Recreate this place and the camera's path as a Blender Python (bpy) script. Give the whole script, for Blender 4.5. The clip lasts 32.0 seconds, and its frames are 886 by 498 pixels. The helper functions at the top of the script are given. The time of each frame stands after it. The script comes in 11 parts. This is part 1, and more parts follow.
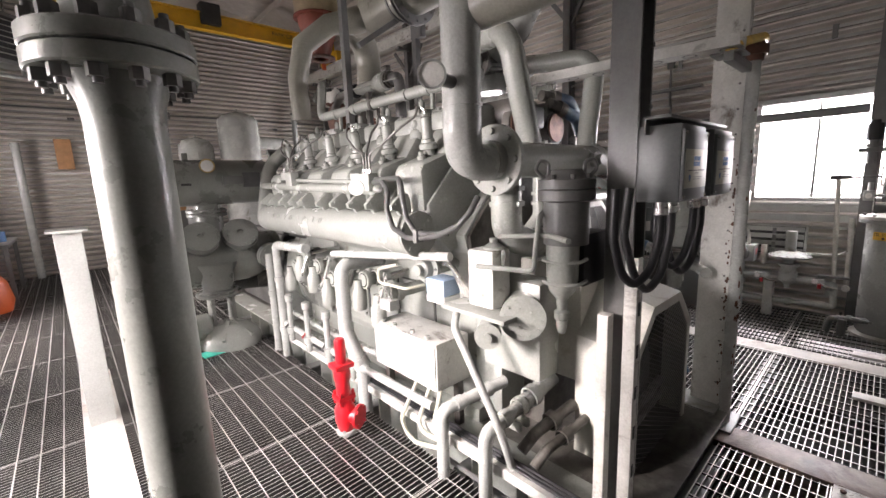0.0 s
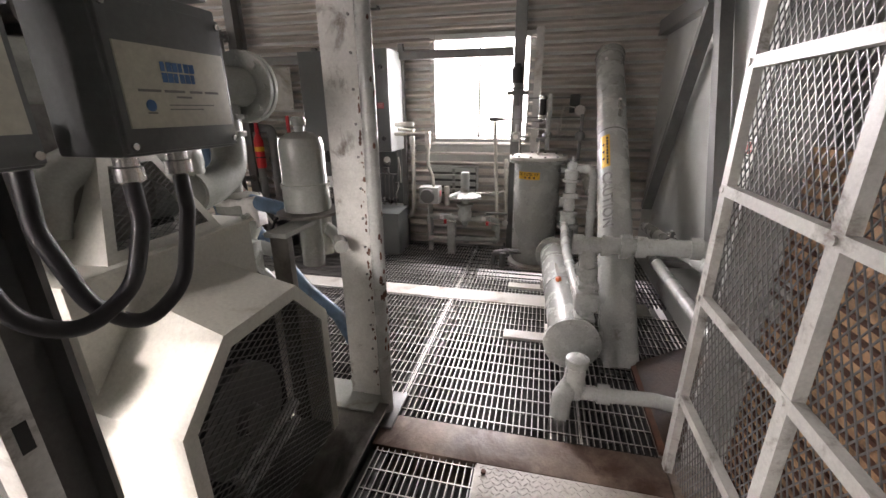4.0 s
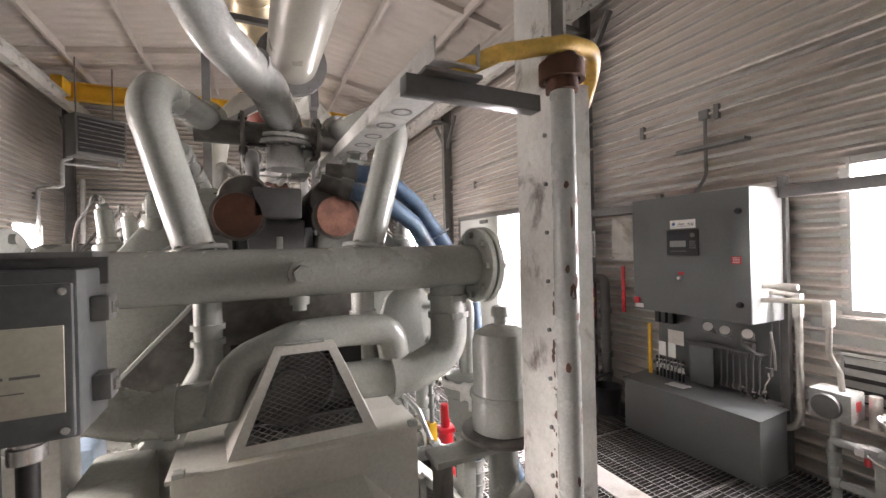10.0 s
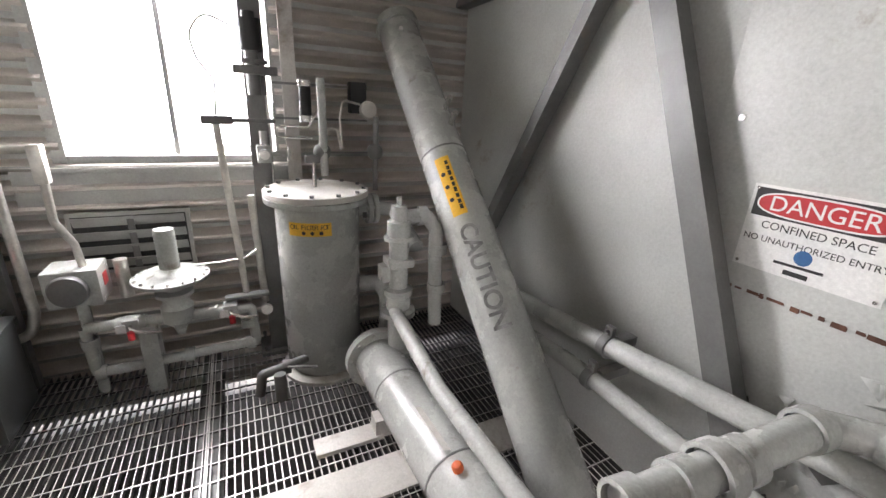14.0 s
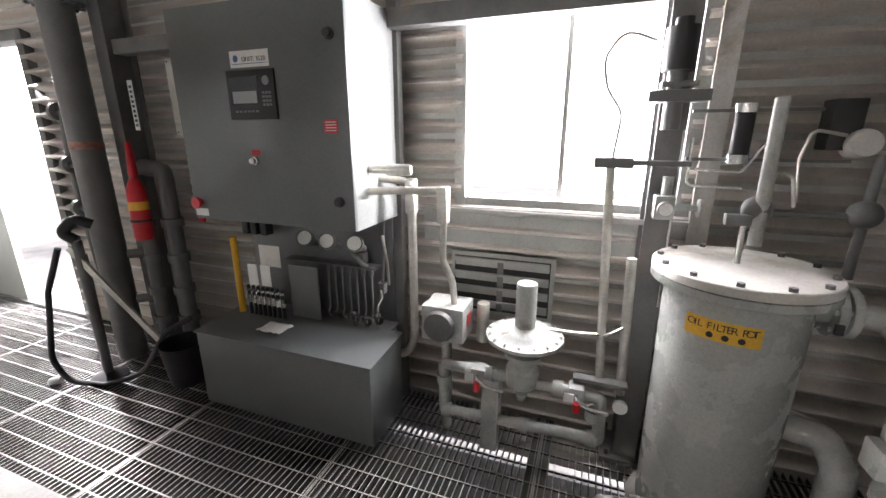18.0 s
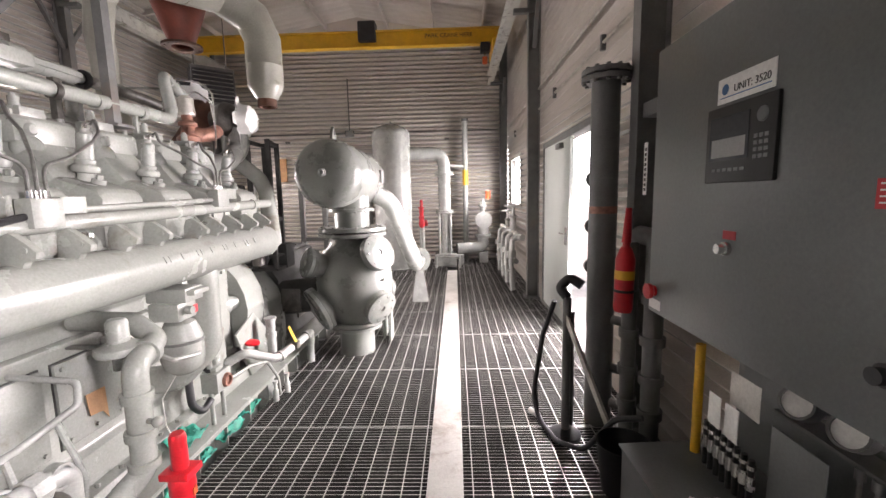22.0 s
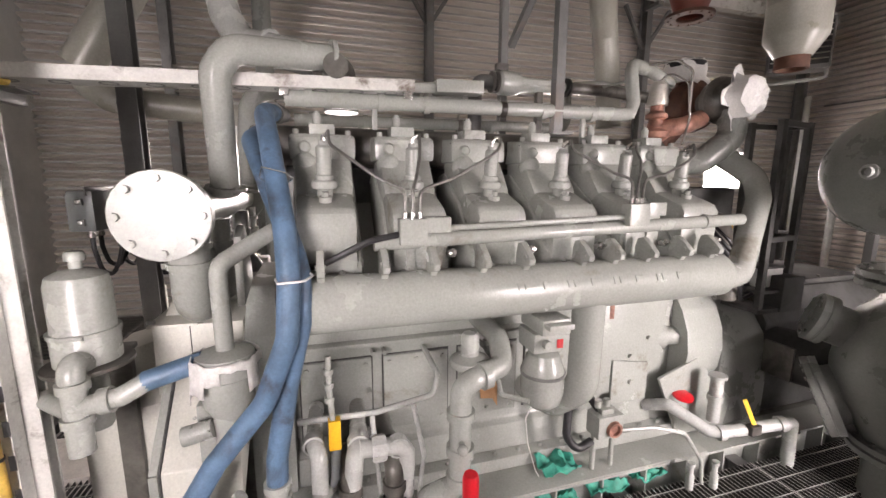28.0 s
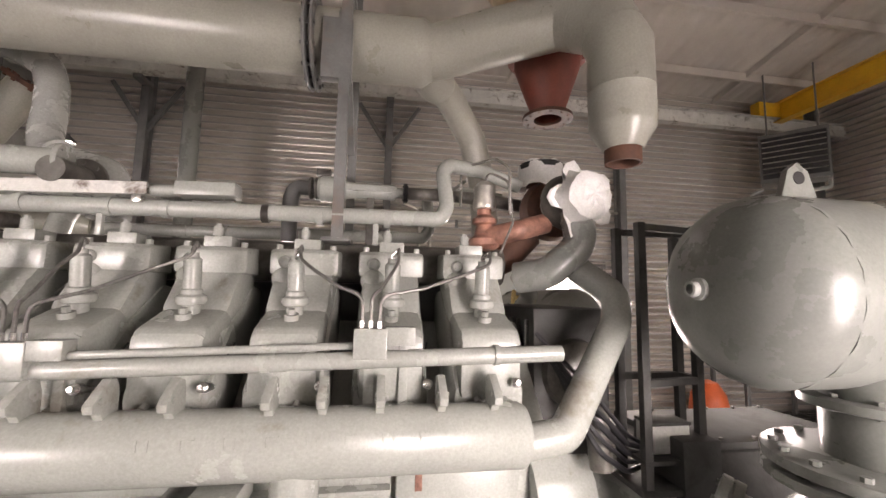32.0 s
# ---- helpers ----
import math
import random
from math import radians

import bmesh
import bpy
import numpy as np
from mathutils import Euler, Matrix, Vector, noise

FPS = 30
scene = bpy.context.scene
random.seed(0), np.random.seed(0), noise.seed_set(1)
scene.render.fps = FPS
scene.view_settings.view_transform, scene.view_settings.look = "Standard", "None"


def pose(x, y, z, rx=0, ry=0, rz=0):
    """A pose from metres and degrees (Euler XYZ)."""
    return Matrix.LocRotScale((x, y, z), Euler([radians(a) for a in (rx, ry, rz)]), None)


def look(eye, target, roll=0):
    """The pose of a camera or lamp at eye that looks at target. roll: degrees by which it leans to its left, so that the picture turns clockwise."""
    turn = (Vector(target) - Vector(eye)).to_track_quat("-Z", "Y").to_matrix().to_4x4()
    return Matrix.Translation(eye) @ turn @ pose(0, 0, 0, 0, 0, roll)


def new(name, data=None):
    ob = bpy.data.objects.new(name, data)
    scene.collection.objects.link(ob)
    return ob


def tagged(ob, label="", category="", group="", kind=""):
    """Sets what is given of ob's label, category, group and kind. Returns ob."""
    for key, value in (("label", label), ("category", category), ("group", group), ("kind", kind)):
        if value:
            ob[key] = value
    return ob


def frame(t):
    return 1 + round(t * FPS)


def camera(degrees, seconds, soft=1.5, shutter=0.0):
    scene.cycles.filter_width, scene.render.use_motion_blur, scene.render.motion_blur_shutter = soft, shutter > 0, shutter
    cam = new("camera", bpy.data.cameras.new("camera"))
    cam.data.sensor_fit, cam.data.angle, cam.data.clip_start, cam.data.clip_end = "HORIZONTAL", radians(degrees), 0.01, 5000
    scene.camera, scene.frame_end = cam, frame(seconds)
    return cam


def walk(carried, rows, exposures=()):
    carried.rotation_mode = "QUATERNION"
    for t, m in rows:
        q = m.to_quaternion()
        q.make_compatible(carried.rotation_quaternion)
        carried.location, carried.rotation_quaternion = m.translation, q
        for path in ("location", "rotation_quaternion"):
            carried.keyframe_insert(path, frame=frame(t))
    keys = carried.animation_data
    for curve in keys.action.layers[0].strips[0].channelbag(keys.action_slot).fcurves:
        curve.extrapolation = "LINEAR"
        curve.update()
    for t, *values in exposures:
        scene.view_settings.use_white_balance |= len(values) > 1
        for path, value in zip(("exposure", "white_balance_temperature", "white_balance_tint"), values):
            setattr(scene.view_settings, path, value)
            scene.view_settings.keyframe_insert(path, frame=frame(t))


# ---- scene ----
cam = camera(95.0, 32.0)
PATH = [
    (0, (0.507, 0.434, 1.503), (1.837, 1.888, 1.164), -2.2),
    (0.5, (0.49, 0.438, 1.47), (1.983, 1.711, 1.081), -2.0),
    (1, (0.504, 0.43, 1.458), (2.142, 1.486, 1.008), -1.8),
    (1.5, (0.516, 0.425, 1.448), (2.272, 1.239, 0.942), -1.6),
    (2, (0.569, 0.442, 1.431), (2.403, 1.022, 0.883), -1.4),
    (2.5, (0.762, 0.411, 1.418), (2.634, 0.805, 0.836), -1.0),
    (4.5, (1.864, 0.265, 1.482), (3.656, 0.795, 0.77), -0.7),
    (5, (2.052, 0.307, 1.445), (3.659, 1.262, 0.734), -1.3),
    (5.5, (2.237, 0.35, 1.46), (3.486, 1.731, 0.73), -1.7),
    (6, (2.362, 0.329, 1.455), (3.162, 1.988, 0.674), -2.0),
    (6.5, (2.472, 0.251, 1.451), (2.913, 2.015, 0.619), -2.2),
    (7, (2.514, 0.197, 1.504), (2.727, 2.002, 0.669), -2.6),
    (7.5, (2.533, 0.171, 1.616), (2.648, 2.028, 0.882), -2.6),
    (8, (2.505, 0.155, 1.674), (2.623, 2.077, 1.136), -1.9),
    (8.5, (2.493, 0.134, 1.714), (2.655, 2.102, 1.397), -1.5),
    (9, (2.483, 0.135, 1.734), (2.768, 2.11, 1.601), -1.0),
    (9.5, (2.471, 0.144, 1.715), (3.002, 2.072, 1.71), -1.2),
    (10, (2.481, 0.15, 1.645), (3.336, 1.958, 1.642), -1.4),
    (10.5, (2.53, 0.155, 1.548), (3.791, 1.703, 1.433), -1.8),
    (11, (2.581, 0.151, 1.474), (4.15, 1.356, 1.176), -2.2),
    (11.5, (2.637, 0.128, 1.399), (4.4, 0.933, 0.905), -1.8),
    (12, (2.674, 0.139, 1.386), (4.522, 0.491, 0.707), -0.8),
    (12.5, (2.843, 0.243, 1.373), (4.675, 0.137, 0.578), 0.4),
    (13, (3.054, 0.353, 1.385), (4.816, -0.124, 0.567), 1.7),
    (13.5, (3.231, 0.518, 1.448), (4.892, -0.27, 0.661), 2.5),
    (15.5, (4.015, 0.891, 1.535), (5.864, 0.172, 1.286), 2.0),
    (16, (4.122, 0.912, 1.501), (6.059, 0.494, 1.227), 1.8),
    (16.5, (4.195, 0.874, 1.466), (6.16, 0.764, 1.113), 1.6),
    (17, (4.193, 0.849, 1.429), (6.137, 1.027, 0.995), 1.1),
    (17.5, (4.132, 0.827, 1.451), (6.018, 1.255, 0.944), 0.6),
    (18, (4.041, 0.801, 1.48), (5.85, 1.46, 0.941), 0.0),
    (18.5, (4.041, 0.823, 1.481), (5.753, 1.71, 0.949), -0.3),
    (19, (4.164, 0.884, 1.487), (5.742, 2.005, 0.985), -0.8),
    (19.5, (4.282, 0.933, 1.489), (5.709, 2.254, 1.021), -1.0),
    (20, (4.439, 1.08, 1.503), (5.685, 2.585, 1.078), -1.1),
    (20.5, (4.532, 1.194, 1.517), (5.548, 2.875, 1.14), -1.3),
    (21, (4.641, 1.251, 1.519), (5.356, 3.09, 1.191), -1.5),
    (21.5, (4.751, 1.248, 1.527), (5.12, 3.192, 1.236), -1.4),
    (22, (4.767, 1.116, 1.526), (4.704, 3.098, 1.269), -1.3),
    (22.5, (4.744, 0.968, 1.494), (4.207, 2.88, 1.259), -1.1),
    (23, (4.759, 0.91, 1.468), (3.829, 2.666, 1.234), -0.7),
    (23.5, (4.827, 0.903, 1.448), (3.587, 2.452, 1.2), -0.6),
    (24, (4.89, 0.937, 1.412), (3.442, 2.289, 1.137), -0.5),
    (24.5, (4.878, 1.026, 1.385), (3.301, 2.217, 1.076), -0.3),
    (26.5, (4.836, 1.611, 1.553), (2.997, 2.328, 1.232), -0.4),
    (27, (4.86, 1.767, 1.612), (2.995, 2.406, 1.277), 0.1),
    (27.5, (4.866, 1.947, 1.713), (2.989, 2.54, 1.361), 0.4),
    (28, (4.908, 2.112, 1.7), (3.02, 2.678, 1.363), 0.3),
    (28.5, (4.951, 2.317, 1.683), (3.058, 2.872, 1.354), 0.3),
    (29, (4.963, 2.496, 1.654), (3.061, 3.045, 1.369), 0.4),
    (29.5, (4.897, 2.682, 1.731), (2.984, 3.224, 1.517), 0.6),
    (30, (4.86, 2.8, 1.779), (2.922, 3.296, 1.748), 0.5),
    (30.5, (4.886, 2.944, 1.801), (2.934, 3.359, 1.919), 0.5),
    (31, (4.922, 3.096, 1.798), (2.965, 3.424, 2.049), 0.7),
    (31.5, (4.865, 3.3, 1.77), (2.906, 3.572, 2.067), 1.0),
    (32, (4.789, 3.517, 1.714), (2.826, 3.829, 1.936), 1.1),
]
walk(cam, [(t, look(eye, target, roll)) for t, eye, target, roll in PATH], exposures=[
    (0.0, 0.2, 6650, 22), (3.0, 0.42, 6850, 22), (5.0, 0.85, 6750, 20), (6.0, 0.9, 6700, 19), (7.0, 1.0, 6720, 18), (8.0, 1.02, 6750, 19), (9.0, 1.0, 7000, 23), (11.0, 1.32, 6550, 21), (12.0, 1.12, 6500, 18), (13.0, 0.75, 6550, 18),
    (16.0, 1.0, 6600, 18), (17.0, 1.0, 6550, 18), (20.0, 0.6, 6500, 18), (22.0, 0.8, 6800, 23), (24.0, 0.28, 6950, 24), (27.0, 0.26, 6950, 24), (29.0, 0.36, 7100, 25), (32.0, 0.44, 7300, 25)])

# ---- light ----
world = bpy.data.worlds.new("sky")
scene.world = world
world.use_nodes = True
wn = world.node_tree.nodes
sky = wn.new("ShaderNodeTexSky")
sky.sky_type = 'NISHITA'
sky.sun_disc = False
sky.sun_elevation = radians(20)
sky.sun_rotation = radians(289)
sky.dust_density = 5.0
world.node_tree.links.new(sky.outputs[0], wn["Background"].inputs[0])
wn["Background"].inputs[1].default_value = 0.15


def lamp_sun():
    d = bpy.data.lights.new("sun", 'SUN')
    d.energy, d.angle, d.color = 3.2, radians(2.5), (1.0, 0.95, 0.88)
    ob = new("sun", d)
    ob.matrix_world = look((-10, 5.9, 5.2), (-0.9, 2.5, 1.7))


lamp_sun()


def daylight(name, centre, toward, w, hgt, power, spread=180):
    """Sky light in an opening: an area lamp as large as the opening."""
    d = bpy.data.lights.new(name, 'AREA')
    d.shape, d.size, d.size_y, d.energy, d.color = 'RECTANGLE', w, hgt, power, (0.975, 0.985, 0.985) if centre[0] > 0 else (1.0, 0.985, 0.95)
    d.spread = radians(spread)
    ob = new(name, d)
    ob.matrix_world = look(centre, toward)


E_WALL, W_WALL, N_WALL, S_WALL, EAVE, RIDGE = 6.03, -0.90, 11.0, -0.90, 5.05, 5.65
CX = 2.58
daylight("daylight_window_1", (6.20, 0.98, 1.66), (3, 0.9, 0.7), 1.0, 0.95, 112)
daylight("daylight_door_1", (6.35, 5.16, 1.1), (3.6, 4.7, -0.5), 0.85, 2.1, 165, 140)
daylight("daylight_window_2", (6.20, 9.55, 1.8), (3, 9.0, 1.3), 1.1, 0.9, 55)
daylight("daylight_window_3", (-1.07, 2.46, 1.67), (0.8, 2.3, 0.0), 1.15, 1.05, 140, 112)
daylight("daylight_door_2", (-1.2, 6.1, 1.1), (1.2, 5.2, -0.2), 0.85, 2.1, 165, 140)
daylight("daylight_window_4", (-1.07, 9.25, 1.9), (3, 9.0, 1.3), 1.0, 0.7, 45)


# ---- materials ----
def paint(name, col, rough=0.45, metal=0.0, var=0.12, scale=6.0, bump=0.04, dirt=None, dirt_amt=0.3, bscale=60.0, fine=90.0):
    """A painted, metal or mineral surface: two scales of tone, soft bump, patches of dirt or wear."""
    m = bpy.data.materials.new(name)
    m.use_nodes = True
    nt = m.node_tree
    n, l = nt.nodes, nt.links
    b = n["Principled BSDF"]
    co = n.new("ShaderNodeTexCoord")
    a = n.new("ShaderNodeTexNoise")
    a.inputs["Scale"].default_value, a.inputs["Detail"].default_value, a.inputs["Roughness"].default_value = scale, 6, 0.6
    c = n.new("ShaderNodeTexNoise")
    c.inputs["Scale"].default_value, c.inputs["Detail"].default_value = fine, 3
    for t in (a, c):
        l.new(co.outputs["Object"], t.inputs["Vector"])
    r1 = n.new("ShaderNodeValToRGB")
    lo = tuple(max(0, v * (1 - var * 1.6)) for v in col)
    hi = tuple(min(1, v * (1 + var)) for v in col)
    r1.color_ramp.elements[0].position, r1.color_ramp.elements[1].position = 0.3, 0.7
    r1.color_ramp.elements[0].color, r1.color_ramp.elements[1].color = (*lo, 1), (*hi, 1)
    l.new(a.outputs["Fac"], r1.inputs["Fac"])
    mix = n.new("ShaderNodeMix")
    mix.data_type, mix.blend_type = 'RGBA', 'MULTIPLY'
    mix.inputs["Factor"].default_value = 0.35
    l.new(r1.outputs["Color"], mix.inputs["A"])
    l.new(c.outputs["Color"], mix.inputs["B"])
    g = n.new("ShaderNodeHueSaturation")
    g.inputs["Saturation"].default_value, g.inputs["Value"].default_value = 0.0, 1.6
    l.new(c.outputs["Color"], g.inputs["Color"])
    l.new(g.outputs["Color"], mix.inputs["B"])
    last = mix.outputs["Result"]
    if dirt:
        d = n.new("ShaderNodeTexNoise")
        d.inputs["Scale"].default_value, d.inputs["Detail"].default_value, d.inputs["Roughness"].default_value = scale * 0.7, 9, 0.68
        d.inputs["Distortion"].default_value = 0.4
        l.new(co.outputs["Object"], d.inputs["Vector"])
        r2 = n.new("ShaderNodeValToRGB")
        r2.color_ramp.elements[0].position, r2.color_ramp.elements[1].position = 0.62 - dirt_amt * 0.3, 0.72 - dirt_amt * 0.15
        r2.color_ramp.elements[0].color, r2.color_ramp.elements[1].color = (0, 0, 0, 1), (1, 1, 1, 1)
        l.new(d.outputs["Fac"], r2.inputs["Fac"])
        m2 = n.new("ShaderNodeMix")
        m2.data_type = 'RGBA'
        l.new(r2.outputs["Color"], m2.inputs["Factor"])
        l.new(last, m2.inputs["A"])
        m2.inputs["B"].default_value = (*dirt, 1)
        last = m2.outputs["Result"]
    l.new(last, b.inputs["Base Color"])
    mr = n.new("ShaderNodeMapRange")
    mr.inputs["To Min"].default_value, mr.inputs["To Max"].default_value = max(0.04, rough - 0.05), min(1, rough + 0.07)
    l.new(a.outputs["Fac"], mr.inputs["Value"])
    l.new(mr.outputs["Result"], b.inputs["Roughness"])
    b.inputs["Metallic"].default_value = metal
    if bump:
        bp = n.new("ShaderNodeBump")
        bp.inputs["Strength"].default_value, bp.inputs["Distance"].default_value = bump * 4, 0.004
        bn = n.new("ShaderNodeTexNoise")
        bn.inputs["Scale"].default_value, bn.inputs["Detail"].default_value = bscale, 4
        l.new(co.outputs["Object"], bn.inputs["Vector"])
        l.new(bn.outputs["Fac"], bp.inputs["Height"])
        l.new(bp.outputs["Normal"], b.inputs["Normal"])
    return m


M = {
    "engine": paint("engine_paint", (0.318, 0.328, 0.303), 0.25, var=0.05, dirt=(0.20, 0.18, 0.15), dirt_amt=0.02, scale=4),
    # oil grime, with a base darkened further for shade in gaps and undersides
    "engine_dirty_shaded": paint("engine_paint_oily_shaded", (0.13, 0.122, 0.108), 0.36, var=0.3, dirt=(0.025, 0.021, 0.017), dirt_amt=0.6, scale=5),
    "steel": paint("grey_frame_paint", (0.15, 0.15, 0.146), 0.36, var=0.15, dirt=(0.16, 0.13, 0.11), dirt_amt=0.22, scale=7),
    "white_steel": paint("white_frame_paint", (0.58, 0.575, 0.54), 0.42, var=0.1, dirt=(0.13, 0.10, 0.08), dirt_amt=0.25, scale=9),
    "pipe": paint("pipe_paint", (0.40, 0.41, 0.388), 0.26, var=0.05, dirt=(0.18, 0.16, 0.13), dirt_amt=0.02),
    "pipe_dark": paint("dark_pipe_paint", (0.13, 0.13, 0.125), 0.36, var=0.12),
    "duct": paint("duct_paint", (0.31, 0.302, 0.26), 0.28, var=0.08, scale=3),
    "galv": paint("galvanised_sheet", (0.62, 0.60, 0.55), 0.34, metal=0.85, var=0.16, scale=12),
    "clad": paint("golden_cladding", (0.66, 0.56, 0.38), 0.3, metal=0.85, var=0.12, scale=7),
    "wallsheet": paint("corrugated_sheet", (0.62, 0.575, 0.53), 0.34, metal=0.55, var=0.035, scale=1.3, bump=0),
    "roofsheet": paint("roof_liner", (0.58, 0.535, 0.49), 0.45, metal=0.15, var=0.06, scale=1.5, bump=0.02),
    "flatsheet": paint("flat_wall_sheet", (0.40, 0.40, 0.38), 0.42, metal=0.2, var=0.12, scale=3),
    "guard": paint("cream_guard_paint", (0.56, 0.555, 0.50), 0.4, var=0.06, scale=3, dirt=(0.22, 0.16, 0.10), dirt_amt=0.06),
    "plenum": paint("plenum_paint", (0.52, 0.535, 0.512), 0.42, var=0.08, scale=2.5, dirt=(0.20, 0.11, 0.06), dirt_amt=0.1),
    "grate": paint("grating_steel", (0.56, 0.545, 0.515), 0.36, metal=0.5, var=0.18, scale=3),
    # near-black tone with darker random patches
    "crankcase": paint("dark_crankcase_tone", (0.055, 0.055, 0.052), 0.68, var=0.3, scale=5, dirt=(0.02, 0.018, 0.015), dirt_amt=0.4),
    "hose_grey": paint("dark_grey_hose", (0.075, 0.075, 0.073), 0.3, var=0.15),
    "lead": paint("braided_lead", (0.16, 0.155, 0.145), 0.4, metal=0.5, var=0.2, scale=60),
    # shaded copy of the grating steel, so the openings between bars read dark
    "grate_side_shade": paint("grating_bar_side_shade", (0.055, 0.052, 0.048), 0.5, metal=0.3, var=0.25, scale=3),
    "strip": paint("walkway_strip", (0.60, 0.58, 0.54), 0.5, var=0.12, dirt=(0.30, 0.25, 0.2), dirt_amt=0.3, scale=4),
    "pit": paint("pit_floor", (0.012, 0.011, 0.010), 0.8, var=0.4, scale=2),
    "concrete": paint("oily_concrete", (0.52, 0.49, 0.45), 0.5, var=0.2, scale=3, dirt=(0.20, 0.15, 0.115), dirt_amt=0.3, bump=0.1),
    "rustplate": paint("rusty_plate", (0.22, 0.16, 0.125), 0.5, var=0.35, scale=5, dirt=(0.07, 0.035, 0.022), dirt_amt=0.6, bump=0.1),
    "cabinet": paint("cabinet_grey", (0.122, 0.131, 0.129), 0.32, var=0.04, scale=2, bump=0.015),
    "cabinet_side": paint("cabinet_light_grey", (0.25, 0.26, 0.253), 0.4, var=0.05, scale=2, bump=0.015),
    "black": paint("black_rubber", (0.02, 0.02, 0.022), 0.45, var=0.3),
    "screen": paint("dark_screen", (0.05, 0.055, 0.06), 0.15, var=0.1, bump=0),
    "blue": paint("blue_hose", (0.08, 0.145, 0.23), 0.5, var=0.25, scale=8, dirt=(0.03, 0.035, 0.045), dirt_amt=0.35),
    "red": paint("red_enamel", (0.55, 0.012, 0.02), 0.3, var=0.12),
    "orange": paint("orange_plastic", (0.65, 0.12, 0.03), 0.4, var=0.1),
    "yellow": paint("yellow_enamel", (0.72, 0.40, 0.02), 0.4, var=0.08),
    "yellow_cable": paint("yellow_cable", (0.68, 0.44, 0.09), 0.5, var=0.25, scale=14, dirt=(0.26, 0.17, 0.08), dirt_amt=0.4),
    "label_yellow": paint("yellow_label", (0.75, 0.42, 0.03), 0.4, var=0.05, bump=0),
    "label_white": paint("white_label", (0.75, 0.75, 0.73), 0.4, var=0.04, bump=0),
    "box_blue": paint("pale_blue_plastic", (0.30, 0.40, 0.52), 0.4, var=0.1),
    "label_red": paint("red_label", (0.5, 0.025, 0.03), 0.4, var=0.05, bump=0),
    "label_blue": paint("blue_label", (0.03, 0.12, 0.30), 0.4, var=0.05, bump=0),
    "label_cream": paint("yellowed_label", (0.52, 0.51, 0.42), 0.4, var=0.05, bump=0),
    "print_grey": paint("grey_print", (0.17, 0.17, 0.16), 0.5, var=0.05, bump=0),
    "ink": paint("black_ink", (0.015, 0.015, 0.015), 0.5, var=0.05, bump=0),
    "rust": paint("rusty_iron", (0.11, 0.045, 0.026), 0.7, var=0.35, scale=9, bump=0.1),
    "redprimer": paint("red_primer", (0.21, 0.05, 0.03), 0.5, var=0.2, scale=6),
    "copper": paint("hot_brown_metal", (0.30, 0.145, 0.105), 0.5, metal=0.25, var=0.4, scale=14),
    "bag": paint("white_plastic_wrap", (0.78, 0.77, 0.75), 0.45, var=0.06, bump=0.06, bscale=25),
    "teal": paint("green_absorbent_sheet", (0.015, 0.27, 0.19), 0.6, var=0.35, scale=15, bump=0.1),
    "turquoise": paint("turquoise_mat", (0.05, 0.60, 0.45), 0.6, var=0.08),
    "brass": paint("brass_fitting", (0.6, 0.45, 0.2), 0.35, metal=0.8, var=0.1),
    "chrome": paint("bright_steel", (0.7, 0.69, 0.67), 0.25, metal=0.9, var=0.08),
    "compressor": paint("compressor_paint", (0.20, 0.208, 0.192), 0.27, var=0.1, scale=4),
    # near-black base paints the shadow below the pipes; the patches are rust
    "shade_pan": paint("shaded_rusted_pan", (0.045, 0.026, 0.018), 0.75, var=0.5, scale=6, dirt=(0.10, 0.045, 0.02), dirt_amt=0.25, bump=0.15),
    "stencil": paint("worn_stencil_ink", (0.19, 0.19, 0.185), 0.5, var=0.4, scale=18, bump=0),
    "rag": paint("white_rag", (0.62, 0.61, 0.59), 0.75, var=0.12, scale=20, bump=0.12, bscale=40),
    "core": paint("cooler_core", (0.52, 0.32, 0.18), 0.7, metal=0.2, var=0.3, scale=14, dirt=(0.09, 0.06, 0.04), dirt_amt=0.4),
    "wood": paint("plywood", (0.42, 0.22, 0.10), 0.6, var=0.15, scale=9),
    "dial": paint("gauge_face", (0.75, 0.74, 0.70), 0.3, var=0.03, bump=0),
    "doorpaint": paint("door_paint", (0.55, 0.58, 0.55), 0.4, var=0.05, scale=2),
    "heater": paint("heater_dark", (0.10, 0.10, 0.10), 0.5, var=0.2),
    "soil": paint("outside_gravel", (0.55, 0.53, 0.50), 0.9, var=0.2, scale=2),
}


def glass_mat():
    m = bpy.data.materials.new("window_glass")
    m.use_nodes = True
    b = m.node_tree.nodes["Principled BSDF"]
    b.inputs["Base Color"].default_value = (0.95, 0.97, 0.97, 1)
    b.inputs["Roughness"].default_value = 0.02
    b.inputs["Transmission Weight"].default_value = 1.0
    b.inputs["IOR"].default_value = 1.45
    return m


M["glass"] = glass_mat()


def glow_mat(name, strength):
    m = bpy.data.materials.new(name)
    m.use_nodes = True
    b = m.node_tree.nodes["Principled BSDF"]
    b.inputs["Base Color"].default_value = (0.8, 0.8, 0.8, 1)
    b.inputs["Emission Color"].default_value = (1, 0.985, 0.96, 1)
    b.inputs["Emission Strength"].default_value = strength
    return m


M["overcast"] = glow_mat("bright_outdoors", 7.0)
M["bulb"] = glow_mat("lit_lamp_glass", 30.0)

# ---- building blocks ----
INV = {}
SMOOTH = radians(38)


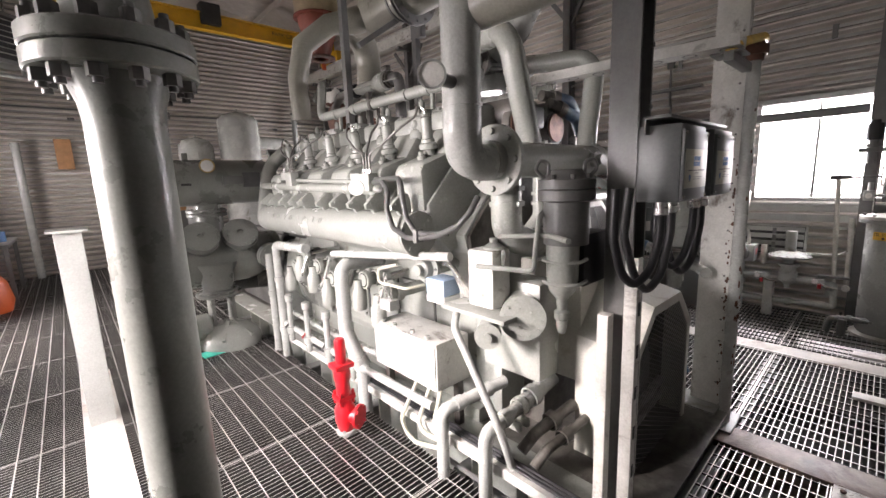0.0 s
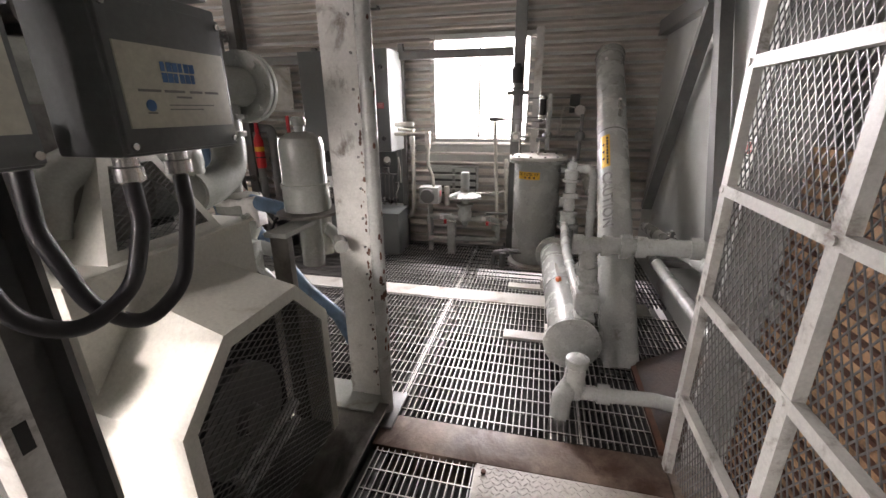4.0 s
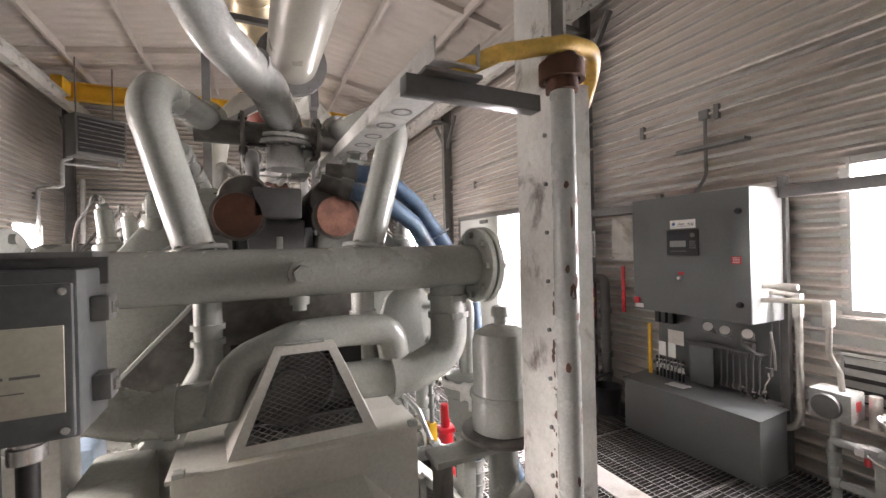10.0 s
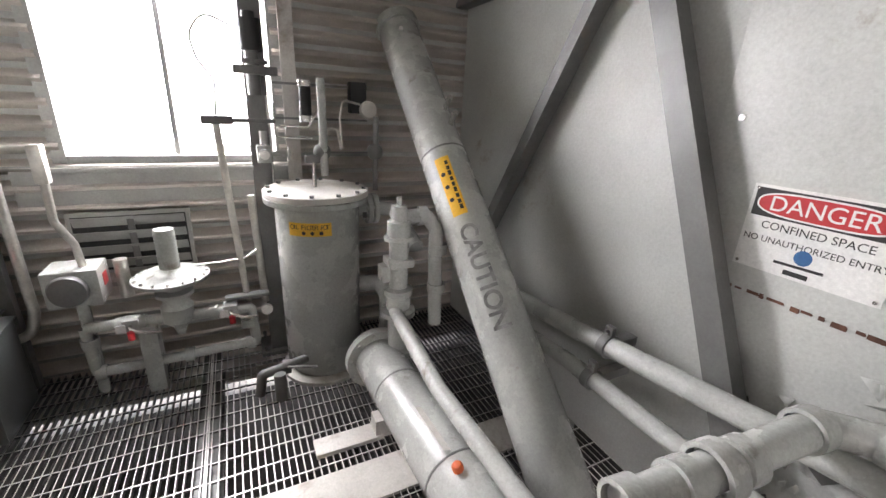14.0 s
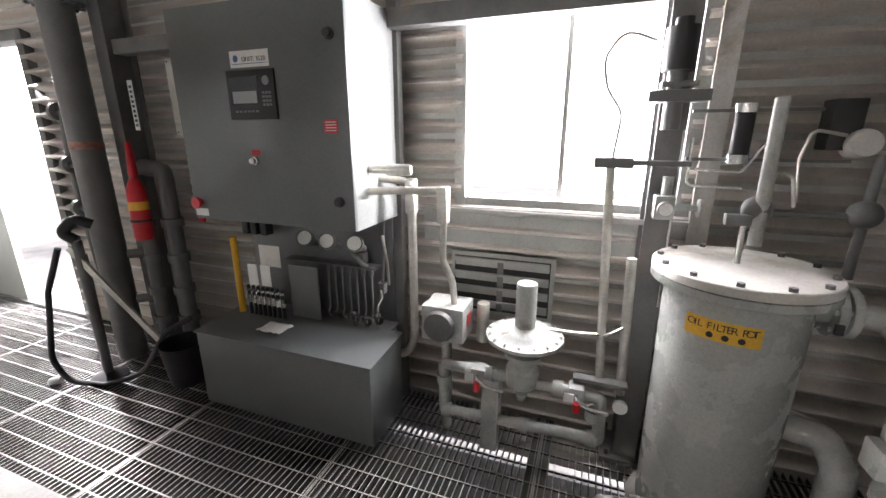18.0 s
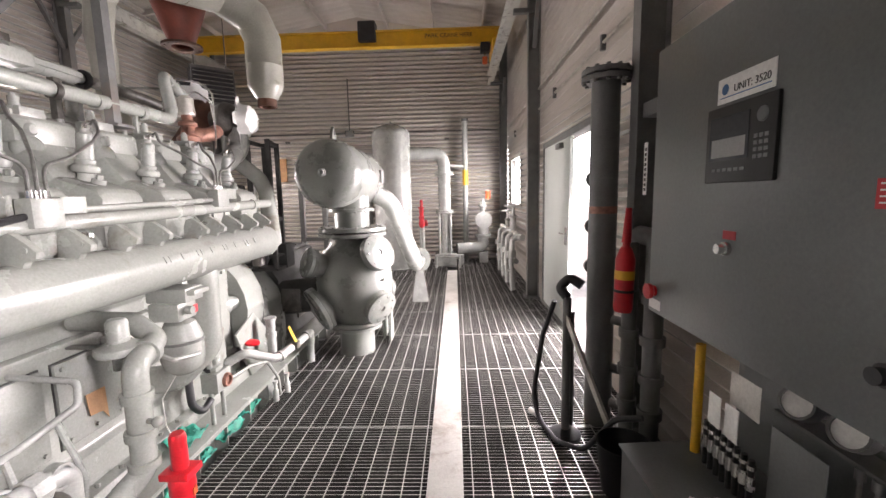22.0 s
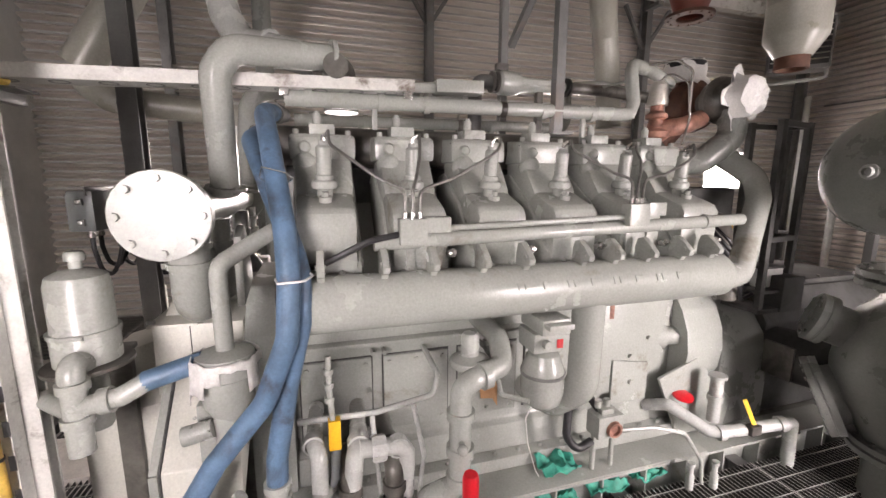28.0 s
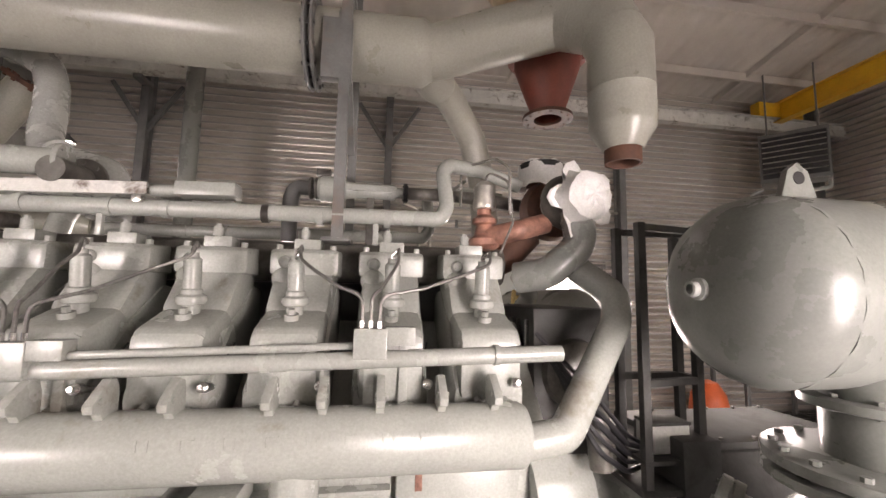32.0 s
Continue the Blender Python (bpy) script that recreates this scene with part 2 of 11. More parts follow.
def thing(name, loc, label, category, group="", kind=""):
    ob = new(name)
    ob.location = loc
    ob.empty_display_size = 0.05
    INV[ob] = Matrix.Translation(loc).inverted()
    return tagged(ob, label, category, group, kind)


def solid(name, bm, material):
    me = bpy.data.meshes.new(name)
    bm.normal_update()
    bm.to_mesh(me)
    bm.free()
    me.polygons.foreach_set("use_smooth", [True] * len(me.polygons))
    me.set_sharp_from_angle(angle=SMOOTH)
    me.materials.append(M[material] if isinstance(material, str) else material)
    return new(name, me)


def part(name, bm, material, parent, label=""):
    ob = solid(name, bm, material)
    ob.parent = parent
    ob.matrix_parent_inverse = INV.get(parent, Matrix.Identity(4))
    if label:
        ob["label"] = label
    return ob


def loose(name, bm, material, parent, label=""):
    """Link every separate island of a bmesh as a part of its own."""
    bm.verts.ensure_lookup_table()
    left = set(bm.verts)
    for seed in bm.verts:
        if seed not in left:
            continue
        isle, stack = [], [seed]
        left.discard(seed)
        while stack:
            v = stack.pop()
            isle.append(v)
            for e in v.link_edges:
                o = e.other_vert(v)
                if o in left:
                    left.discard(o)
                    stack.append(o)
        one = B()
        twin = {v: one.verts.new(v.co) for v in isle}
        for f in {f for v in isle for f in v.link_faces}:
            nf = one.faces.new([twin[v] for v in f.verts])
            nf.smooth = f.smooth
        part(name, one, material, parent, label)
    bm.free()


def B():
    return bmesh.new()


def box(bm, x0, y0, z0, x1, y1, z1, bev=0.0, rot=None):
    """A box, its edges bevelled; rot: a matrix applied about the box's middle."""
    c = Vector(((x0 + x1) / 2, (y0 + y1) / 2, (z0 + z1) / 2))
    s = (abs(x1 - x0), abs(y1 - y0), abs(z1 - z0))
    m = Matrix.Translation(c) @ (rot if rot else Matrix.Identity(4)) @ Matrix.Diagonal((*s, 1))
    g = bmesh.ops.create_cube(bm, size=1, matrix=m)
    if bev > 0:
        es = list({e for v in g["verts"] for e in v.link_edges})
        bmesh.ops.bevel(bm, geom=es, offset=bev, segments=2, affect='EDGES', profile=0.6)
    return bm


def basis(axis):
    w = Vector(axis).normalized()
    u = w.orthogonal().normalized()
    return u, w.cross(u), w


def lathe(bm, origin, axis, prof, seg=20):
    """A turned body: prof is a list of (radius, distance along the axis)."""
    o = Vector(origin)
    u, v, w = basis(axis)
    rings = []
    for r, t in prof:
        if r < 1e-5:
            rings.append([bm.verts.new(o + w * t)])
        else:
            rings.append([bm.verts.new(o + w * t + (u * math.cos(2 * math.pi * k / seg) + v * math.sin(2 * math.pi * k / seg)) * r) for k in range(seg)])
    for a, b in zip(rings, rings[1:]):
        if len(a) == 1 and len(b) == 1:
            continue
        for k in range(seg):
            q = (k + 1) % seg
            if len(a) == 1:
                bm.faces.new((a[0], b[q], b[k]))
            elif len(b) == 1:
                bm.faces.new((a[k], a[q], b[0]))
            else:
                bm.faces.new((a[k], a[q], b[q], b[k]))
    return bm


def rod(bm, p0, p1, r, r1=None, seg=16, bev=0.0):
    d = Vector(p1) - Vector(p0)
    n, r1 = d.length, r if r1 is None else r1
    if bev:
        return lathe(bm, p0, d, [(0, 0), (r - bev, 0), (r, bev), (r1, n - bev), (r1 - bev, n), (0, n)], seg)
    return lathe(bm, p0, d, [(0, 0), (r, 0), (r1, n), (0, n)], seg)


def curve_pts(pts, bend, n=6):
    """A line of points with its corners rounded by arcs."""
    P = [Vector(p) for p in pts]
    out = [P[0]]
    for a, b, c in zip(P, P[1:], P[2:]):
        d0, d1 = (a - b), (c - b)
        l0, l1 = d0.length, d1.length
        d0.normalize(), d1.normalize()
        ang = d0.angle(d1, math.pi)
        if ang > math.pi - 0.03:
            out.append(b)
            continue
        t = min(bend / math.tan(ang / 2), l0 * 0.49, l1 * 0.49)
        s, e = b + d0 * t, b + d1 * t
        for k in range(n + 1):
            f = k / n
            out.append((s * (1 - f) + b * f) * (1 - f) + (b * (1 - f) + e * f) * f)
    out.append(P[-1])
    return out


def tube(bm, pts, r, bend=None, seg=14, n=6, caps=True):
    """A bent pipe along pts."""
    Q = curve_pts(pts, bend if bend is not None else r * 3, n) if bend != 0 else [Vector(p) for p in pts]
    Q = [q for k, q in enumerate(Q) if k == 0 or (q - Q[k - 1]).length > 1e-5]
    tang = [((Q[min(k + 1, len(Q) - 1)] - Q[max(k - 1, 0)]).normalized()) for k in range(len(Q))]
    u = tang[0].orthogonal().normalized()
    rings = []
    for q, t in zip(Q, tang):
        u = (u - t * u.dot(t)).normalized()
        v = t.cross(u)
        rings.append([bm.verts.new(q + (u * math.cos(2 * math.pi * k / seg) + v * math.sin(2 * math.pi * k / seg)) * r) for k in range(seg)])
    for a, b in zip(rings, rings[1:]):
        for k in range(seg):
            w = (k + 1) % seg
            bm.faces.new((a[k], a[w], b[w], b[k]))
    if caps:
        bm.faces.new(rings[0][::-1])
        bm.faces.new(rings[-1])
    return bm


def bolts(bm, c, axis, circle, n, r=0.012, h=0.014, turn=0.0):
    u, v, w = basis(axis)
    for k in range(n):
        a = 2 * math.pi * (k + turn) / n
        p = Vector(c) + (u * math.cos(a) + v * math.sin(a)) * circle
        lathe(bm, p - w * 0.002, w, [(r, 0), (r, h), (0, h)], 6)
    return bm


def flange(bm, c, axis, r, th, n=8, bolt=0.012, inner=0.78):
    """A disc with bolt heads on its outer face; c is the middle of the near face."""
    w = Vector(axis).normalized()
    lathe(bm, c, w, [(0, 0), (r * 0.98, 0), (r, 0.003), (r, th - 0.003), (r * 0.98, th), (0, th)], 28)
    if n:
        bolts(bm, Vector(c) + w * th, w, r * inner, n, bolt, bolt * 1.1)
        bolts(bm, Vector(c), -w, r * inner, n, bolt, bolt * 1.1)
    return bm


def collar(bm, p, axis, r, wid):
    w = Vector(axis).normalized()
    return lathe(bm, Vector(p) - w * wid / 2, w, [(r * 0.8, 0), (r, 0), (r, wid), (r * 0.8, wid)], 20)


def elbow_fit(bm, p, r):
    return bmesh.ops.create_uvsphere(bm, u_segments=14, v_segments=8, radius=r, matrix=Matrix.Translation(p))


def prism(bm, poly, axis, a, b, bev=0.0):
    """A plate: a 2-D outline (two world axes in order) pushed from a to b along the third axis ('x', 'y' or 'z')."""
    def at(p, q):
        return {'x': (q, p[0], p[1]), 'y': (p[0], q, p[1]), 'z': (p[0], p[1], q)}[axis]
    lo = [bm.verts.new(at(p, a)) for p in poly]
    hi = [bm.verts.new(at(p, b)) for p in poly]
    fs = [bm.faces.new(lo), bm.faces.new(hi[::-1])]
    for k in range(len(poly)):
        q = (k + 1) % len(poly)
        fs.append(bm.faces.new((lo[k], hi[k], hi[q], lo[q])))
    bmesh.ops.recalc_face_normals(bm, faces=fs)
    if bev:
        es = list({e for f in fs for e in f.edges})
        bmesh.ops.bevel(bm, geom=es, offset=bev, segments=2, affect='EDGES', profile=0.6)
    return bm


def clip_line(poly, p, d):
    """The stretch of the line p + t d inside a convex outline."""
    t0, t1 = -1e9, 1e9
    n = len(poly)
    area = sum(poly[k][0] * poly[(k + 1) % n][1] - poly[(k + 1) % n][0] * poly[k][1] for k in range(n))
    for k in range(n):
        a, b = poly[k], poly[(k + 1) % n]
        ex, ey = b[0] - a[0], b[1] - a[1]
        nx, ny = (-ey, ex) if area > 0 else (ey, -ex)
        den = nx * d[0] + ny * d[1]
        num = nx * (a[0] - p[0]) + ny * (a[1] - p[1])
        if abs(den) < 1e-9:
            if num > 0:
                return None
        elif den > 0:
            t0 = max(t0, num / den)
        else:
            t1 = min(t1, num / den)
    return (t0, t1) if t1 - t0 > 1e-4 else None


def expanded(bm, poly, place, pu, pv, th):
    """Expanded metal over a convex outline: crossing slanted strands. place: 2-D to 3-D."""
    us, vs = [p[0] for p in poly], [p[1] for p in poly]
    for sgn in (1, -1):
        d = Vector((pu, sgn * pv)).normalized()
        nrm = Vector((-d.y, d.x))
        step = pu * pv / math.hypot(pu, pv)
        ks = [nrm.dot(Vector(p)) for p in poly]
        k = math.ceil(min(ks) / step)
        while k * step < max(ks):
            o = nrm * (k * step)
            s = clip_line(poly, o, d)
            if s:
                a, b = o + d * s[0], o + d * s[1]
                off = nrm * th / 2
                q = [place(*(a + off)), place(*(b + off)), place(*(b - off)), place(*(a - off))]
                up = (Vector(place(0, 0, 1)) - Vector(place(0, 0, 0))) * th * 0.6 * sgn
                vs4 = [bm.verts.new(Vector(x) + up) for x in q]
                vs5 = [bm.verts.new(Vector(x) - up * 0.4) for x in q]
                bm.faces.new(vs4), bm.faces.new(vs5[::-1])
                bm.faces.new((vs4[0], vs5[0], vs5[1], vs4[1])), bm.faces.new((vs4[2], vs5[2], vs5[3], vs4[3]))
            k += 1
    return bm


def hbeam(bm, p0, p1, w, d, t=0.009, side=(0, 0, 1)):
    """An H section from p0 to p1: flange width w along side, depth d across it."""
    P0, P1 = Vector(p0), Vector(p1)
    ax = (P1 - P0).normalized()
    u = Vector(side)
    u = (u - ax * u.dot(ax)).normalized()
    v = ax.cross(u)
    sec = [(-w, -d), (w, -d), (w, -d + 2 * t), (t, -d + 2 * t), (t, d - 2 * t), (w, d - 2 * t), (w, d), (-w, d), (-w, d - 2 * t), (-t, d - 2 * t), (-t, -d + 2 * t), (-w, -d + 2 * t)]
    lo, hi = [[bm.verts.new(P + u * (a / 2) + v * (b / 2)) for a, b in sec] for P in (P0, P1)]
    fs = [bm.faces.new(lo), bm.faces.new(hi[::-1])]
    for k in range(12):
        q = (k + 1) % 12
        fs.append(bm.faces.new((lo[k], hi[k], hi[q], lo[q])))
    bmesh.ops.recalc_face_normals(bm, faces=fs)
    return bm


def bar(bm, p0, p1, w, d, side=(0, 0, 1)):
    """A flat or square bar from p0 to p1."""
    P0, P1 = Vector(p0), Vector(p1)
    ax = (P1 - P0).normalized()
    u = Vector(side)
    if abs(ax.dot(u.normalized())) > 0.98:
        u = Vector((1, 0, 0))
    u = (u - ax * u.dot(ax)).normalized()
    v = ax.cross(u)
    vs = [bm.verts.new(P + u * (a * w / 2) + v * (b * d / 2)) for P in (P0, P1) for a, b in ((-1, -1), (1, -1), (1, 1), (-1, 1))]
    fs = [bm.faces.new(vs[:4]), bm.faces.new(vs[4:][::-1])]
    for k in range(4):
        q = (k + 1) % 4
        fs.append(bm.faces.new((vs[k], vs[k + 4], vs[q + 4], vs[q])))
    bmesh.ops.recalc_face_normals(bm, faces=fs)
    return bm


def words(text, m, size, material, parent, name="lettering", thick=0.0008, align='CENTER', bold=0.0):
    """Raised lettering in the built-in font, turned into a mesh. m places its middle."""
    cu = bpy.data.curves.new(name, 'FONT')
    cu.body, cu.size, cu.extrude, cu.align_x, cu.align_y = text, size, thick, align, 'CENTER'
    cu.offset = bold
    tmp = bpy.data.objects.new(name, cu)
    me = bpy.data.meshes.new_from_object(tmp)
    bpy.data.objects.remove(tmp)
    me.transform(m)
    me.materials.clear()
    me.materials.append(M[material])
    ob = new(name, me)
    ob.parent = parent
    ob.matrix_parent_inverse = INV.get(parent, Matrix.Identity(4))
    return ob


def facing(p, normal, up=(0, 0, 1)):
    """A pose for lettering or plates at p whose front looks along normal."""
    z = Vector(normal).normalized()
    y = Vector(up)
    y = (y - z * y.dot(z)).normalized()
    x = y.cross(z)
    m = Matrix((x, y, z)).transposed().to_4x4()
    m.translation = p
    return m


def plate(bm, m, w, hgt, th):
    """A thin plate centred at pose m, its front at th."""
    box_m = m @ Matrix.Translation((0, 0, th / 2)) @ Matrix.Diagonal((w, hgt, th, 1))
    bmesh.ops.create_cube(bm, size=1, matrix=box_m)
    return bm

# ---- the building ----
def corr(bm, axis, at, a0, a1, z0, z1, out, pitch=0.1, amp=0.042, per=8):
    """Corrugated sheet in the plane axis = at, ribs level; out: +1 or -1, the way to the room."""
    z = z0
    rows = []
    n = max(2, int(math.ceil((z1 - z0) / (pitch / per))))
    for k in range(n + 1):
        zz = z0 + (z1 - z0) * k / n
        s = math.sin(2 * math.pi * zz / pitch)
        off = amp * (0.75 * s + 0.25 * max(-1, min(1, 2.2 * s))) * out
        row = []
        for a in (a0, a1):
            row.append(bm.verts.new((at + off, a, zz) if axis == 'x' else (a, at + off, zz)))
        rows.append(row)
    for r, q in zip(rows, rows[1:]):
        bm.faces.new((r[0], r[1], q[1], q[0]))


def wall(name, axis, at, out, a0, a1, z0, z1, holes, label):
    """A wall of corrugated liner with an outer skin and openings right through it."""
    ys = sorted({a0, a1, *[v for hl in holes for v in hl[:2]]})
    t = thing(name, (at, a0, z0) if axis == 'x' else (a0, at, z0), label, "wall", kind="structure")
    bm, ou = B(), B()
    for p, q in zip(ys, ys[1:]):
        cuts = sorted((hl[2], hl[3]) for hl in holes if hl[0] <= p and hl[1] >= q)
        z = z0
        for lo, hi in cuts + [(z1, z1)]:
            if lo > z + 1e-3:
                corr(bm, axis, at, p, q, z, lo, out)
                o0, o1 = at - out * 0.11, at - out * 0.03
                if axis == 'x':
                    box(ou, min(o0, o1), p, z, max(o0, o1), q, lo)
                else:
                    box(ou, p, min(o0, o1), z, q, max(o0, o1), lo)
            z = max(z, hi)
    part("liner", bm, "wallsheet", t)
    part("outer_skin", ou, "flatsheet", t)
    return t


WIN1 = (0.44, 1.415, 1.165, 2.14)
DOOR1 = (4.75, 6.86, 0.0, 2.17)
WIN2 = (8.95, 10.15, 1.33, 2.27)
WIN3 = (1.87, 3.07, 1.12, 2.22)
DOOR2 = (4.75, 6.86, 0.0, 2.20)
WIN4 = (8.75, 9.78, 1.55, 2.24)
wall("wall_east", 'x', E_WALL, -1, S_WALL, N_WALL, -0.3, EAVE, [WIN1, DOOR1, WIN2], "corrugated pale grey steel side wall with window and door")
wall("wall_west", 'x', W_WALL, 1, S_WALL, N_WALL, -0.3, EAVE, [WIN3, DOOR2, WIN4], "corrugated pale grey steel side wall with window and door")
wall("wall_north", 'y', N_WALL, -1, W_WALL, E_WALL, -0.3, EAVE, [], "corrugated pale grey steel end wall behind the pipes")
ws = solid("wall_south", box(B(), W_WALL - 0.1, S_WALL - 0.12, -0.3, E_WALL + 0.1, S_WALL, EAVE), "flatsheet")
tagged(ws, "flat pale grey sheet steel end wall above the cooler", "wall", kind="structure")


def gable(name, y0, y1):
    bm = prism(B(), [(W_WALL - 0.1, EAVE), (E_WALL + 0.1, EAVE), (CX, RIDGE + 0.02)], 'y', y0, y1)
    tagged(solid(name, bm, "roofsheet"), "pale grey sheet steel gable under the roof", "wall", kind="structure")


gable("wall_gable", N_WALL, N_WALL + 0.08)
gable("wall_gable_2", S_WALL - 0.1, S_WALL)


def ceiling():
    """Ribbed roof liner, two slopes, with purlins in the same mesh."""
    bm = B()
    for xe in (W_WALL - 0.08, E_WALL + 0.08):
        n = 330
        rows = []
        for k in range(n + 1):
            y = S_WALL + (N_WALL - S_WALL) * k / n
            off = 0.008 * (1 if (k % 6) < 3 else -1) + (0.004 if k % 3 == 1 else 0)
            rows.append((bm.verts.new((xe, y, EAVE - 0.02 + off)), bm.verts.new((CX, y, RIDGE + off))))
        for a, b in zip(rows, rows[1:]):
            bm.faces.new((a[0], a[1], b[1], b[0]))
        for f in (0.2, 0.5, 0.8):
            x, z = xe + (CX - xe) * f, EAVE - 0.02 + (RIDGE - EAVE) * f
            bar(bm, (x, S_WALL, z - 0.07), (x, N_WALL, z - 0.07), 0.12, 0.05)
        for y in (1.9, 5.4, 8.95):
            bar(bm, (xe, y, EAVE - 0.06), (CX, y, RIDGE - 0.06), 0.1, 0.06)
    # outer skin keeps the sky out
    for xe in (W_WALL - 0.2, E_WALL + 0.2):
        vs = [bm.verts.new(p) for p in ((xe, S_WALL - 0.2, EAVE + 0.03), (xe, N_WALL + 0.2, EAVE + 0.03), (CX, N_WALL + 0.2, RIDGE + 0.06), (CX, S_WALL - 0.2, RIDGE + 0.06))]
        bm.faces.new(vs)
    tagged(solid("ceiling", bm, "roofsheet"), "white ribbed sheet roof liner with purlins", "ceiling", kind="structure")


ceiling()

# ground outside and the pit under the gratings
gd = solid("ground", box(B(), -75, -75, -0.62, 75, 75, -0.45), "soil")
tagged(gd, "pale gravel yard outside the building", "ground", kind="structure")
# the shade below the gratings is put into this near-black floor colour
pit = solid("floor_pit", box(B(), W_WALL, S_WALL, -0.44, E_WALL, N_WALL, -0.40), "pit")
tagged(pit, "near-black pit floor under the steel gratings", "floor", kind="structure")


def apron(name, x0, x1, y0, y1):
    tagged(solid(name, box(B(), x0, y0, -0.44, x1, y1, -0.02), "concrete"), "pale concrete step outside the door", "pavement", kind="structure")


apron("pavement", E_WALL + 0.12, E_WALL + 2.4, 4.4, 7.2)
apron("pavement_2", W_WALL - 2.4, W_WALL - 0.12, 4.4, 7.2)

bk = solid("backdrop", lathe(B(), (CX, 5, -1), (0, 0, 1), [(64, 0), (64, 16)], 64), "overcast")
tagged(bk, "bright hazy distance all round the building", "backdrop", kind="structure")


def grating(name, x0, x1, y0, y1, parent, top=0.0):
    """One grating panel: bearing bars along x, twisted cross rods along y, a banding bar all round."""
    bm = B()
    y = y0 + 0.012
    while y < y1 - 0.006:
        box(bm, x0, y - 0.0022, top - 0.028, x1, y + 0.0022, top)
        y += 0.0302
    x = x0 + 0.05
    while x < x1 - 0.01:
        box(bm, x - 0.0032, y0, top - 0.009, x + 0.0032, y1, top + 0.0012)
        x += 0.1
    for yy in (y0, y1):
        box(bm, x0, yy - 0.003, top - 0.03, x1, yy + 0.003, top + 0.0005)
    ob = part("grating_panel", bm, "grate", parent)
    ob.data.materials.append(M["grate_side_shade"])
    # shade by face: all but the upward faces take the dark copy
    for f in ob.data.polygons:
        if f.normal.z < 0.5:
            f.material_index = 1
    return ob


fl = thing("floor", (CX, 5, 0), "open steel bar gratings over a dark pit", "floor", kind="structure")
PANELS_Y = [S_WALL + 0.02, 0.01, 0.92, 1.83, 2.74, 3.65, 4.56, 5.47, 6.38, 7.29, 8.20, 9.11, 10.02, 10.98]
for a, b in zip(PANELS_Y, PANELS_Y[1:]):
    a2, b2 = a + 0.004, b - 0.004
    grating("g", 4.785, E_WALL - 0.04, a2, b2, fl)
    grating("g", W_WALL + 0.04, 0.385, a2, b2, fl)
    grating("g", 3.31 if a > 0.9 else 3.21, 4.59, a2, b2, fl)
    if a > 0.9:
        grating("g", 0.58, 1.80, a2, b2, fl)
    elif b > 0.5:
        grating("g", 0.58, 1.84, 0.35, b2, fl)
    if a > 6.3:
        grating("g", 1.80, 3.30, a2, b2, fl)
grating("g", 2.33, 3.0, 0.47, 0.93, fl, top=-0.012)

for name, x0, x1 in (("walkway_strip", 4.59, 4.785), ("walkway_strip_2", 0.385, 0.58)):
    st = thing(name, (x0, 5, 0), "off-white painted steel beam top flush in the grating floor", "beam", kind="structure")
    part("flange", box(B(), x0, S_WALL + 0.3, -0.014, x1, N_WALL - 1.6, 0.004, 0.002), "strip", st)
    part("web", box(B(), (x0 + x1) / 2 - 0.006, S_WALL + 0.3, -0.40, (x0 + x1) / 2 + 0.006, N_WALL - 1.6, -0.014), "pipe_dark", st)

# floor joists under the gratings
jo = thing("floor_joists", (CX, 5, -0.4), "dark steel joists under the floor gratings", "beam", kind="structure")
for y in PANELS_Y[1:-1]:
    part("joist", hbeam(B(), (W_WALL, y, -0.12), (E_WALL, y, -0.12), 0.09, 0.17, side=(0, 1, 0)), "pipe_dark", jo)

# slabs, checker plate and dirty beam by the cooler
sl = solid("concrete_slab", box(B(), 1.85, -0.33, -0.3, 2.32, 0.925, 0.0, 0.01), "concrete")
tagged(sl, "grey oil-stained concrete slab beside the engine front", "slab", kind="structure")
sb = solid("dirty_beam", box(B(), 3.0, -0.33, -0.16, 3.205, 0.96, 0.002, 0.006), "rustplate")
tagged(sb, "rust-stained steel beam top with peeling paint in the floor", "beam", kind="structure")
sc = solid("concrete_footing", box(B(), 1.85, S_WALL, -0.3, 3.3, -0.335, -0.005), "concrete")
tagged(sc, "oil-stained concrete footing under the cooler", "slab", kind="structure")


def checker_plate():
    bm = box(B(), 2.325, -0.32, -0.006, 2.995, 0.465, 0.004, 0.001)
    k = 0
    x = 2.345
    while x < 2.98:
        y = -0.30 + (0.012 if k % 2 else 0)
        j = 0
        while y < 0.45:
            a = 0.8 if (j + k) % 2 else -0.8
            c, s = math.cos(a) * 0.010, math.sin(a) * 0.010
            n1, n2 = -s * 0.22, c * 0.22
            vs = [bm.verts.new((x + dx, y + dy, z)) for z in (0.0038, 0.0062) for dx, dy in ((-c - n1, -s - n2), (c - n1, s - n2), (c + n1, s + n2), (-c + n1, -s + n2))]
            bm.faces.new(vs[4:])
            for q in range(4):
                w = (q + 1) % 4
                bm.faces.new((vs[q], vs[w], vs[w + 4], vs[q + 4]))
            y += 0.0235
            j += 1
        x += 0.0235
        k += 1
    t = thing("checker_plate", (2.66, 0.07, 0), "worn steel checker plate with bolt heads in the floor", "floor plate", kind="structure")
    part("plate", bm, "concrete", t)
    bb = B()
    for p in ((2.37, 0.43), (2.95, 0.43), (2.37, -0.28), (2.95, -0.28)):
        rod(bb, (*p, 0.004), (*p, 0.016), 0.011, seg=6)
    loose("bolt", bb, "rust", t)


checker_plate()


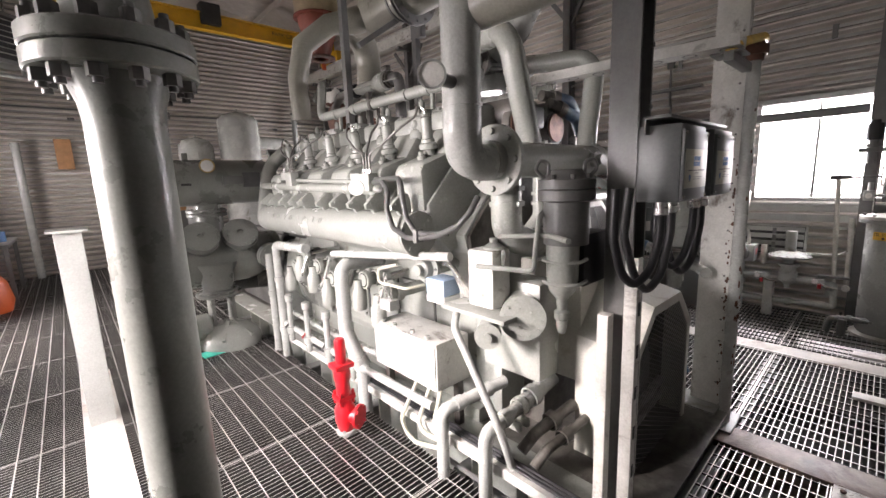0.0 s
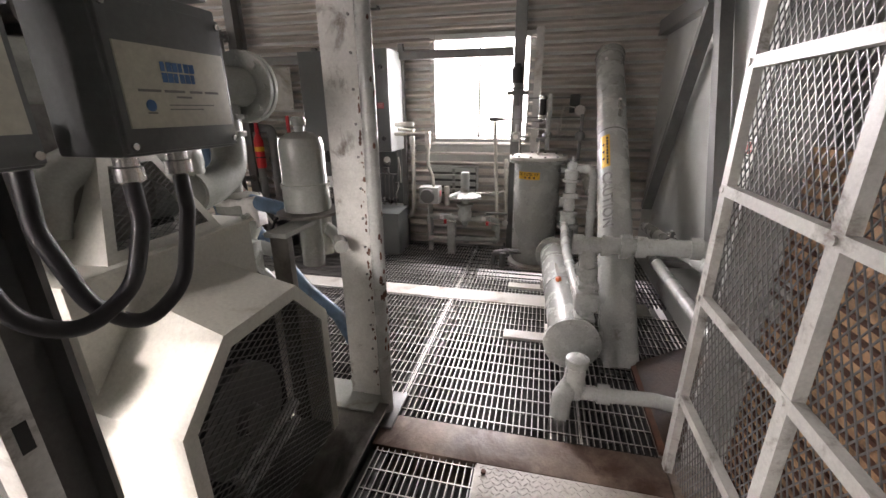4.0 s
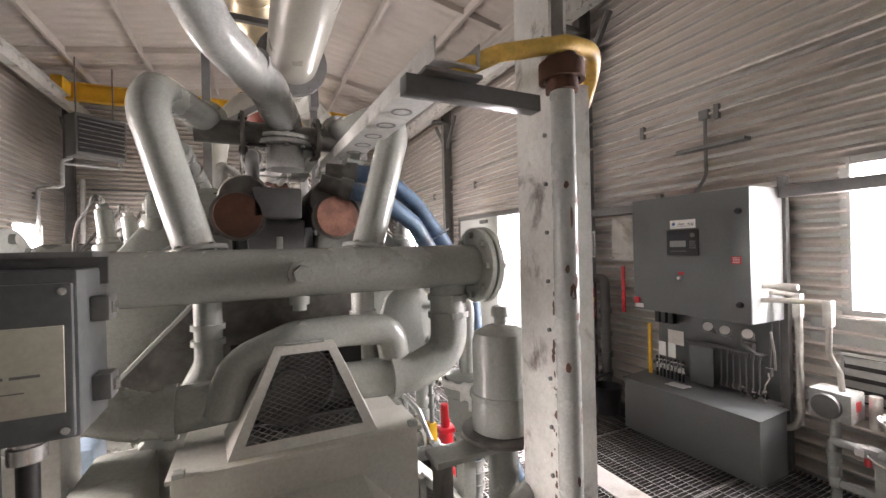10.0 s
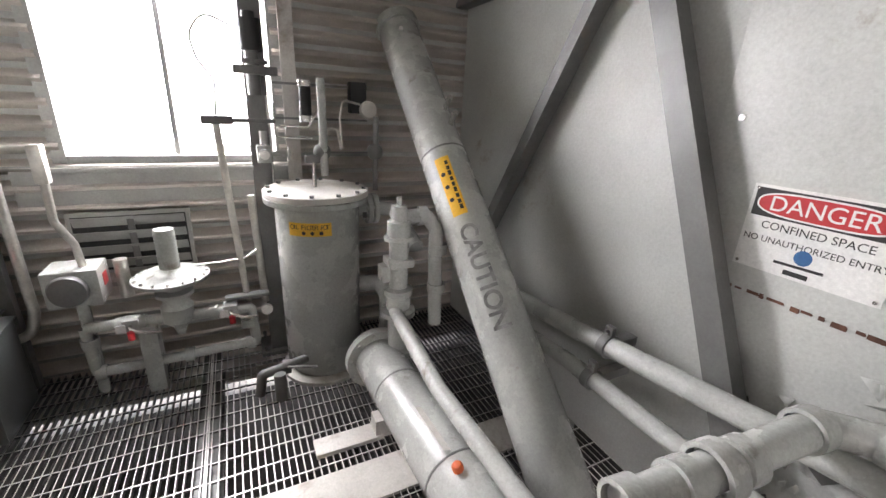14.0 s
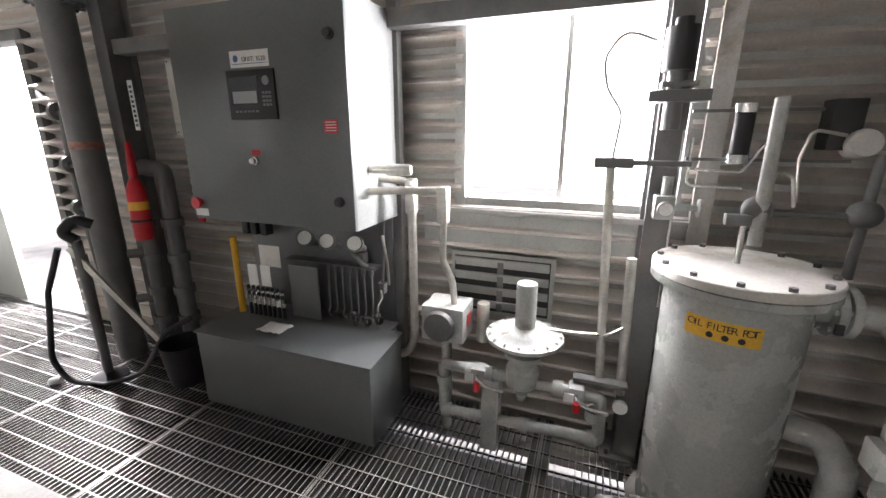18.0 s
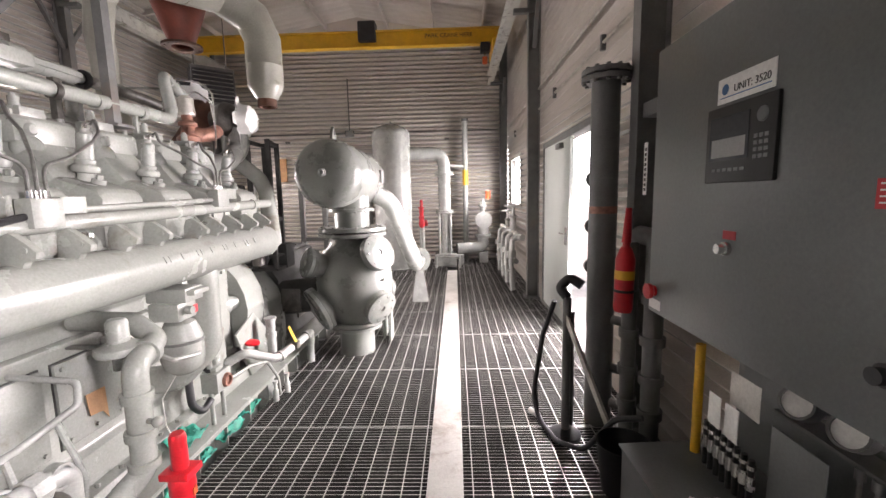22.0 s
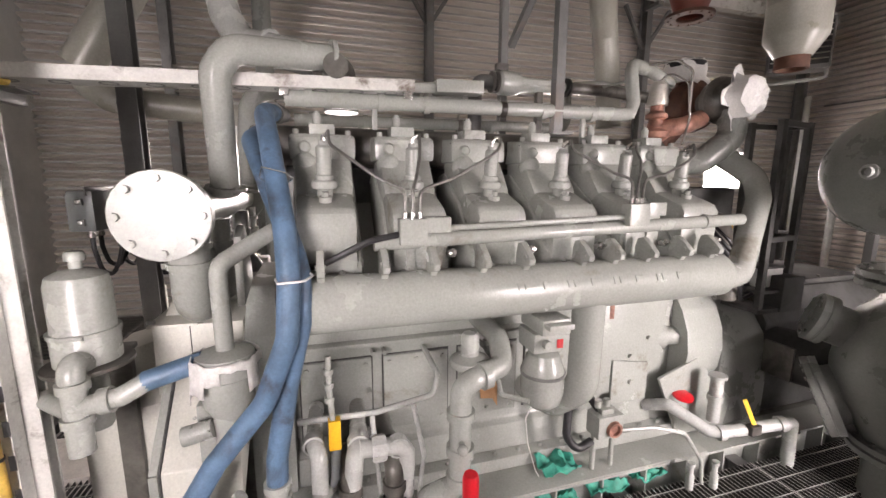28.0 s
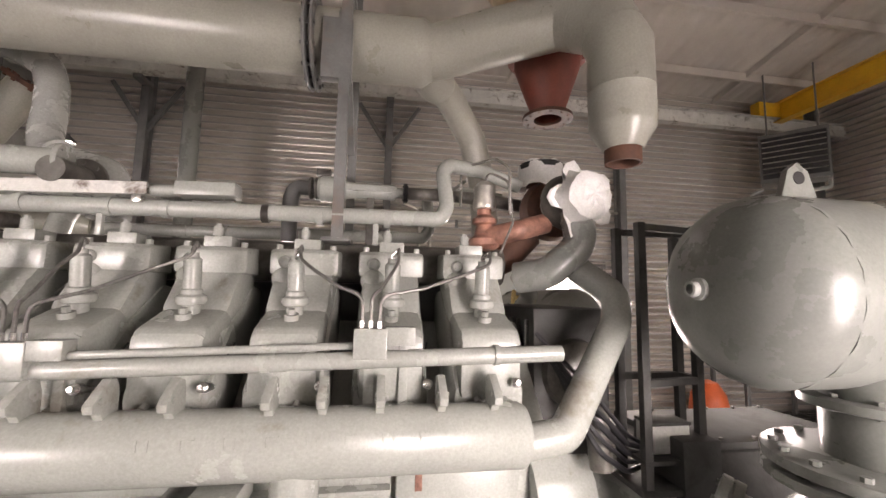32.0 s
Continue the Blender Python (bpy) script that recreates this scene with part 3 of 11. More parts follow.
# ---- windows and doors ----
def window(name, x, out, y0, y1, z0, z1, mull, label):
    t = thing(name, (x, y0, z0), label, "window", kind="structure")
    xi, xo = x - 0.012 * -out, x - 0.115 * out
    a, b = sorted((x + 0.022 * out, x - 0.12 * out))
    fr = B()
    w = 0.05
    for q in ((y0 - 0.04, y0 + w * 0.3, z0 - 0.04, z1 + 0.04), (y1 - w * 0.3, y1 + 0.04, z0 - 0.04, z1 + 0.04)):
        box(fr, a, q[0], q[2], b, q[1], q[3], 0.003)
    for q in ((z0 - 0.04, z0 + w * 0.3), (z1 - w * 0.3, z1 + 0.04)):
        box(fr, a + 0.001, y0 + w * 0.3, q[0], b - 0.001, y1 - w * 0.3, q[1], 0.003)
    part("window_frame", fr, "flatsheet", t)
    xm = x - 0.05 * out
    for m in mull:
        part("mullion", box(B(), xm - 0.012, m - 0.012, z0, xm + 0.012, m + 0.012, z1, 0.002), "flatsheet", t)
    edges = [y0] + list(mull) + [y1]
    for p, q in zip(edges, edges[1:]):
        g = part("pane", box(B(), xm - 0.003, p + 0.012, z0 + 0.012, xm + 0.003, q - 0.012, z1 - 0.012), "glass", t)
        g.visible_shadow = False
    s = B()
    box(s, a - (0.03 if out < 0 else 0), y0 - 0.05, z0 - 0.065, b + (0.03 if out > 0 else 0), y1 + 0.05, z0 - 0.04, 0.003)
    part("window_sill", s, "flatsheet", t)


window("window_1", E_WALL, -1, *WIN1, (0.945,), "wide aluminium window with two panes, very bright outside")
window("window_2", E_WALL, -1, *WIN2, (), "small single-pane window beside the far door")
window("window_3", W_WALL, 1, *WIN3, (2.47,), "wide aluminium window with two panes")
window("window_4", W_WALL, 1, *WIN4, (), "small single-pane window in the corrugated wall")


def doorset(name, x, out, d, swung, label):
    """A pair of steel doors: one leaf shut, the other swung out of the building."""
    y0, y1, z0, z1 = d
    t = thing(name, (x, y0, 0), label, "door", kind="structure")
    a, b = sorted((x + 0.03 * out, x - 0.12 * out))
    fr = B()
    box(fr, a, y0 - 0.05, 0, b, y0 + 0.03, z1 + 0.05, 0.003)
    box(fr, a, y1 - 0.03, 0, b, y1 + 0.05, z1 + 0.05, 0.003)
    box(fr, a + 0.001, y0 + 0.03, z1 - 0.03, b - 0.001, y1 - 0.03, z1 + 0.05, 0.003)
    box(fr, a - 0.02, y0 - 0.05, -0.05, b + 0.02, y1 + 0.05, 0.012, 0.003)
    part("door_frame", fr, "steel", t)
    ym = 5.60 if swung == 0 else 5.72
    xl = x + 0.0 * out
    lf = B()
    if swung == 0:
        box(lf, xl - 0.022, ym, 0.02, xl + 0.022, y1 - 0.032, z1 - 0.035, 0.004)
    else:
        box(lf, xl - 0.022, y0 + 0.032, 0.02, xl + 0.022, ym, z1 - 0.035, 0.004)
    leaf = part("door_leaf", lf, "doorpaint", t, "pale grey-green steel door leaf, shut")
    hd = B()
    yh = ym + 0.09 if swung == 0 else ym - 0.09
    xh = xl + 0.022 * out
    box(hd, min(xh, xh + 0.012 * out), yh - 0.03, 0.95, max(xh, xh + 0.012 * out), yh + 0.03, 1.15, 0.003)
    tube(hd, [(xh, yh, 1.08), (xh + 0.05 * out, yh, 1.08), (xh + 0.05 * out, yh + (0.11 if swung == 0 else -0.11), 1.08)], 0.009, 0.02, 8)
    part("door_handle", hd, "chrome", leaf)
    cl = B()
    ya, yb = (ym + 0.25, y1 - 0.3) if swung == 0 else (y0 + 0.3, ym - 0.25)
    box(cl, min(xh, xh + 0.05 * out), ya, z1 - 0.13, max(xh, xh + 0.05 * out), ya + 0.2, z1 - 0.07, 0.006)
    part("door_closer", cl, "pipe_dark", leaf)
    sw = B()
    xs = x - 0.12 * out
    yy = y0 + 0.01 if swung == 0 else y1 - 0.01
    box(sw, min(xs, xs - 0.9 * out), yy - 0.022, 0.02, max(xs, xs - 0.9 * out), yy + 0.022, z1 - 0.035, 0.004)
    part("door_leaf", sw, "doorpaint", t, "pale grey-green steel door leaf, swung open outside")


doorset("door_1", E_WALL, -1, DOOR1, 0, "pale grey steel double door, one leaf standing open to daylight")
doorset("door_2", W_WALL, 1, DOOR2, 1, "pale grey steel double door, one leaf standing open to daylight")

# ---- columns, girts, crane ----
for side, xw in ((-1, E_WALL), (1, W_WALL)):
    for y in (0.54 if side < 0 else 0.50, 3.60, 7.12, 10.72):
        x = xw + side * 0.125
        c = thing("column", (x, y, 0), "grey painted steel wall column with base plate", "column", "wall columns", "structure")
        part("shaft", hbeam(B(), (x, y, 0.02), (x, y, EAVE), 0.10, 0.17, side=(0, 1, 0)), "steel", c)
        bp = box(B(), x - 0.12, y - 0.11, -0.01, x + 0.12, y + 0.11, 0.02, 0.003)
        for dx in (-0.09, 0.09):
            for dy in (-0.08, 0.08):
                rod(bp, (x + dx, y + dy, 0.02), (x + dx, y + dy, 0.05), 0.012, seg=6)
        part("base_plate", bp, "steel", c)
        kb = B()
        for dy in (-0.42, 0.42):
            if S_WALL < y + dy < N_WALL:
                bar(kb, (x, y + 0.02 * (1 if dy > 0 else -1), 3.55 if side < 0 else 3.75), (x + side * 0.02, y + dy, 4.06 if side < 0 else 4.35), 0.05, 0.05)
        loose("knee_brace", kb, "steel", c)

gi = thing("girt", (5.9, 2, 2.06), "grey steel girt crossing in front of the window head", "beam", kind="structure")
part("channel", box(B(), 5.85, 0.60, 1.945, 5.93, 3.55, 2.025, 0.004), "steel", gi)
fs = thing("wall_panel", (6.0, 1, 0.6), "flat dented grey sheet panel below the window", "wall panel", kind="structure")
part("sheet", box(B(), 6.003, 0.40, 0.92, 6.012, 1.62, 1.13, 0.001), "flatsheet", fs)
part("trim", box(B(), 5.99, 0.38, 1.12, 6.0145, 1.64, 1.134, 0.001), "flatsheet", fs)

for x, zb in ((5.62, 4.17), (W_WALL + 0.41, 4.47)):
    r = thing("crane_runway", (x, 5, 4.1), "white painted steel crane runway beam along the wall", "beam", "crane runways", "structure")
    part("beam", hbeam(B(), (x, S_WALL, zb), (x, N_WALL, zb), 0.13, 0.22, side=(1, 0, 0)), "white_steel", r)
    for y in (0.50, 3.60, 7.12, 10.72):
        sgn = 1 if x > CX else -1
        part("bracket", box(B(), min(x, x + sgn * 0.28), y - 0.05, zb - 0.17, max(x, x + sgn * 0.28), y + 0.05, zb - 0.115, 0.004), "steel", r)

cr = thing("bridge_crane", (CX, 9.7, 4.5), "yellow overhead bridge crane beam with chain hoist", "crane")
part("bridge_beam", hbeam(B(), (W_WALL + 0.32, 9.7, 4.67), (5.72, 9.7, 4.67), 0.16, 0.31, 0.012, side=(0, 1, 0)), "yellow", cr)
for x, zt in ((W_WALL + 0.41, 4.585), (5.62, 4.285)):
    et = part("end_truck", box(B(), x - 0.08, 9.3, zt, x + 0.08, 10.1, zt + 0.225, 0.01), "yellow", cr)
    for y in (9.4, 10.0):
        part("wheel", lathe(B(), (x - 0.03, y, zt + 0.045), (1, 0, 0), [(0, 0), (0.05, 0), (0.05, 0.06), (0, 0.06)], 18), "pipe_dark", et)
ho = part("hoist", box(B(), 5.33, 9.6, 4.36, 5.52, 9.8, 4.54, 0.02), "black", cr, "black electric chain hoist")
part("hook_block", rod(B(), (5.42, 9.7, 4.14), (5.42, 9.7, 4.28), 0.05, bev=0.01), "orange", ho)
part("chain", rod(B(), (5.42, 9.7, 4.28), (5.42, 9.7, 4.38), 0.012, seg=8), "chrome", ho)
part("motor", box(B(), 2.9, 9.58, 4.62, 3.25, 9.85, 5.0, 0.02), "black", cr)
words("PARK CRANE HERE", facing((4.70, 9.61, 4.68), (0, -1, 0)), 0.11, "ink", cr)

# ---- the gas engine ----
eng = thing("gas_engine", (CX, 3.0, 0.1), "large grey twelve-cylinder V gas engine on a steel skid", "engine")
CYL = [2.13 + 0.361 * k for k in range(6)]


def sx(s, d):
    return CX + s * d


def engine_block():
    bm = prism(B(), [(CX - 0.42, 0.16), (CX + 0.42, 0.16), (CX + 0.42, 0.34), (CX + 0.38, 0.36), (CX + 0.38, 0.98), (CX + 0.52, 1.10), (CX + 0.55, 1.20),
                     (CX + 0.20, 1.58), (CX - 0.20, 1.58), (CX - 0.55, 1.20), (CX - 0.52, 1.10), (CX - 0.38, 0.98), (CX - 0.38, 0.36), (CX - 0.42, 0.34)], 'y', 1.93, 4.22, 0.012)
    part("block", bm, "engine", eng)
    for s in (1, -1):
        for y in (2.15, 2.55, 2.95, 3.35):
            d = prism(B(), [(y - 0.17, 0.42), (y + 0.17, 0.42), (y + 0.17, 0.82), (y - 0.17, 0.82)], 'x', min(sx(s, 0.378), sx(s, 0.398)), max(sx(s, 0.378), sx(s, 0.398)), 0.006)
            dr = part("crankcase_door", d, "engine", eng)
            part("gasket", prism(B(), [(y - 0.177, 0.413), (y + 0.177, 0.413), (y + 0.177, 0.827), (y - 0.177, 0.827)], 'x', min(sx(s, 0.376), sx(s, 0.384)), max(sx(s, 0.376), sx(s, 0.384))), "crankcase", dr)
            bb = B()
            for dy in (-0.14, 0, 0.14):
                for z in (0.45, 0.79):
                    rod(bb, (sx(s, 0.396), y + dy, z), (sx(s, 0.41), y + dy, z), 0.011, seg=6)
            loose("bolt", bb, "engine", dr)
        cv = part("end_cover", prism(B(), [(3.62, 0.42), (4.12, 0.42), (4.12, 1.04), (3.62, 1.04)], 'x', min(sx(s, 0.37), sx(s, 0.43)), max(sx(s, 0.37), sx(s, 0.43)), 0.02), "engine", eng)
        sm = prism(B(), [(3.74, 0.36), (4.0, 0.36), (4.0, 0.60), (3.74, 0.64)], 'x', min(sx(s, 0.43), sx(s, 0.445)), max(sx(s, 0.43), sx(s, 0.445)), 0.006)
        rod(sm, (sx(s, 0.44), 3.87, 0.49), (sx(s, 0.46), 3.87, 0.49), 0.016, seg=8)
        part("hatch", sm, "engine", cv)
    s = 1
    part("ledge", box(B(), CX + 0.37, 1.96, 0.895, CX + 0.44, 3.60, 0.915, 0.004), "engine", eng)
    for y, z in ((2.303, 0.654), (3.655, 0.737), (3.867, 0.651), (3.535, 0.527), (2.324, 0.86), (2.38, 0.86), (3.993, 0.756), (3.70, 1.0), (4.05, 1.0)):
        part("block_bolt", rod(B(), (CX + 0.395, y, z), (CX + 0.447, y, z), 0.013, seg=6), "engine", eng)
    part("orange_mark", box(B(), CX + 0.4305, 3.70, 0.90, CX + 0.4335, 3.73, 1.0, 0.001), "copper", eng, "faded orange paint mark")
    pan = B()
    box(pan, CX - 0.50, 1.9, 0.10, CX + 0.50, 4.26, 0.19, 0.01)
    for y in [2.0 + 0.14 * k for k in range(16)]:
        for s in (1, -1):
            rod(pan, (sx(s, 0.46), y, 0.19), (sx(s, 0.46), y, 0.21), 0.012, seg=6)
    part("base_rail", pan, "engine", eng)
    # dark plate: shade behind the header painted in along with the oil
    part("front_plate", prism(B(), [(CX - 0.36, 0.40), (CX + 0.36, 0.40), (CX + 0.37, 0.98), (CX + 0.51, 1.10), (CX + 0.53, 1.20), (CX + 0.19, 1.565), (CX - 0.19, 1.565), (CX - 0.53, 1.20), (CX - 0.51, 1.10), (CX - 0.37, 0.98)], 'y', 1.905, 1.929, 0.004), "engine_dirty_shaded", eng, "oily front plate, darkened for the shade behind the header")
    # added filler: hides the bright floor beyond and keeps this gap dark
    part("front_support", box(B(), CX - 0.26, 1.62, 0.102, CX + 0.34, 1.925, 0.60, 0.01), "engine_dirty_shaded", eng, "added dark block closing the gap under the engine front")


def cylinder_head(s, y, k):
    w = 0.135
    hd = B()
    prism(hd, [(sx(s, a), z) for a, z in ((0.16, 1.30), (0.58, 1.10), (0.70, 1.22), (0.735, 1.38), (0.52, 1.60), (0.30, 1.74), (0.16, 1.72))], 'y', y - w, y + w, 0.035)
    head = part("cylinder_head", hd, "engine", eng)
    lc = B()
    prism(lc, [(sx(s, a), z) for a, z in ((0.50, 1.36), (0.745, 1.34), (0.755, 1.545), (0.735, 1.585), (0.52, 1.655), (0.49, 1.60))], 'y', y - 0.115, y + 0.115, 0.028)
    lid = part("rocker_cover", lc, "engine", head)
    bt = B()
    rod(bt, (sx(s, 0.645), y, 1.605), (sx(s, 0.652), y, 1.632), 0.026, seg=16)
    rod(bt, (sx(s, 0.652), y, 1.63), (sx(s, 0.656), y, 1.65), 0.014, seg=6)
    part("cover_bolt", bt, "engine", head)
    sh = B()
    prism(sh, [(sx(s, a), z) for a, z in ((0.26, 1.66), (0.53, 1.58), (0.57, 1.64), (0.49, 1.74), (0.44, 1.80), (0.24, 1.82))], 'y', y - 0.12, y + 0.12, 0.03)
    bmesh.ops.create_uvsphere(sh, u_segments=16, v_segments=10, radius=0.055, matrix=Matrix.Translation((sx(s, 0.43), y - 0.075, 1.765)))
    part("shoulder", sh, "engine", head)
    uc = B()
    prism(uc, [(sx(s, a), z) for a, z in ((0.20, 1.78), (0.455, 1.78), (0.455, 1.875), (0.44, 1.89), (0.22, 1.91), (0.20, 1.89))], 'y', y - 0.14, y + 0.14, 0.022)
    up = part("upper_cover", uc, "engine", head)
    part("boss", lathe(B(), (sx(s, 0.45), y - 0.075, 1.835), (s, 0, 0), [(0, 0.02), (0.018, 0.02), (0.026, 0.012), (0.028, 0)], 16), "engine", up)
    for dy in (-0.11, 0.11):
        part("cover_nut", rod(B(), (sx(s, 0.41), y + dy, 1.885), (sx(s, 0.41), y + dy, 1.912), 0.013, seg=6), "engine", up)
    tp = B()
    box(tp, min(sx(s, 0.29), sx(s, 0.40)), y - 0.055, 1.895, max(sx(s, 0.29), sx(s, 0.40)), y + 0.055, 1.94, 0.006)
    rod(tp, (sx(s, 0.345), y - 0.02, 1.94), (sx(s, 0.345), y - 0.02, 1.985), 0.02, seg=10)
    rod(tp, (sx(s, 0.345), y - 0.02, 1.975), (sx(s, 0.345), y - 0.02, 1.998), 0.013, seg=6)
    part("water_outlet", tp, "engine", head)
    ig = B()
    tilt = Vector((s * 0.10, 0, 1)).normalized()
    p = Vector((sx(s, 0.585), y, 1.55))
    lathe(ig, p, tilt, [(0, 0), (0.04, 0), (0.04, 0.05), (0.03, 0.055), (0.03, 0.11), (0.048, 0.115), (0.052, 0.128), (0.048, 0.142), (0.036, 0.15), (0.036, 0.165), (0.03, 0.17), (0.03, 0.275), (0.02, 0.285), (0.02, 0.30), (0, 0.30)], 18)
    cap = part("ignition_coil", ig, "engine", head)
    # dark ring paints the shade of the notch the coil sits in
    part("coil_well", lathe(B(), p + tilt * 0.055, tilt, [(0.03, 0.012), (0.05, 0.012), (0.054, 0)], 18), "crankcase", cap, "dark ring standing for the shaded notch round the coil")
    tipb = B()
    q = p + tilt * 0.295
    tube(tipb, [q, q + Vector((0, 0, 0.02)), q + Vector((s * 0.01, 0.02, 0.035))], 0.009, 0.01, 8)
    part("connector", tipb, "chrome", cap)
    lw = B()
    for dy in (-0.05, 0.05):
        rod(lw, (sx(s, 0.73), y + dy, 1.345), (sx(s, 0.765), y + dy, 1.335), 0.012, seg=6)
    box(lw, min(sx(s, 0.70), sx(s, 0.755)), y - 0.085, 1.28, max(sx(s, 0.70), sx(s, 0.755)), y + 0.085, 1.335, 0.008)
    part("port_flange", lw, "engine", head)


def manifold(s):
    """The long charge-air log beside the heads, with its brackets and raised lettering shapes."""
    mb = B()
    x, z, r = sx(s, 0.795), 1.235, 0.108
    lathe(mb, (x, 2.02, z), (0, 1, 0), [(0, 0), (r - 0.02, 0), (r, 0.015), (r, 2.00), (r - 0.012, 2.02), (0, 2.02)], 32)
    log = part("intake_manifold", mb, "engine", eng)
    ec = B()
    flange(ec, (x, 2.02, z), (0, -1, 0), r + 0.008, 0.018, 6, 0.009)
    part("end_cap", ec, "engine", log)
    for k, y in enumerate([2.10, 2.33, 2.52, 2.73, 2.92, 3.20, 3.36, 3.54, 3.74, 3.92]):
        f = prism(B(), [(sx(s, 0.77), 1.33), (sx(s, 0.772), 1.40), (sx(s, 0.785), 1.435), (sx(s, 0.815), 1.445), (sx(s, 0.86), 1.415), (sx(s, 0.897), 1.383), (sx(s, 0.892), 1.36), (sx(s, 0.855), 1.35), (sx(s, 0.84), 1.325)], 'y', y - 0.014, y + 0.014, 0.005)
        rod(f, (sx(s, 0.862), y - 0.019, 1.389), (sx(s, 0.862), y + 0.019, 1.389), 0.010, seg=8)
        part("bracket", f, "engine", log)
    # the maker's raised lettering as plain strokes
    lt = B()
    for k in range(8):
        y = 2.86 + 0.115 * k
        for a, b in (((0, 0), (0.035, 0)), ((0, 0), (0, 1))) if k % 2 else (((0, 0), (0, 1)), ((0.03, 0), (0.03, 1))):
            ang0, ang1 = radians(28 - 16 * a[1]), radians(28 - 16 * b[1])
            p0 = (x + s * (r + 0.001) * math.cos(ang0), y + a[0], z + (r + 0.001) * math.sin(ang0))
            p1 = (x + s * (r + 0.001) * math.cos(ang1), y + b[0] + 0.004, z + (r + 0.001) * math.sin(ang1))
            bar(lt, p0, p1, 0.006, 0.006, side=(s, 0, 0.4))
    loose("raised_stroke", lt, "engine", log)
    elb = B()
    tube(elb, [(sx(s, 0.795), 4.0, 1.20), (sx(s, 0.78), 4.20, 1.22), (sx(s, 0.60), 4.52, 1.60), (sx(s, 0.52), 4.58, 1.72), (sx(s, 0.40), 4.45, 1.85)], 0.062, 0.1, 18)
    part("charge_pipe", elb, "engine", log)
    rail = B()
    tube(rail, [(sx(s, 0.77), 2.30, 1.455), (sx(s, 0.755), 4.20, 1.505)], 0.03, 0, 14)
    collar(rail, (sx(s, 0.757), 3.95, 1.50), (0, 1, 0), 0.036, 0.02)
    rl = part("gas_rail", rail, "engine", eng)
    th = B()
    tube(th, [(sx(s, 0.785), 2.50, 1.505), (sx(s, 0.775), 3.46, 1.535)], 0.013, 0, 10)
    part("thin_tube", th, "engine", rl)
    for y, z2 in ((2.45, 1.505), (3.50, 1.55)):
        bx = B()
        box(bx, sx(s, 0.79) - 0.03, y - 0.055, z2 - 0.055, sx(s, 0.79) + 0.03, y + 0.055, z2 + 0.045, 0.004)
        jb = part("junction_box", bx, "engine", rl)
        ft = B()
        for dy in (-0.03, 0.0, 0.03):
            rod(ft, (sx(s, 0.79), y + dy, z2 + 0.04), (sx(s, 0.79), y + dy, z2 + 0.07), 0.009, seg=8)
        loose("cable_gland", ft, "chrome", jb)
        br = B()
        box(br, sx(s, 0.75) - 0.012, y - 0.02, 1.33, sx(s, 0.75) + 0.012, y + 0.015, z2 - 0.02, 0.002)
        box(br, sx(s, 0.75) - 0.012, y + 0.10, 1.33, sx(s, 0.75) + 0.012, y + 0.13, z2 + 0.03, 0.002)
        box(br, sx(s, 0.785) - 0.03, y + 0.05, z2 - 0.01, sx(s, 0.785) + 0.03, y + 0.15, z2 + 0.05, 0.002)
        part("stand", br, "engine", rl)
    # ignition leads from the boxes to the coils
    for y0, z0, ys in ((2.45, 1.57, CYL[:3]), (3.50, 1.615, CYL[3:])):
        for j, yc in enumerate(ys):
            a = Vector((sx(s, 0.79), y0 - 0.03 + 0.03 * j, z0))
            e = Vector((sx(s, 0.625), yc + 0.02, 1.865))
            lead = B()
            tube(lead, [a, a + Vector((0, 0, 0.09)), a + (e - a) * 0.35 + Vector((s * 0.03, 0, 0.03)), a + (e - a) * 0.75 + Vector((s * 0.05, 0, -0.01)), e + Vector((s * 0.035, 0, -0.03)), e + Vector((s * 0.02, 0, 0.025)), e], 0.0065, 0.05, 8)
            part("ignition_lead", lead, "lead", rl, "braided grey ignition lead")
    if s < 0:
        return
    hose = B()
    tube(hose, [(sx(s, 0.79), 2.40, 1.49), (sx(s, 0.80), 2.28, 1.47), (sx(s, 0.78), 2.10, 1.38), (sx(s, 0.72), 1.95, 1.36)], 0.013, 0.06, 8)
    part("cable", hose, "black", rl, "black flexible cable")


engine_block()
for s in (1, -1):
    for k, y in enumerate(CYL):
        cylinder_head(s, y, k)
    manifold(s)


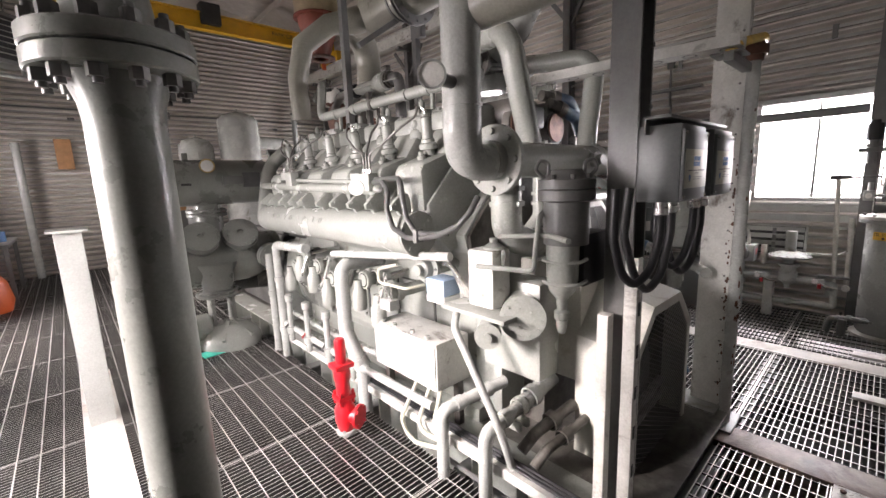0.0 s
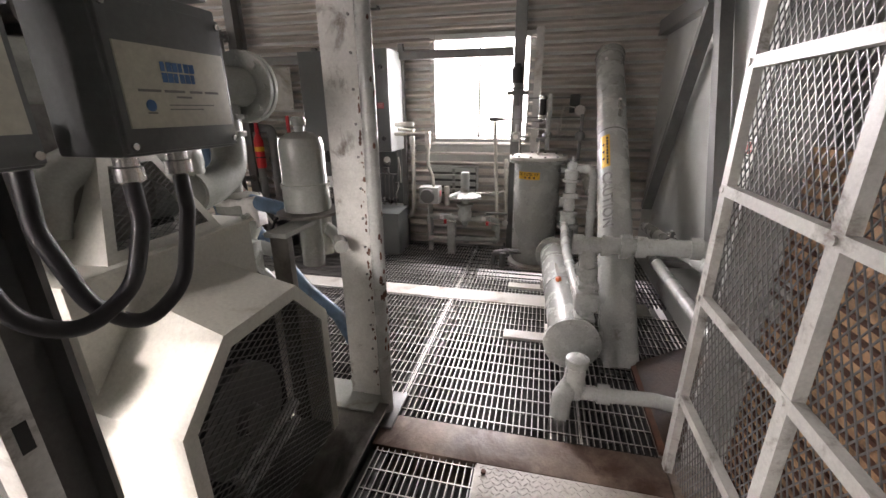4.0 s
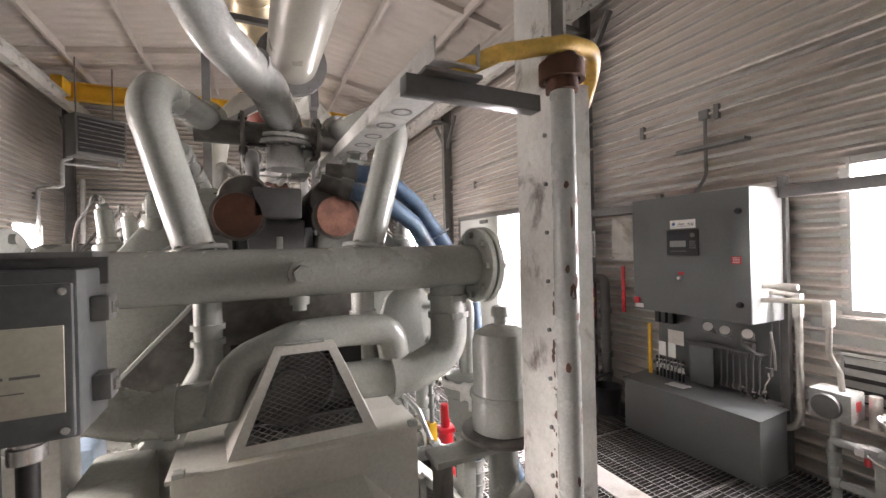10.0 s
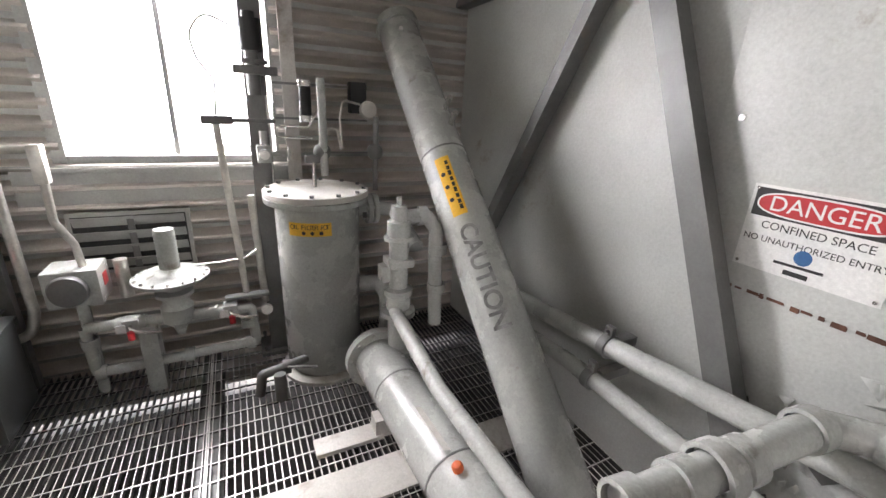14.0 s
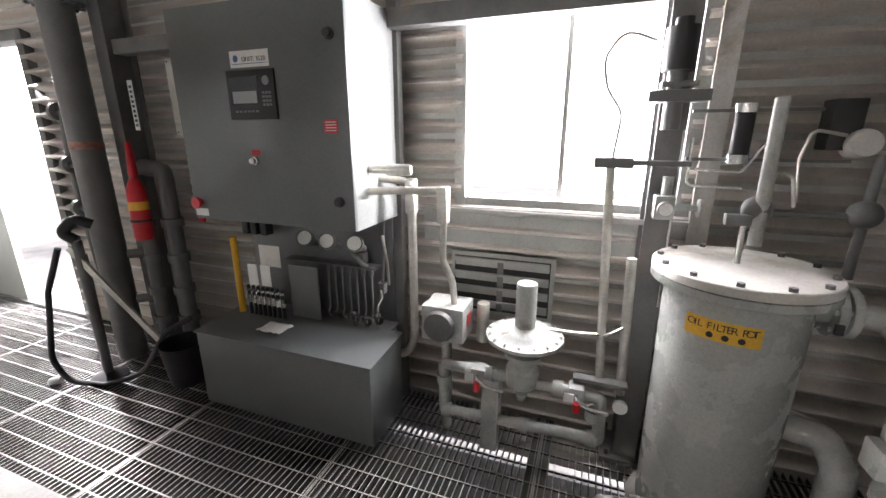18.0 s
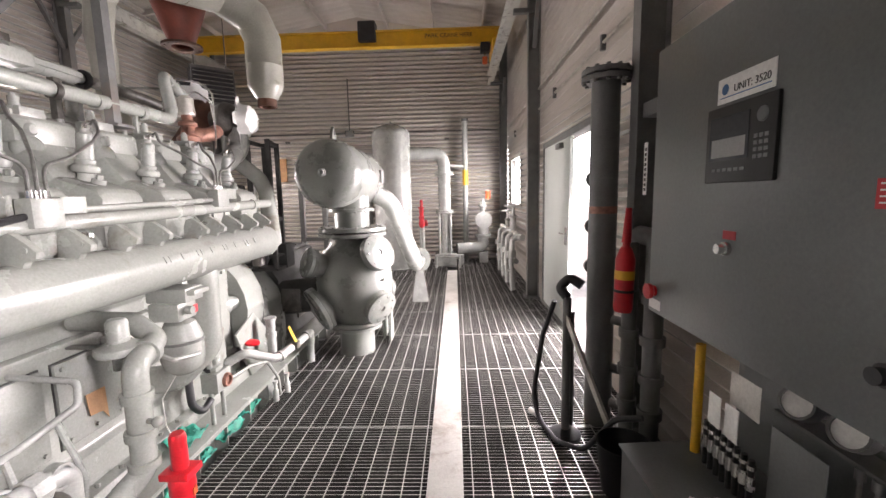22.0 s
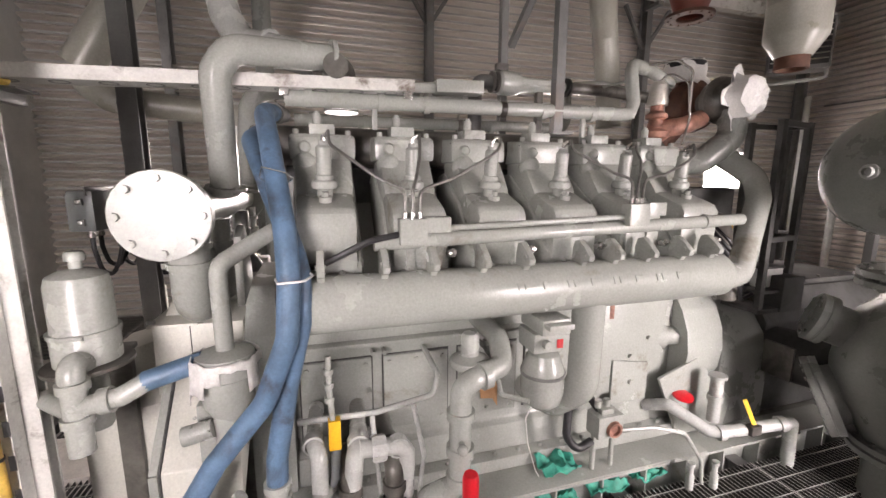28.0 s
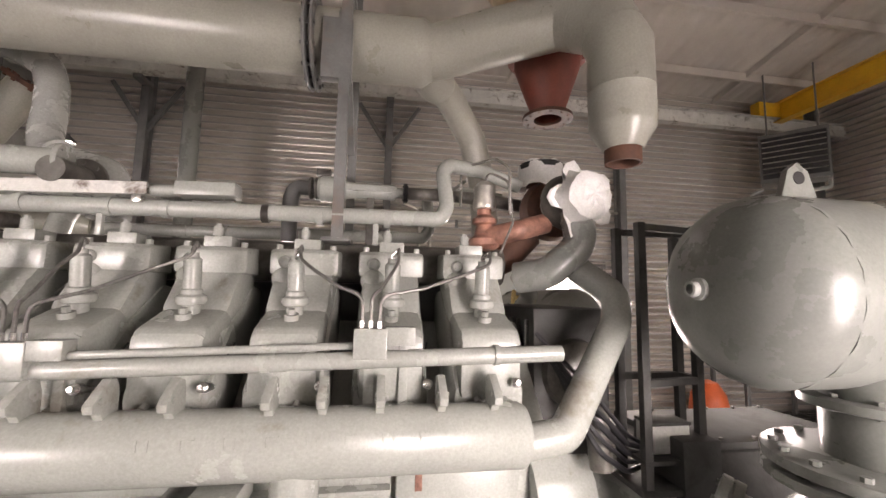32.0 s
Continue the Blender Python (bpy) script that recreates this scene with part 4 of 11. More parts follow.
def valley():
    """Exhaust runners and coolers in the V, with the heat-burnt ends."""
    before = set(eng.children_recursive)
    bm = B()
    for s in (1, -1):
        x = sx(s, 0.165)
        lathe(bm, (x, 1.80, 1.80), (0, 1, 0), [(0, 0), (0.085, 0), (0.092, 0.01), (0.092, 2.25), (0, 2.25)], 22)
    ex = part("exhaust_manifold", bm, "engine_dirty_shaded", eng)
    for s, mt in ((1, "copper"), (-1, "rust")):
        c = B()
        flange(c, (sx(s, 0.185), 1.80, 1.735), (0, -1, 0), 0.085, 0.02, 0)
        part("end_plate", c, mt, ex, "round end plate with burnt, flaking paint")
        st = B()
        lathe(st, (sx(s, 0.185), 1.84, 1.735), (0, -1, 0), [(0.085, 0), (0.098, 0), (0.098, 0.05), (0.085, 0.05)], 24)
        part("clamp_ring", st, "engine_dirty_shaded", ex)
    for ob in set(eng.children_recursive) - before:
        ob.data.transform(Matrix.Translation((0.045, 0.08, 0.055)))
    # added block: darkens the gaps between heads and hides the windows beyond
    part("valley_floor", box(B(), CX - 0.155, 2.02, 1.20, CX + 0.155, 4.12, 1.76, 0.02), "heater", eng, "added black block, keeps the gaps between the banks dark")
    blk = B()
    box(blk, CX - 0.09, 1.86, 1.78, CX + 0.09, 2.1, 1.9, 0.01)
    box(blk, CX - 0.11, 1.95, 1.30, CX + 0.11, 2.05, 1.78, 0.01)
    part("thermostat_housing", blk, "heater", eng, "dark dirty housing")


valley()


def water_header():
    """The wide cross pipe over the front of the engine with its branch pipes."""
    y, z, r = 1.63, 1.525, 0.082
    before = set(eng.children_recursive)
    bm = B()
    rod(bm, (1.86, y, z), (3.26, y, z), r, seg=32)
    hd = part("water_header", bm, "engine", eng)
    for s in (1, -1):
        f = B()
        flange(f, (sx(s, 0.655), y, z), (s, 0, 0), 0.152, 0.024, 8, 0.014, 0.80)
        fl_ = part("flange", f, "engine", hd)
        if s > 0:
            f2 = B()
            flange(f2, (sx(s, 0.683), y, z), (s, 0, 0), 0.154, 0.024, 8, 0.014, 0.82)
            part("blind_flange", f2, "engine", hd)
    pl = B()
    lathe(pl, (CX - 0.01, y - r + 0.01, z), (0, -1, 0), [(0.04, 0), (0.04, 0.03), (0.028, 0.03), (0.028, 0.04)], 20)
    rod(pl, (CX - 0.01, y - r - 0.03, z), (CX - 0.01, y - r - 0.05, z), 0.028, seg=6)
    lathe(pl, (CX - 0.01, y, z - r + 0.005), (0, 0, -1), [(0.032, 0), (0.032, 0.03), (0.022, 0.03), (0.022, 0.05), (0, 0.05)], 12)
    bmesh.ops.translate(pl, vec=(0.03, 0, 0), verts=pl.verts[:])
    loose("plug", pl, "engine", hd)
    lug = B()
    box(lug, CX - 0.045, y - 0.006, z + r - 0.01, CX - 0.025, y + 0.006, z + r + 0.04, 0.003)
    part("lug", lug, "engine", hd)
    # branch pipes to the top of each bank
    for s in (1, -1):
        b = B()
        tube(b, [(sx(s, 0.265), 1.74, 1.58), (sx(s, 0.39), 1.76, 2.06), (sx(s, 0.385), 1.82, 2.16), (sx(s, 0.27), 2.22, 2.185)], 0.058, 0.11, 18, n=8)
        bp = part("branch_pipe", b, "engine", hd)
        fb = B()
        flange(fb, (sx(s, 0.265), 1.74, 1.60), (s * 0.15, 0.1, 1), 0.085, 0.016, 4, 0.009)
        part("flange", fb, "engine", bp)
        e2 = B()
        flange(e2, (sx(s, 0.272), 2.21, 2.185), (-s * 0.2, 0.97, 0), 0.08, 0.02, 6, 0.008)
        part("flange", e2, "engine", bp)
        lo = B()
        tube(lo, [(sx(s, 0.56), 1.66, 1.47), (sx(s, 0.56), 1.66, 1.18), (sx(s, 0.40), 1.64, 1.12), (sx(s, 0.10), 1.66, 1.13)], 0.07, 0.13, 18, n=8)
        lp = part("pump_pipe", lo, "engine", hd)
        cl = B()
        for zz in (1.40, 1.33):
            collar(cl, (sx(s, 0.56), 1.66, zz), (0, 0, 1), 0.079, 0.022)
            box(cl, sx(s, 0.56) - 0.02, 1.57, zz - 0.011, sx(s, 0.56) + 0.02, 1.60, zz + 0.011, 0.002)
        for zz, xx in ((1.12, 0.33),):
            collar(cl, (sx(s, xx), 1.645, zz), (1, 0, 0), 0.082, 0.03)
        loose("clamp", cl, "engine", lp)
        l2 = B()
        tube(l2, [(sx(s, 0.24), 1.70, 1.47), (sx(s, 0.24), 1.70, 1.24), (sx(s, 0.30), 1.76, 1.12)], 0.04, 0.08, 14)
        for zz in (1.36, 1.31):
            collar(l2, (sx(s, 0.24), 1.70, zz), (0, 0, 1), 0.048, 0.018)
        part("small_pipe", l2, "engine", hd)
    c = B()
    tube(c, [(CX - 0.20, 1.60, 1.10), (CX - 0.16, 1.60, 1.25), (CX, 1.60, 1.315), (CX + 0.16, 1.62, 1.315), (CX + 0.32, 1.64, 1.30), (CX + 0.34, 1.66, 1.20)], 0.055, 0.12, 16)
    part("crossover_pipe", c, "engine", hd)
    wp = B()
    lathe(wp, (CX - 0.02, 1.62, 1.17), (0, -1, 0), [(0, 0), (0.13, 0), (0.13, 0.05), (0.05, 0.06), (0.05, 0.10), (0, 0.10)], 24)
    part("water_pump", wp, "engine_dirty_shaded", eng)
    gc = B()
    prism(gc, [(CX - 0.46, 0.20), (CX + 0.46, 0.20), (CX + 0.46, 1.0), (CX + 0.30, 1.20), (CX - 0.30, 1.20), (CX - 0.46, 1.0)], 'y', 1.76, 1.95, 0.015)
    gear = part("gear_case", gc, "engine", eng)
    lugp = prism(B(), [(CX + 0.30, 1.20), (CX + 0.52, 1.14), (CX + 0.50, 1.42), (CX + 0.42, 1.46), (CX + 0.36, 1.40)], 'y', 1.80, 1.83, 0.004)
    part("lifting_plate", lugp, "engine", eng)
    fit = Matrix.Translation((2.619, -0.03, 0.05)) @ Matrix.Diagonal((1.06, 1, 1, 1)) @ Matrix.Translation((-2.594, 0, 0))
    for ob in set(eng.children_recursive) - before:
        if ob is not gear:
            ob.data.transform(fit)


water_header()


def guards():
    """Painted sheet guards with expanded-metal fronts over the drive."""
    g = thing("drive_guard", (CX, 1.3, 0), "cream painted steel drive guard with grey expanded mesh front", "machine guard")
    yf, yb, yr = 1.14, 1.43, 1.30
    out_f = [(2.20, 0.0), (2.93, 0.0), (2.93, 0.66), (2.745, 0.845), (2.39, 0.845), (2.20, 0.66)]
    out_b = [(2.20, 0.0), (2.93, 0.0), (2.93, 0.70), (2.72, 0.925), (2.41, 0.925), (2.20, 0.70)]
    bm = B()
    fv = [bm.verts.new((x, yf, z)) for x, z in out_f]
    bv = [bm.verts.new((x, yb, z)) for x, z in out_b]
    inn = [(2.245, 0.045), (2.885, 0.045), (2.885, 0.64), (2.725, 0.80), (2.41, 0.80), (2.245, 0.64)]
    iv = [bm.verts.new((x, yf, z)) for x, z in inn]
    jv = [bm.verts.new((x, yf + 0.012, z)) for x, z in inn]
    for k in range(6):
        q = (k + 1) % 6
        bm.faces.new((fv[k], fv[q], bv[q], bv[k]))
        bm.faces.new((fv[q], fv[k], iv[k], iv[q]))
        bm.faces.new((iv[q], iv[k], jv[k], jv[q]))
    bmesh.ops.recalc_face_normals(bm, faces=bm.faces[:])
    part("shroud", bm, "guard", g, "cream painted sheet shroud with oil stains")
    part("mesh", expanded(B(), inn, lambda u, v, w=0: (u, yf + 0.006 + w, v), 0.052, 0.024, 0.0032), "steel", g, "grey expanded metal mesh")
    # near-black sheet stands for the shade inside the guard
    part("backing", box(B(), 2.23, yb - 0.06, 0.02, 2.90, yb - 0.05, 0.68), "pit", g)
    dr = B()
    part("tie_rod", rod(B(), (2.40, 1.22, 0.30), (2.75, 1.22, 0.34), 0.022, seg=12), "pipe", g)
    part("tie_rod", rod(B(), (2.42, 1.22, 0.22), (2.75, 1.22, 0.26), 0.018, seg=12), "pipe", g)
    lathe(dr, (2.56, 1.33, 0.40), (0, -1, 0), [(0, 0), (0.2, 0), (0.2, 0.05), (0.06, 0.05), (0.05, 0.09), (0, 0.09)], 28)
    part("pulley", dr, "pipe_dark", g)
    mb = B()
    prism(mb, [(2.225, 0.45), (2.905, 0.45), (2.905, 1.025), (2.225, 1.025)], 'y', 1.42, 1.78, 0.006)
    box(mb, 2.215, 1.405, 1.022, 2.915, 1.60, 1.034, 0.003)
    part("belt_cover", mb, "guard", g, "grey sheet belt cover")
    part("side_sheet", box(B(), 2.72, 1.425, 0.33, 2.908, 1.57, 0.455, 0.003), "guard", g, "pale sheet below the belt cover")
    part("seam", box(B(), 2.906, 1.565, 0.46, 2.9085, 1.568, 1.02), "ink", g)
    ug = B()
    top, bot = [(2.485, 1.545, 1.30), (2.665, 1.545, 1.30)], [(2.355, 1.435, 1.035), (2.775, 1.435, 1.035)]
    back = [(2.485, 1.66, 1.31), (2.665, 1.66, 1.31), (2.80, 1.66, 1.035), (2.335, 1.66, 1.035)]
    o = [Vector(p) for p in (bot[0], bot[1], top[1], top[0])]
    c0 = sum(o, Vector()) / 4
    i_ = [c0 + (p - c0) * 0.80 for p in o]
    ov, iv = [ug.verts.new(p) for p in o], [ug.verts.new(p) for p in i_]
    kv = [ug.verts.new(p) for p in (back[3], back[2], back[1], back[0])]
    for k in range(4):
        q = (k + 1) % 4
        ug.faces.new((ov[k], ov[q], iv[q], iv[k]))
        ug.faces.new((ov[q], ov[k], kv[k], kv[q]))
    bmesh.ops.recalc_face_normals(ug, faces=ug.faces[:])
    part("fan_guard", ug, "guard", g, "grey trapezoid guard frame")

    def pl(u, v, w=0):
        f = (v - 1.035) / 0.265
        return (u, 1.435 + 0.11 * f + 0.003 + w, v)
    poly = [(p.x, p.z) for p in i_]
    part("mesh", expanded(B(), poly, pl, 0.030, 0.014, 0.0017), "pipe_dark", g, "grey expanded metal mesh")
    pu = B()
    lathe(pu, (2.585, 1.63, 1.16), (0, -1, 0), [(0, 0), (0.095, 0), (0.095, 0.04), (0.07, 0.04), (0.065, 0.03), (0.03, 0.03), (0.03, 0.05), (0, 0.05)], 28)
    part("fan_hub", pu, "pipe", g)
    # another near-black sheet: shade behind the fan mesh
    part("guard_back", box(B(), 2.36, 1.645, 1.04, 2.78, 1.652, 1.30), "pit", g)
    lu = B()
    box(lu, 2.515, 1.535, 1.30, 2.635, 1.60, 1.307, 0.002)
    box(lu, 2.555, 1.575, 1.305, 2.595, 1.60, 1.352, 0.004)
    part("lug", lu, "engine", g)
    part("lifting_eye", lathe(B(), (2.575, 1.57, 1.345), (0, 1, 0), [(0.008, 0), (0.02, 0), (0.02, 0.02), (0.008, 0.02)], 14), "engine", g)
    for x in (2.245, 2.885):
        part("cover_clip", box(B(), x - 0.014, 1.40, 1.034, x + 0.014, 1.43, 1.048, 0.003), "pipe", g)
    g.location += Vector((0.055, -0.03, 0))
    g.scale.z = 1.04


guards()


def belt_guard_side():
    """Low slanted guard with mesh beside the drive, east of it."""
    g = thing("side_guard", (3.05, 1.45, 0.1), "grey slanted sheet guard with expanded mesh end", "machine guard")
    prf = [(2.94, 0.60), (3.22, 0.39), (3.22, 0.58), (2.94, 0.86)]
    part("shroud", prism(B(), prf, 'y', 1.478, 1.76, 0.006), "guard", g, "pale grey sheet cover")
    # dark sheet painted in for the shaded inside of the pale shroud
    part("core", prism(B(), prf, 'y', 1.462, 1.474), "heater", g, "dark sheet standing for the shade behind the mesh")
    part("skirt", prism(B(), [(1.56, 0.10), (1.74, 0.10), (1.74, 0.30), (1.66, 0.30), (1.66, 0.42), (1.56, 0.42)], 'x', 3.19, 3.20), "guard", g, "pale notched sheet skirt")
    rim = B()
    for k in range(4):
        p, q = prf[k], prf[(k + 1) % 4]
        bar(rim, (p[0], 1.455, p[1]), (q[0], 1.455, q[1]), 0.03, 0.022, side=(0, 1, 0))
    part("rim", rim, "engine", g, "pale grey painted rim")
    part("mesh", expanded(B(), prf, lambda u, v, w=0: (u, 1.455 + w, v), 0.028, 0.014, 0.0026), "steel", g, "grey expanded metal mesh")
    part("leg", box(B(), 2.98, 1.62, 0.08, 3.03, 1.67, 0.60), "engine", g)
    part("leg", box(B(), 3.15, 1.62, 0.08, 3.20, 1.67, 0.46), "engine", g)
    g.location.x += 0.055


belt_guard_side()


def skid():
    k = thing("engine_skid", (CX, 3.5, -0.3), "grey steel engine skid beams with stiffener plates", "skid")
    for s in (1, -1):
        b = B()
        x = sx(s, 0.60)
        hbeam(b, (x, 0.98, -0.06), (x, 6.35, -0.06), 0.20, 0.34, 0.014, side=(1, 0, 0))
        part("side_beam", b, "engine", k)
        y = 1.2
        while y < 6.3:
            part("stiffener", box(B(), min(sx(s, 0.606), sx(s, 0.695)), y - 0.005, -0.21, max(sx(s, 0.606), sx(s, 0.695)), y + 0.005, 0.095), "engine", k)
            y += 0.29
    for y in (1.0, 1.95, 4.3, 6.3):
        part("cross_beam", hbeam(B(), (CX - 0.58, y, -0.05), (CX + 0.58, y, -0.05), 0.14, 0.30, 0.012, side=(0, 1, 0)), "engine_dirty_shaded", k)
    part("deck", box(B(), CX - 0.50, 1.05, 0.06, CX + 0.50, 6.25, 0.10), "engine_dirty_shaded", k)
    for s in (1, -1):
        sh = B()
        x0, x1 = sorted((sx(s, 0.50), sx(s, 0.70)))
        box(sh, x0, 2.75, 0.112, x1, 4.25, 0.122, 0.003)
        part("tread", sh, "engine", k)


skid()


def absorbents():
    rnd = random.Random(4)
    for n, (x, y, z, w, d) in enumerate([(3.27, 2.95, 0.02, 0.08, 0.20), (3.26, 3.24, 0.015, 0.08, 0.2), (3.26, 3.55, 0.02, 0.09, 0.22), (3.24, 3.85, 0.01, 0.08, 0.2), (3.16, 3.30, 0.13, 0.13, 0.2), (3.27, 2.60, 0.0, 0.08, 0.16)]):
        bm = B()
        g = bmesh.ops.create_grid(bm, x_segments=10, y_segments=12, size=1)
        for v in g["verts"]:
            u, q = v.co.x, v.co.y
            hgt = 0.05 * noise.noise(Vector((u * 1.7 + n * 3, q * 1.7, n))) + 0.022 * noise.noise(Vector((u * 5, q * 5, n * 2.0))) + 0.03
            v.co = Vector((x + u * w * 0.55, y + q * d * 0.55, z + max(hgt, 0.002)))
        ob = solid("absorbent_sheet", bm, "teal")
        md = ob.modifiers.new("thickness", 'SOLIDIFY')
        md.thickness = 0.003
        tagged(ob, "crumpled green absorbent sheet tucked along the skid", "absorbent sheet", "absorbent sheets")


absorbents()


# ---- turbocharger and exhaust above the engine ----
def turbo():
    t = thing("turbocharger", (2.80, 4.35, 1.9), "rust-brown turbocharger with wrapped openings at the engine end", "turbocharger")
    v = B()
    lathe(v, (2.66, 4.42, 2.17), (1, 0, 0), [(0, 0), (0.10, 0), (0.15, 0.03), (0.165, 0.09), (0.15, 0.15), (0.10, 0.18), (0, 0.18)], 26)
    part("turbine_housing", v, "rust", t)
    v = B()
    lathe(v, (2.84, 4.42, 2.17), (1, 0, 0), [(0, 0), (0.07, 0), (0.07, 0.05), (0.12, 0.07), (0.14, 0.12), (0.12, 0.18), (0.09, 0.20), (0.09, 0.26), (0, 0.26)], 26)
    part("compressor_housing", v, "engine_dirty_shaded", t)
    v = B()
    tube(v, [(2.73, 4.30, 2.05), (2.72, 4.18, 1.92), (2.70, 4.05, 1.85), (2.70, 3.95, 1.84)], 0.085, 0.12, 18)
    tube(v, [(2.69, 4.40, 2.30), (2.69, 4.40, 2.43)], 0.085, 0, 18)
    part("exhaust_elbow", v, "rust", t)
    v = B()
    flange(v, (2.69, 4.40, 2.42), (0, 0, 1), 0.11, 0.018, 8, 0.008)
    part("flange", v, "black", t)
    v = B()
    tube(v, [(3.02, 4.42, 2.12), (3.03, 4.46, 1.96), (2.98, 4.30, 1.82), (2.90, 4.18, 1.80)], 0.075, 0.12, 18)
    part("inlet_elbow", v, "compressor", t, "dark grey rubber inlet elbow")
    w = B()
    lathe(w, (2.89, 4.02, 1.93), (0, 0, 1), [(0, 0), (0.05, 0), (0.075, 0.02), (0.075, 0.05), (0.05, 0.07), (0.04, 0.12), (0.06, 0.13), (0.06, 0.15), (0.035, 0.17), (0.035, 0.20), (0, 0.20)], 20)
    tube(w, [(2.89, 4.02, 1.99), (2.97, 4.16, 2.02), (2.92, 4.32, 2.07)], 0.05, 0.08, 14)
    part("wastegate", w, "copper", t, "copper-brown heat-stained wastegate")
    c = B()
    lathe(c, (2.89, 4.02, 2.13), (0, 0, 1), [(0, 0), (0.055, 0), (0.058, 0.02), (0.05, 0.07), (0.052, 0.11), (0.03, 0.135), (0, 0.14)], 20)
    part("actuator", c, "galv", t)
    n = B()
    tube(n, [(2.89, 4.02, 2.26), (2.96, 4.02, 2.30), (3.02, 4.10, 2.24), (3.03, 4.12, 2.05), (3.06, 4.05, 1.90)], 0.006, 0.05, 8)
    tube(n, [(2.80, 3.92, 2.16), (2.80, 3.92, 2.36), (2.98, 4.05, 2.36), (3.04, 4.10, 2.30), (3.04, 4.10, 2.08)], 0.007, 0.05, 8)
    part("sense_line", n, "chrome", t)
    for nm, c0, ax, r in (("wrapped_opening", (3.12, 4.44, 2.17), (1, 0.1, 0), 0.105), ("wrapped_opening", (2.69, 4.40, 2.44), (0, 0, 1), 0.115)):
        bm = B()
        u, vv, ww = basis(ax)
        rnd = random.Random(7)
        rings = []
        prof = [(0.02, 0.05), (0.55, 0.052), (0.72, 0.045), (1.0, 0.02), (1.05, -0.03), (1.18, -0.06), (1.45, -0.055)] if nm and r < 0.11 else [(0.02, 0.012), (0.7, 0.012), (1.0, 0.005), (1.04, -0.03), (1.02, -0.09), (1.12, -0.12), (1.2, -0.14)]
        for fr, hh in prof:
            ring = []
            for k in range(26):
                a = 2 * math.pi * k / 26
                lob = 1 + (0.22 * math.cos(5 * a + 0.6) + 0.08 * rnd.uniform(-1, 1)) * max(0, fr - 0.95) / 0.5 * 1.3
                ring.append(bm.verts.new(Vector(c0) + ww * (hh + 0.01 * rnd.uniform(-1, 1)) + (u * math.cos(a) + vv * math.sin(a)) * r * fr * lob))
            rings.append(ring)
        for a, b in zip(rings, rings[1:]):
            for k in range(26):
                q = (k + 1) % 26
                bm.faces.new((a[k], a[q], b[q], b[k]))
        bm.faces.new(rings[0][::-1])
        ob = part("plastic_wrap", bm, "bag", t, "white plastic sheet taped over the opening")
        md = ob.modifiers.new("thickness", 'SOLIDIFY')
        md.thickness = 0.003
    bd = B()
    collar(bd, (2.69, 4.40, 2.425), (0, 0, 1), 0.122, 0.03)
    part("tape", bd, "black", t)


turbo()


def mitre(bm, pts, r, seg=24):
    """Segmented sheet duct: straight runs meeting in mitred joints."""
    P = [Vector(p) for p in pts]
    tang = []
    for k in range(len(P)):
        a = (P[k] - P[k - 1]).normalized() if k else (P[1] - P[0]).normalized()
        b = (P[k + 1] - P[k]).normalized() if k < len(P) - 1 else a
        tang.append((a, b))
    u = tang[0][0].orthogonal().normalized()
    rings = []
    for p, (a, b) in zip(P, tang):
        t = (a + b).normalized()
        u = (u - a * u.dot(a)).normalized()
        v = a.cross(u)
        ring = []
        for k in range(seg):
            d = (u * math.cos(2 * math.pi * k / seg) + v * math.sin(2 * math.pi * k / seg)) * r
            ring.append(bm.verts.new(p + d - a * (d.dot(t) / a.dot(t))))
        rings.append(ring)
    for x, y in zip(rings, rings[1:]):
        for k in range(seg):
            q = (k + 1) % seg
            bm.faces.new((x[k], x[q], y[q], y[k]))
    return bm


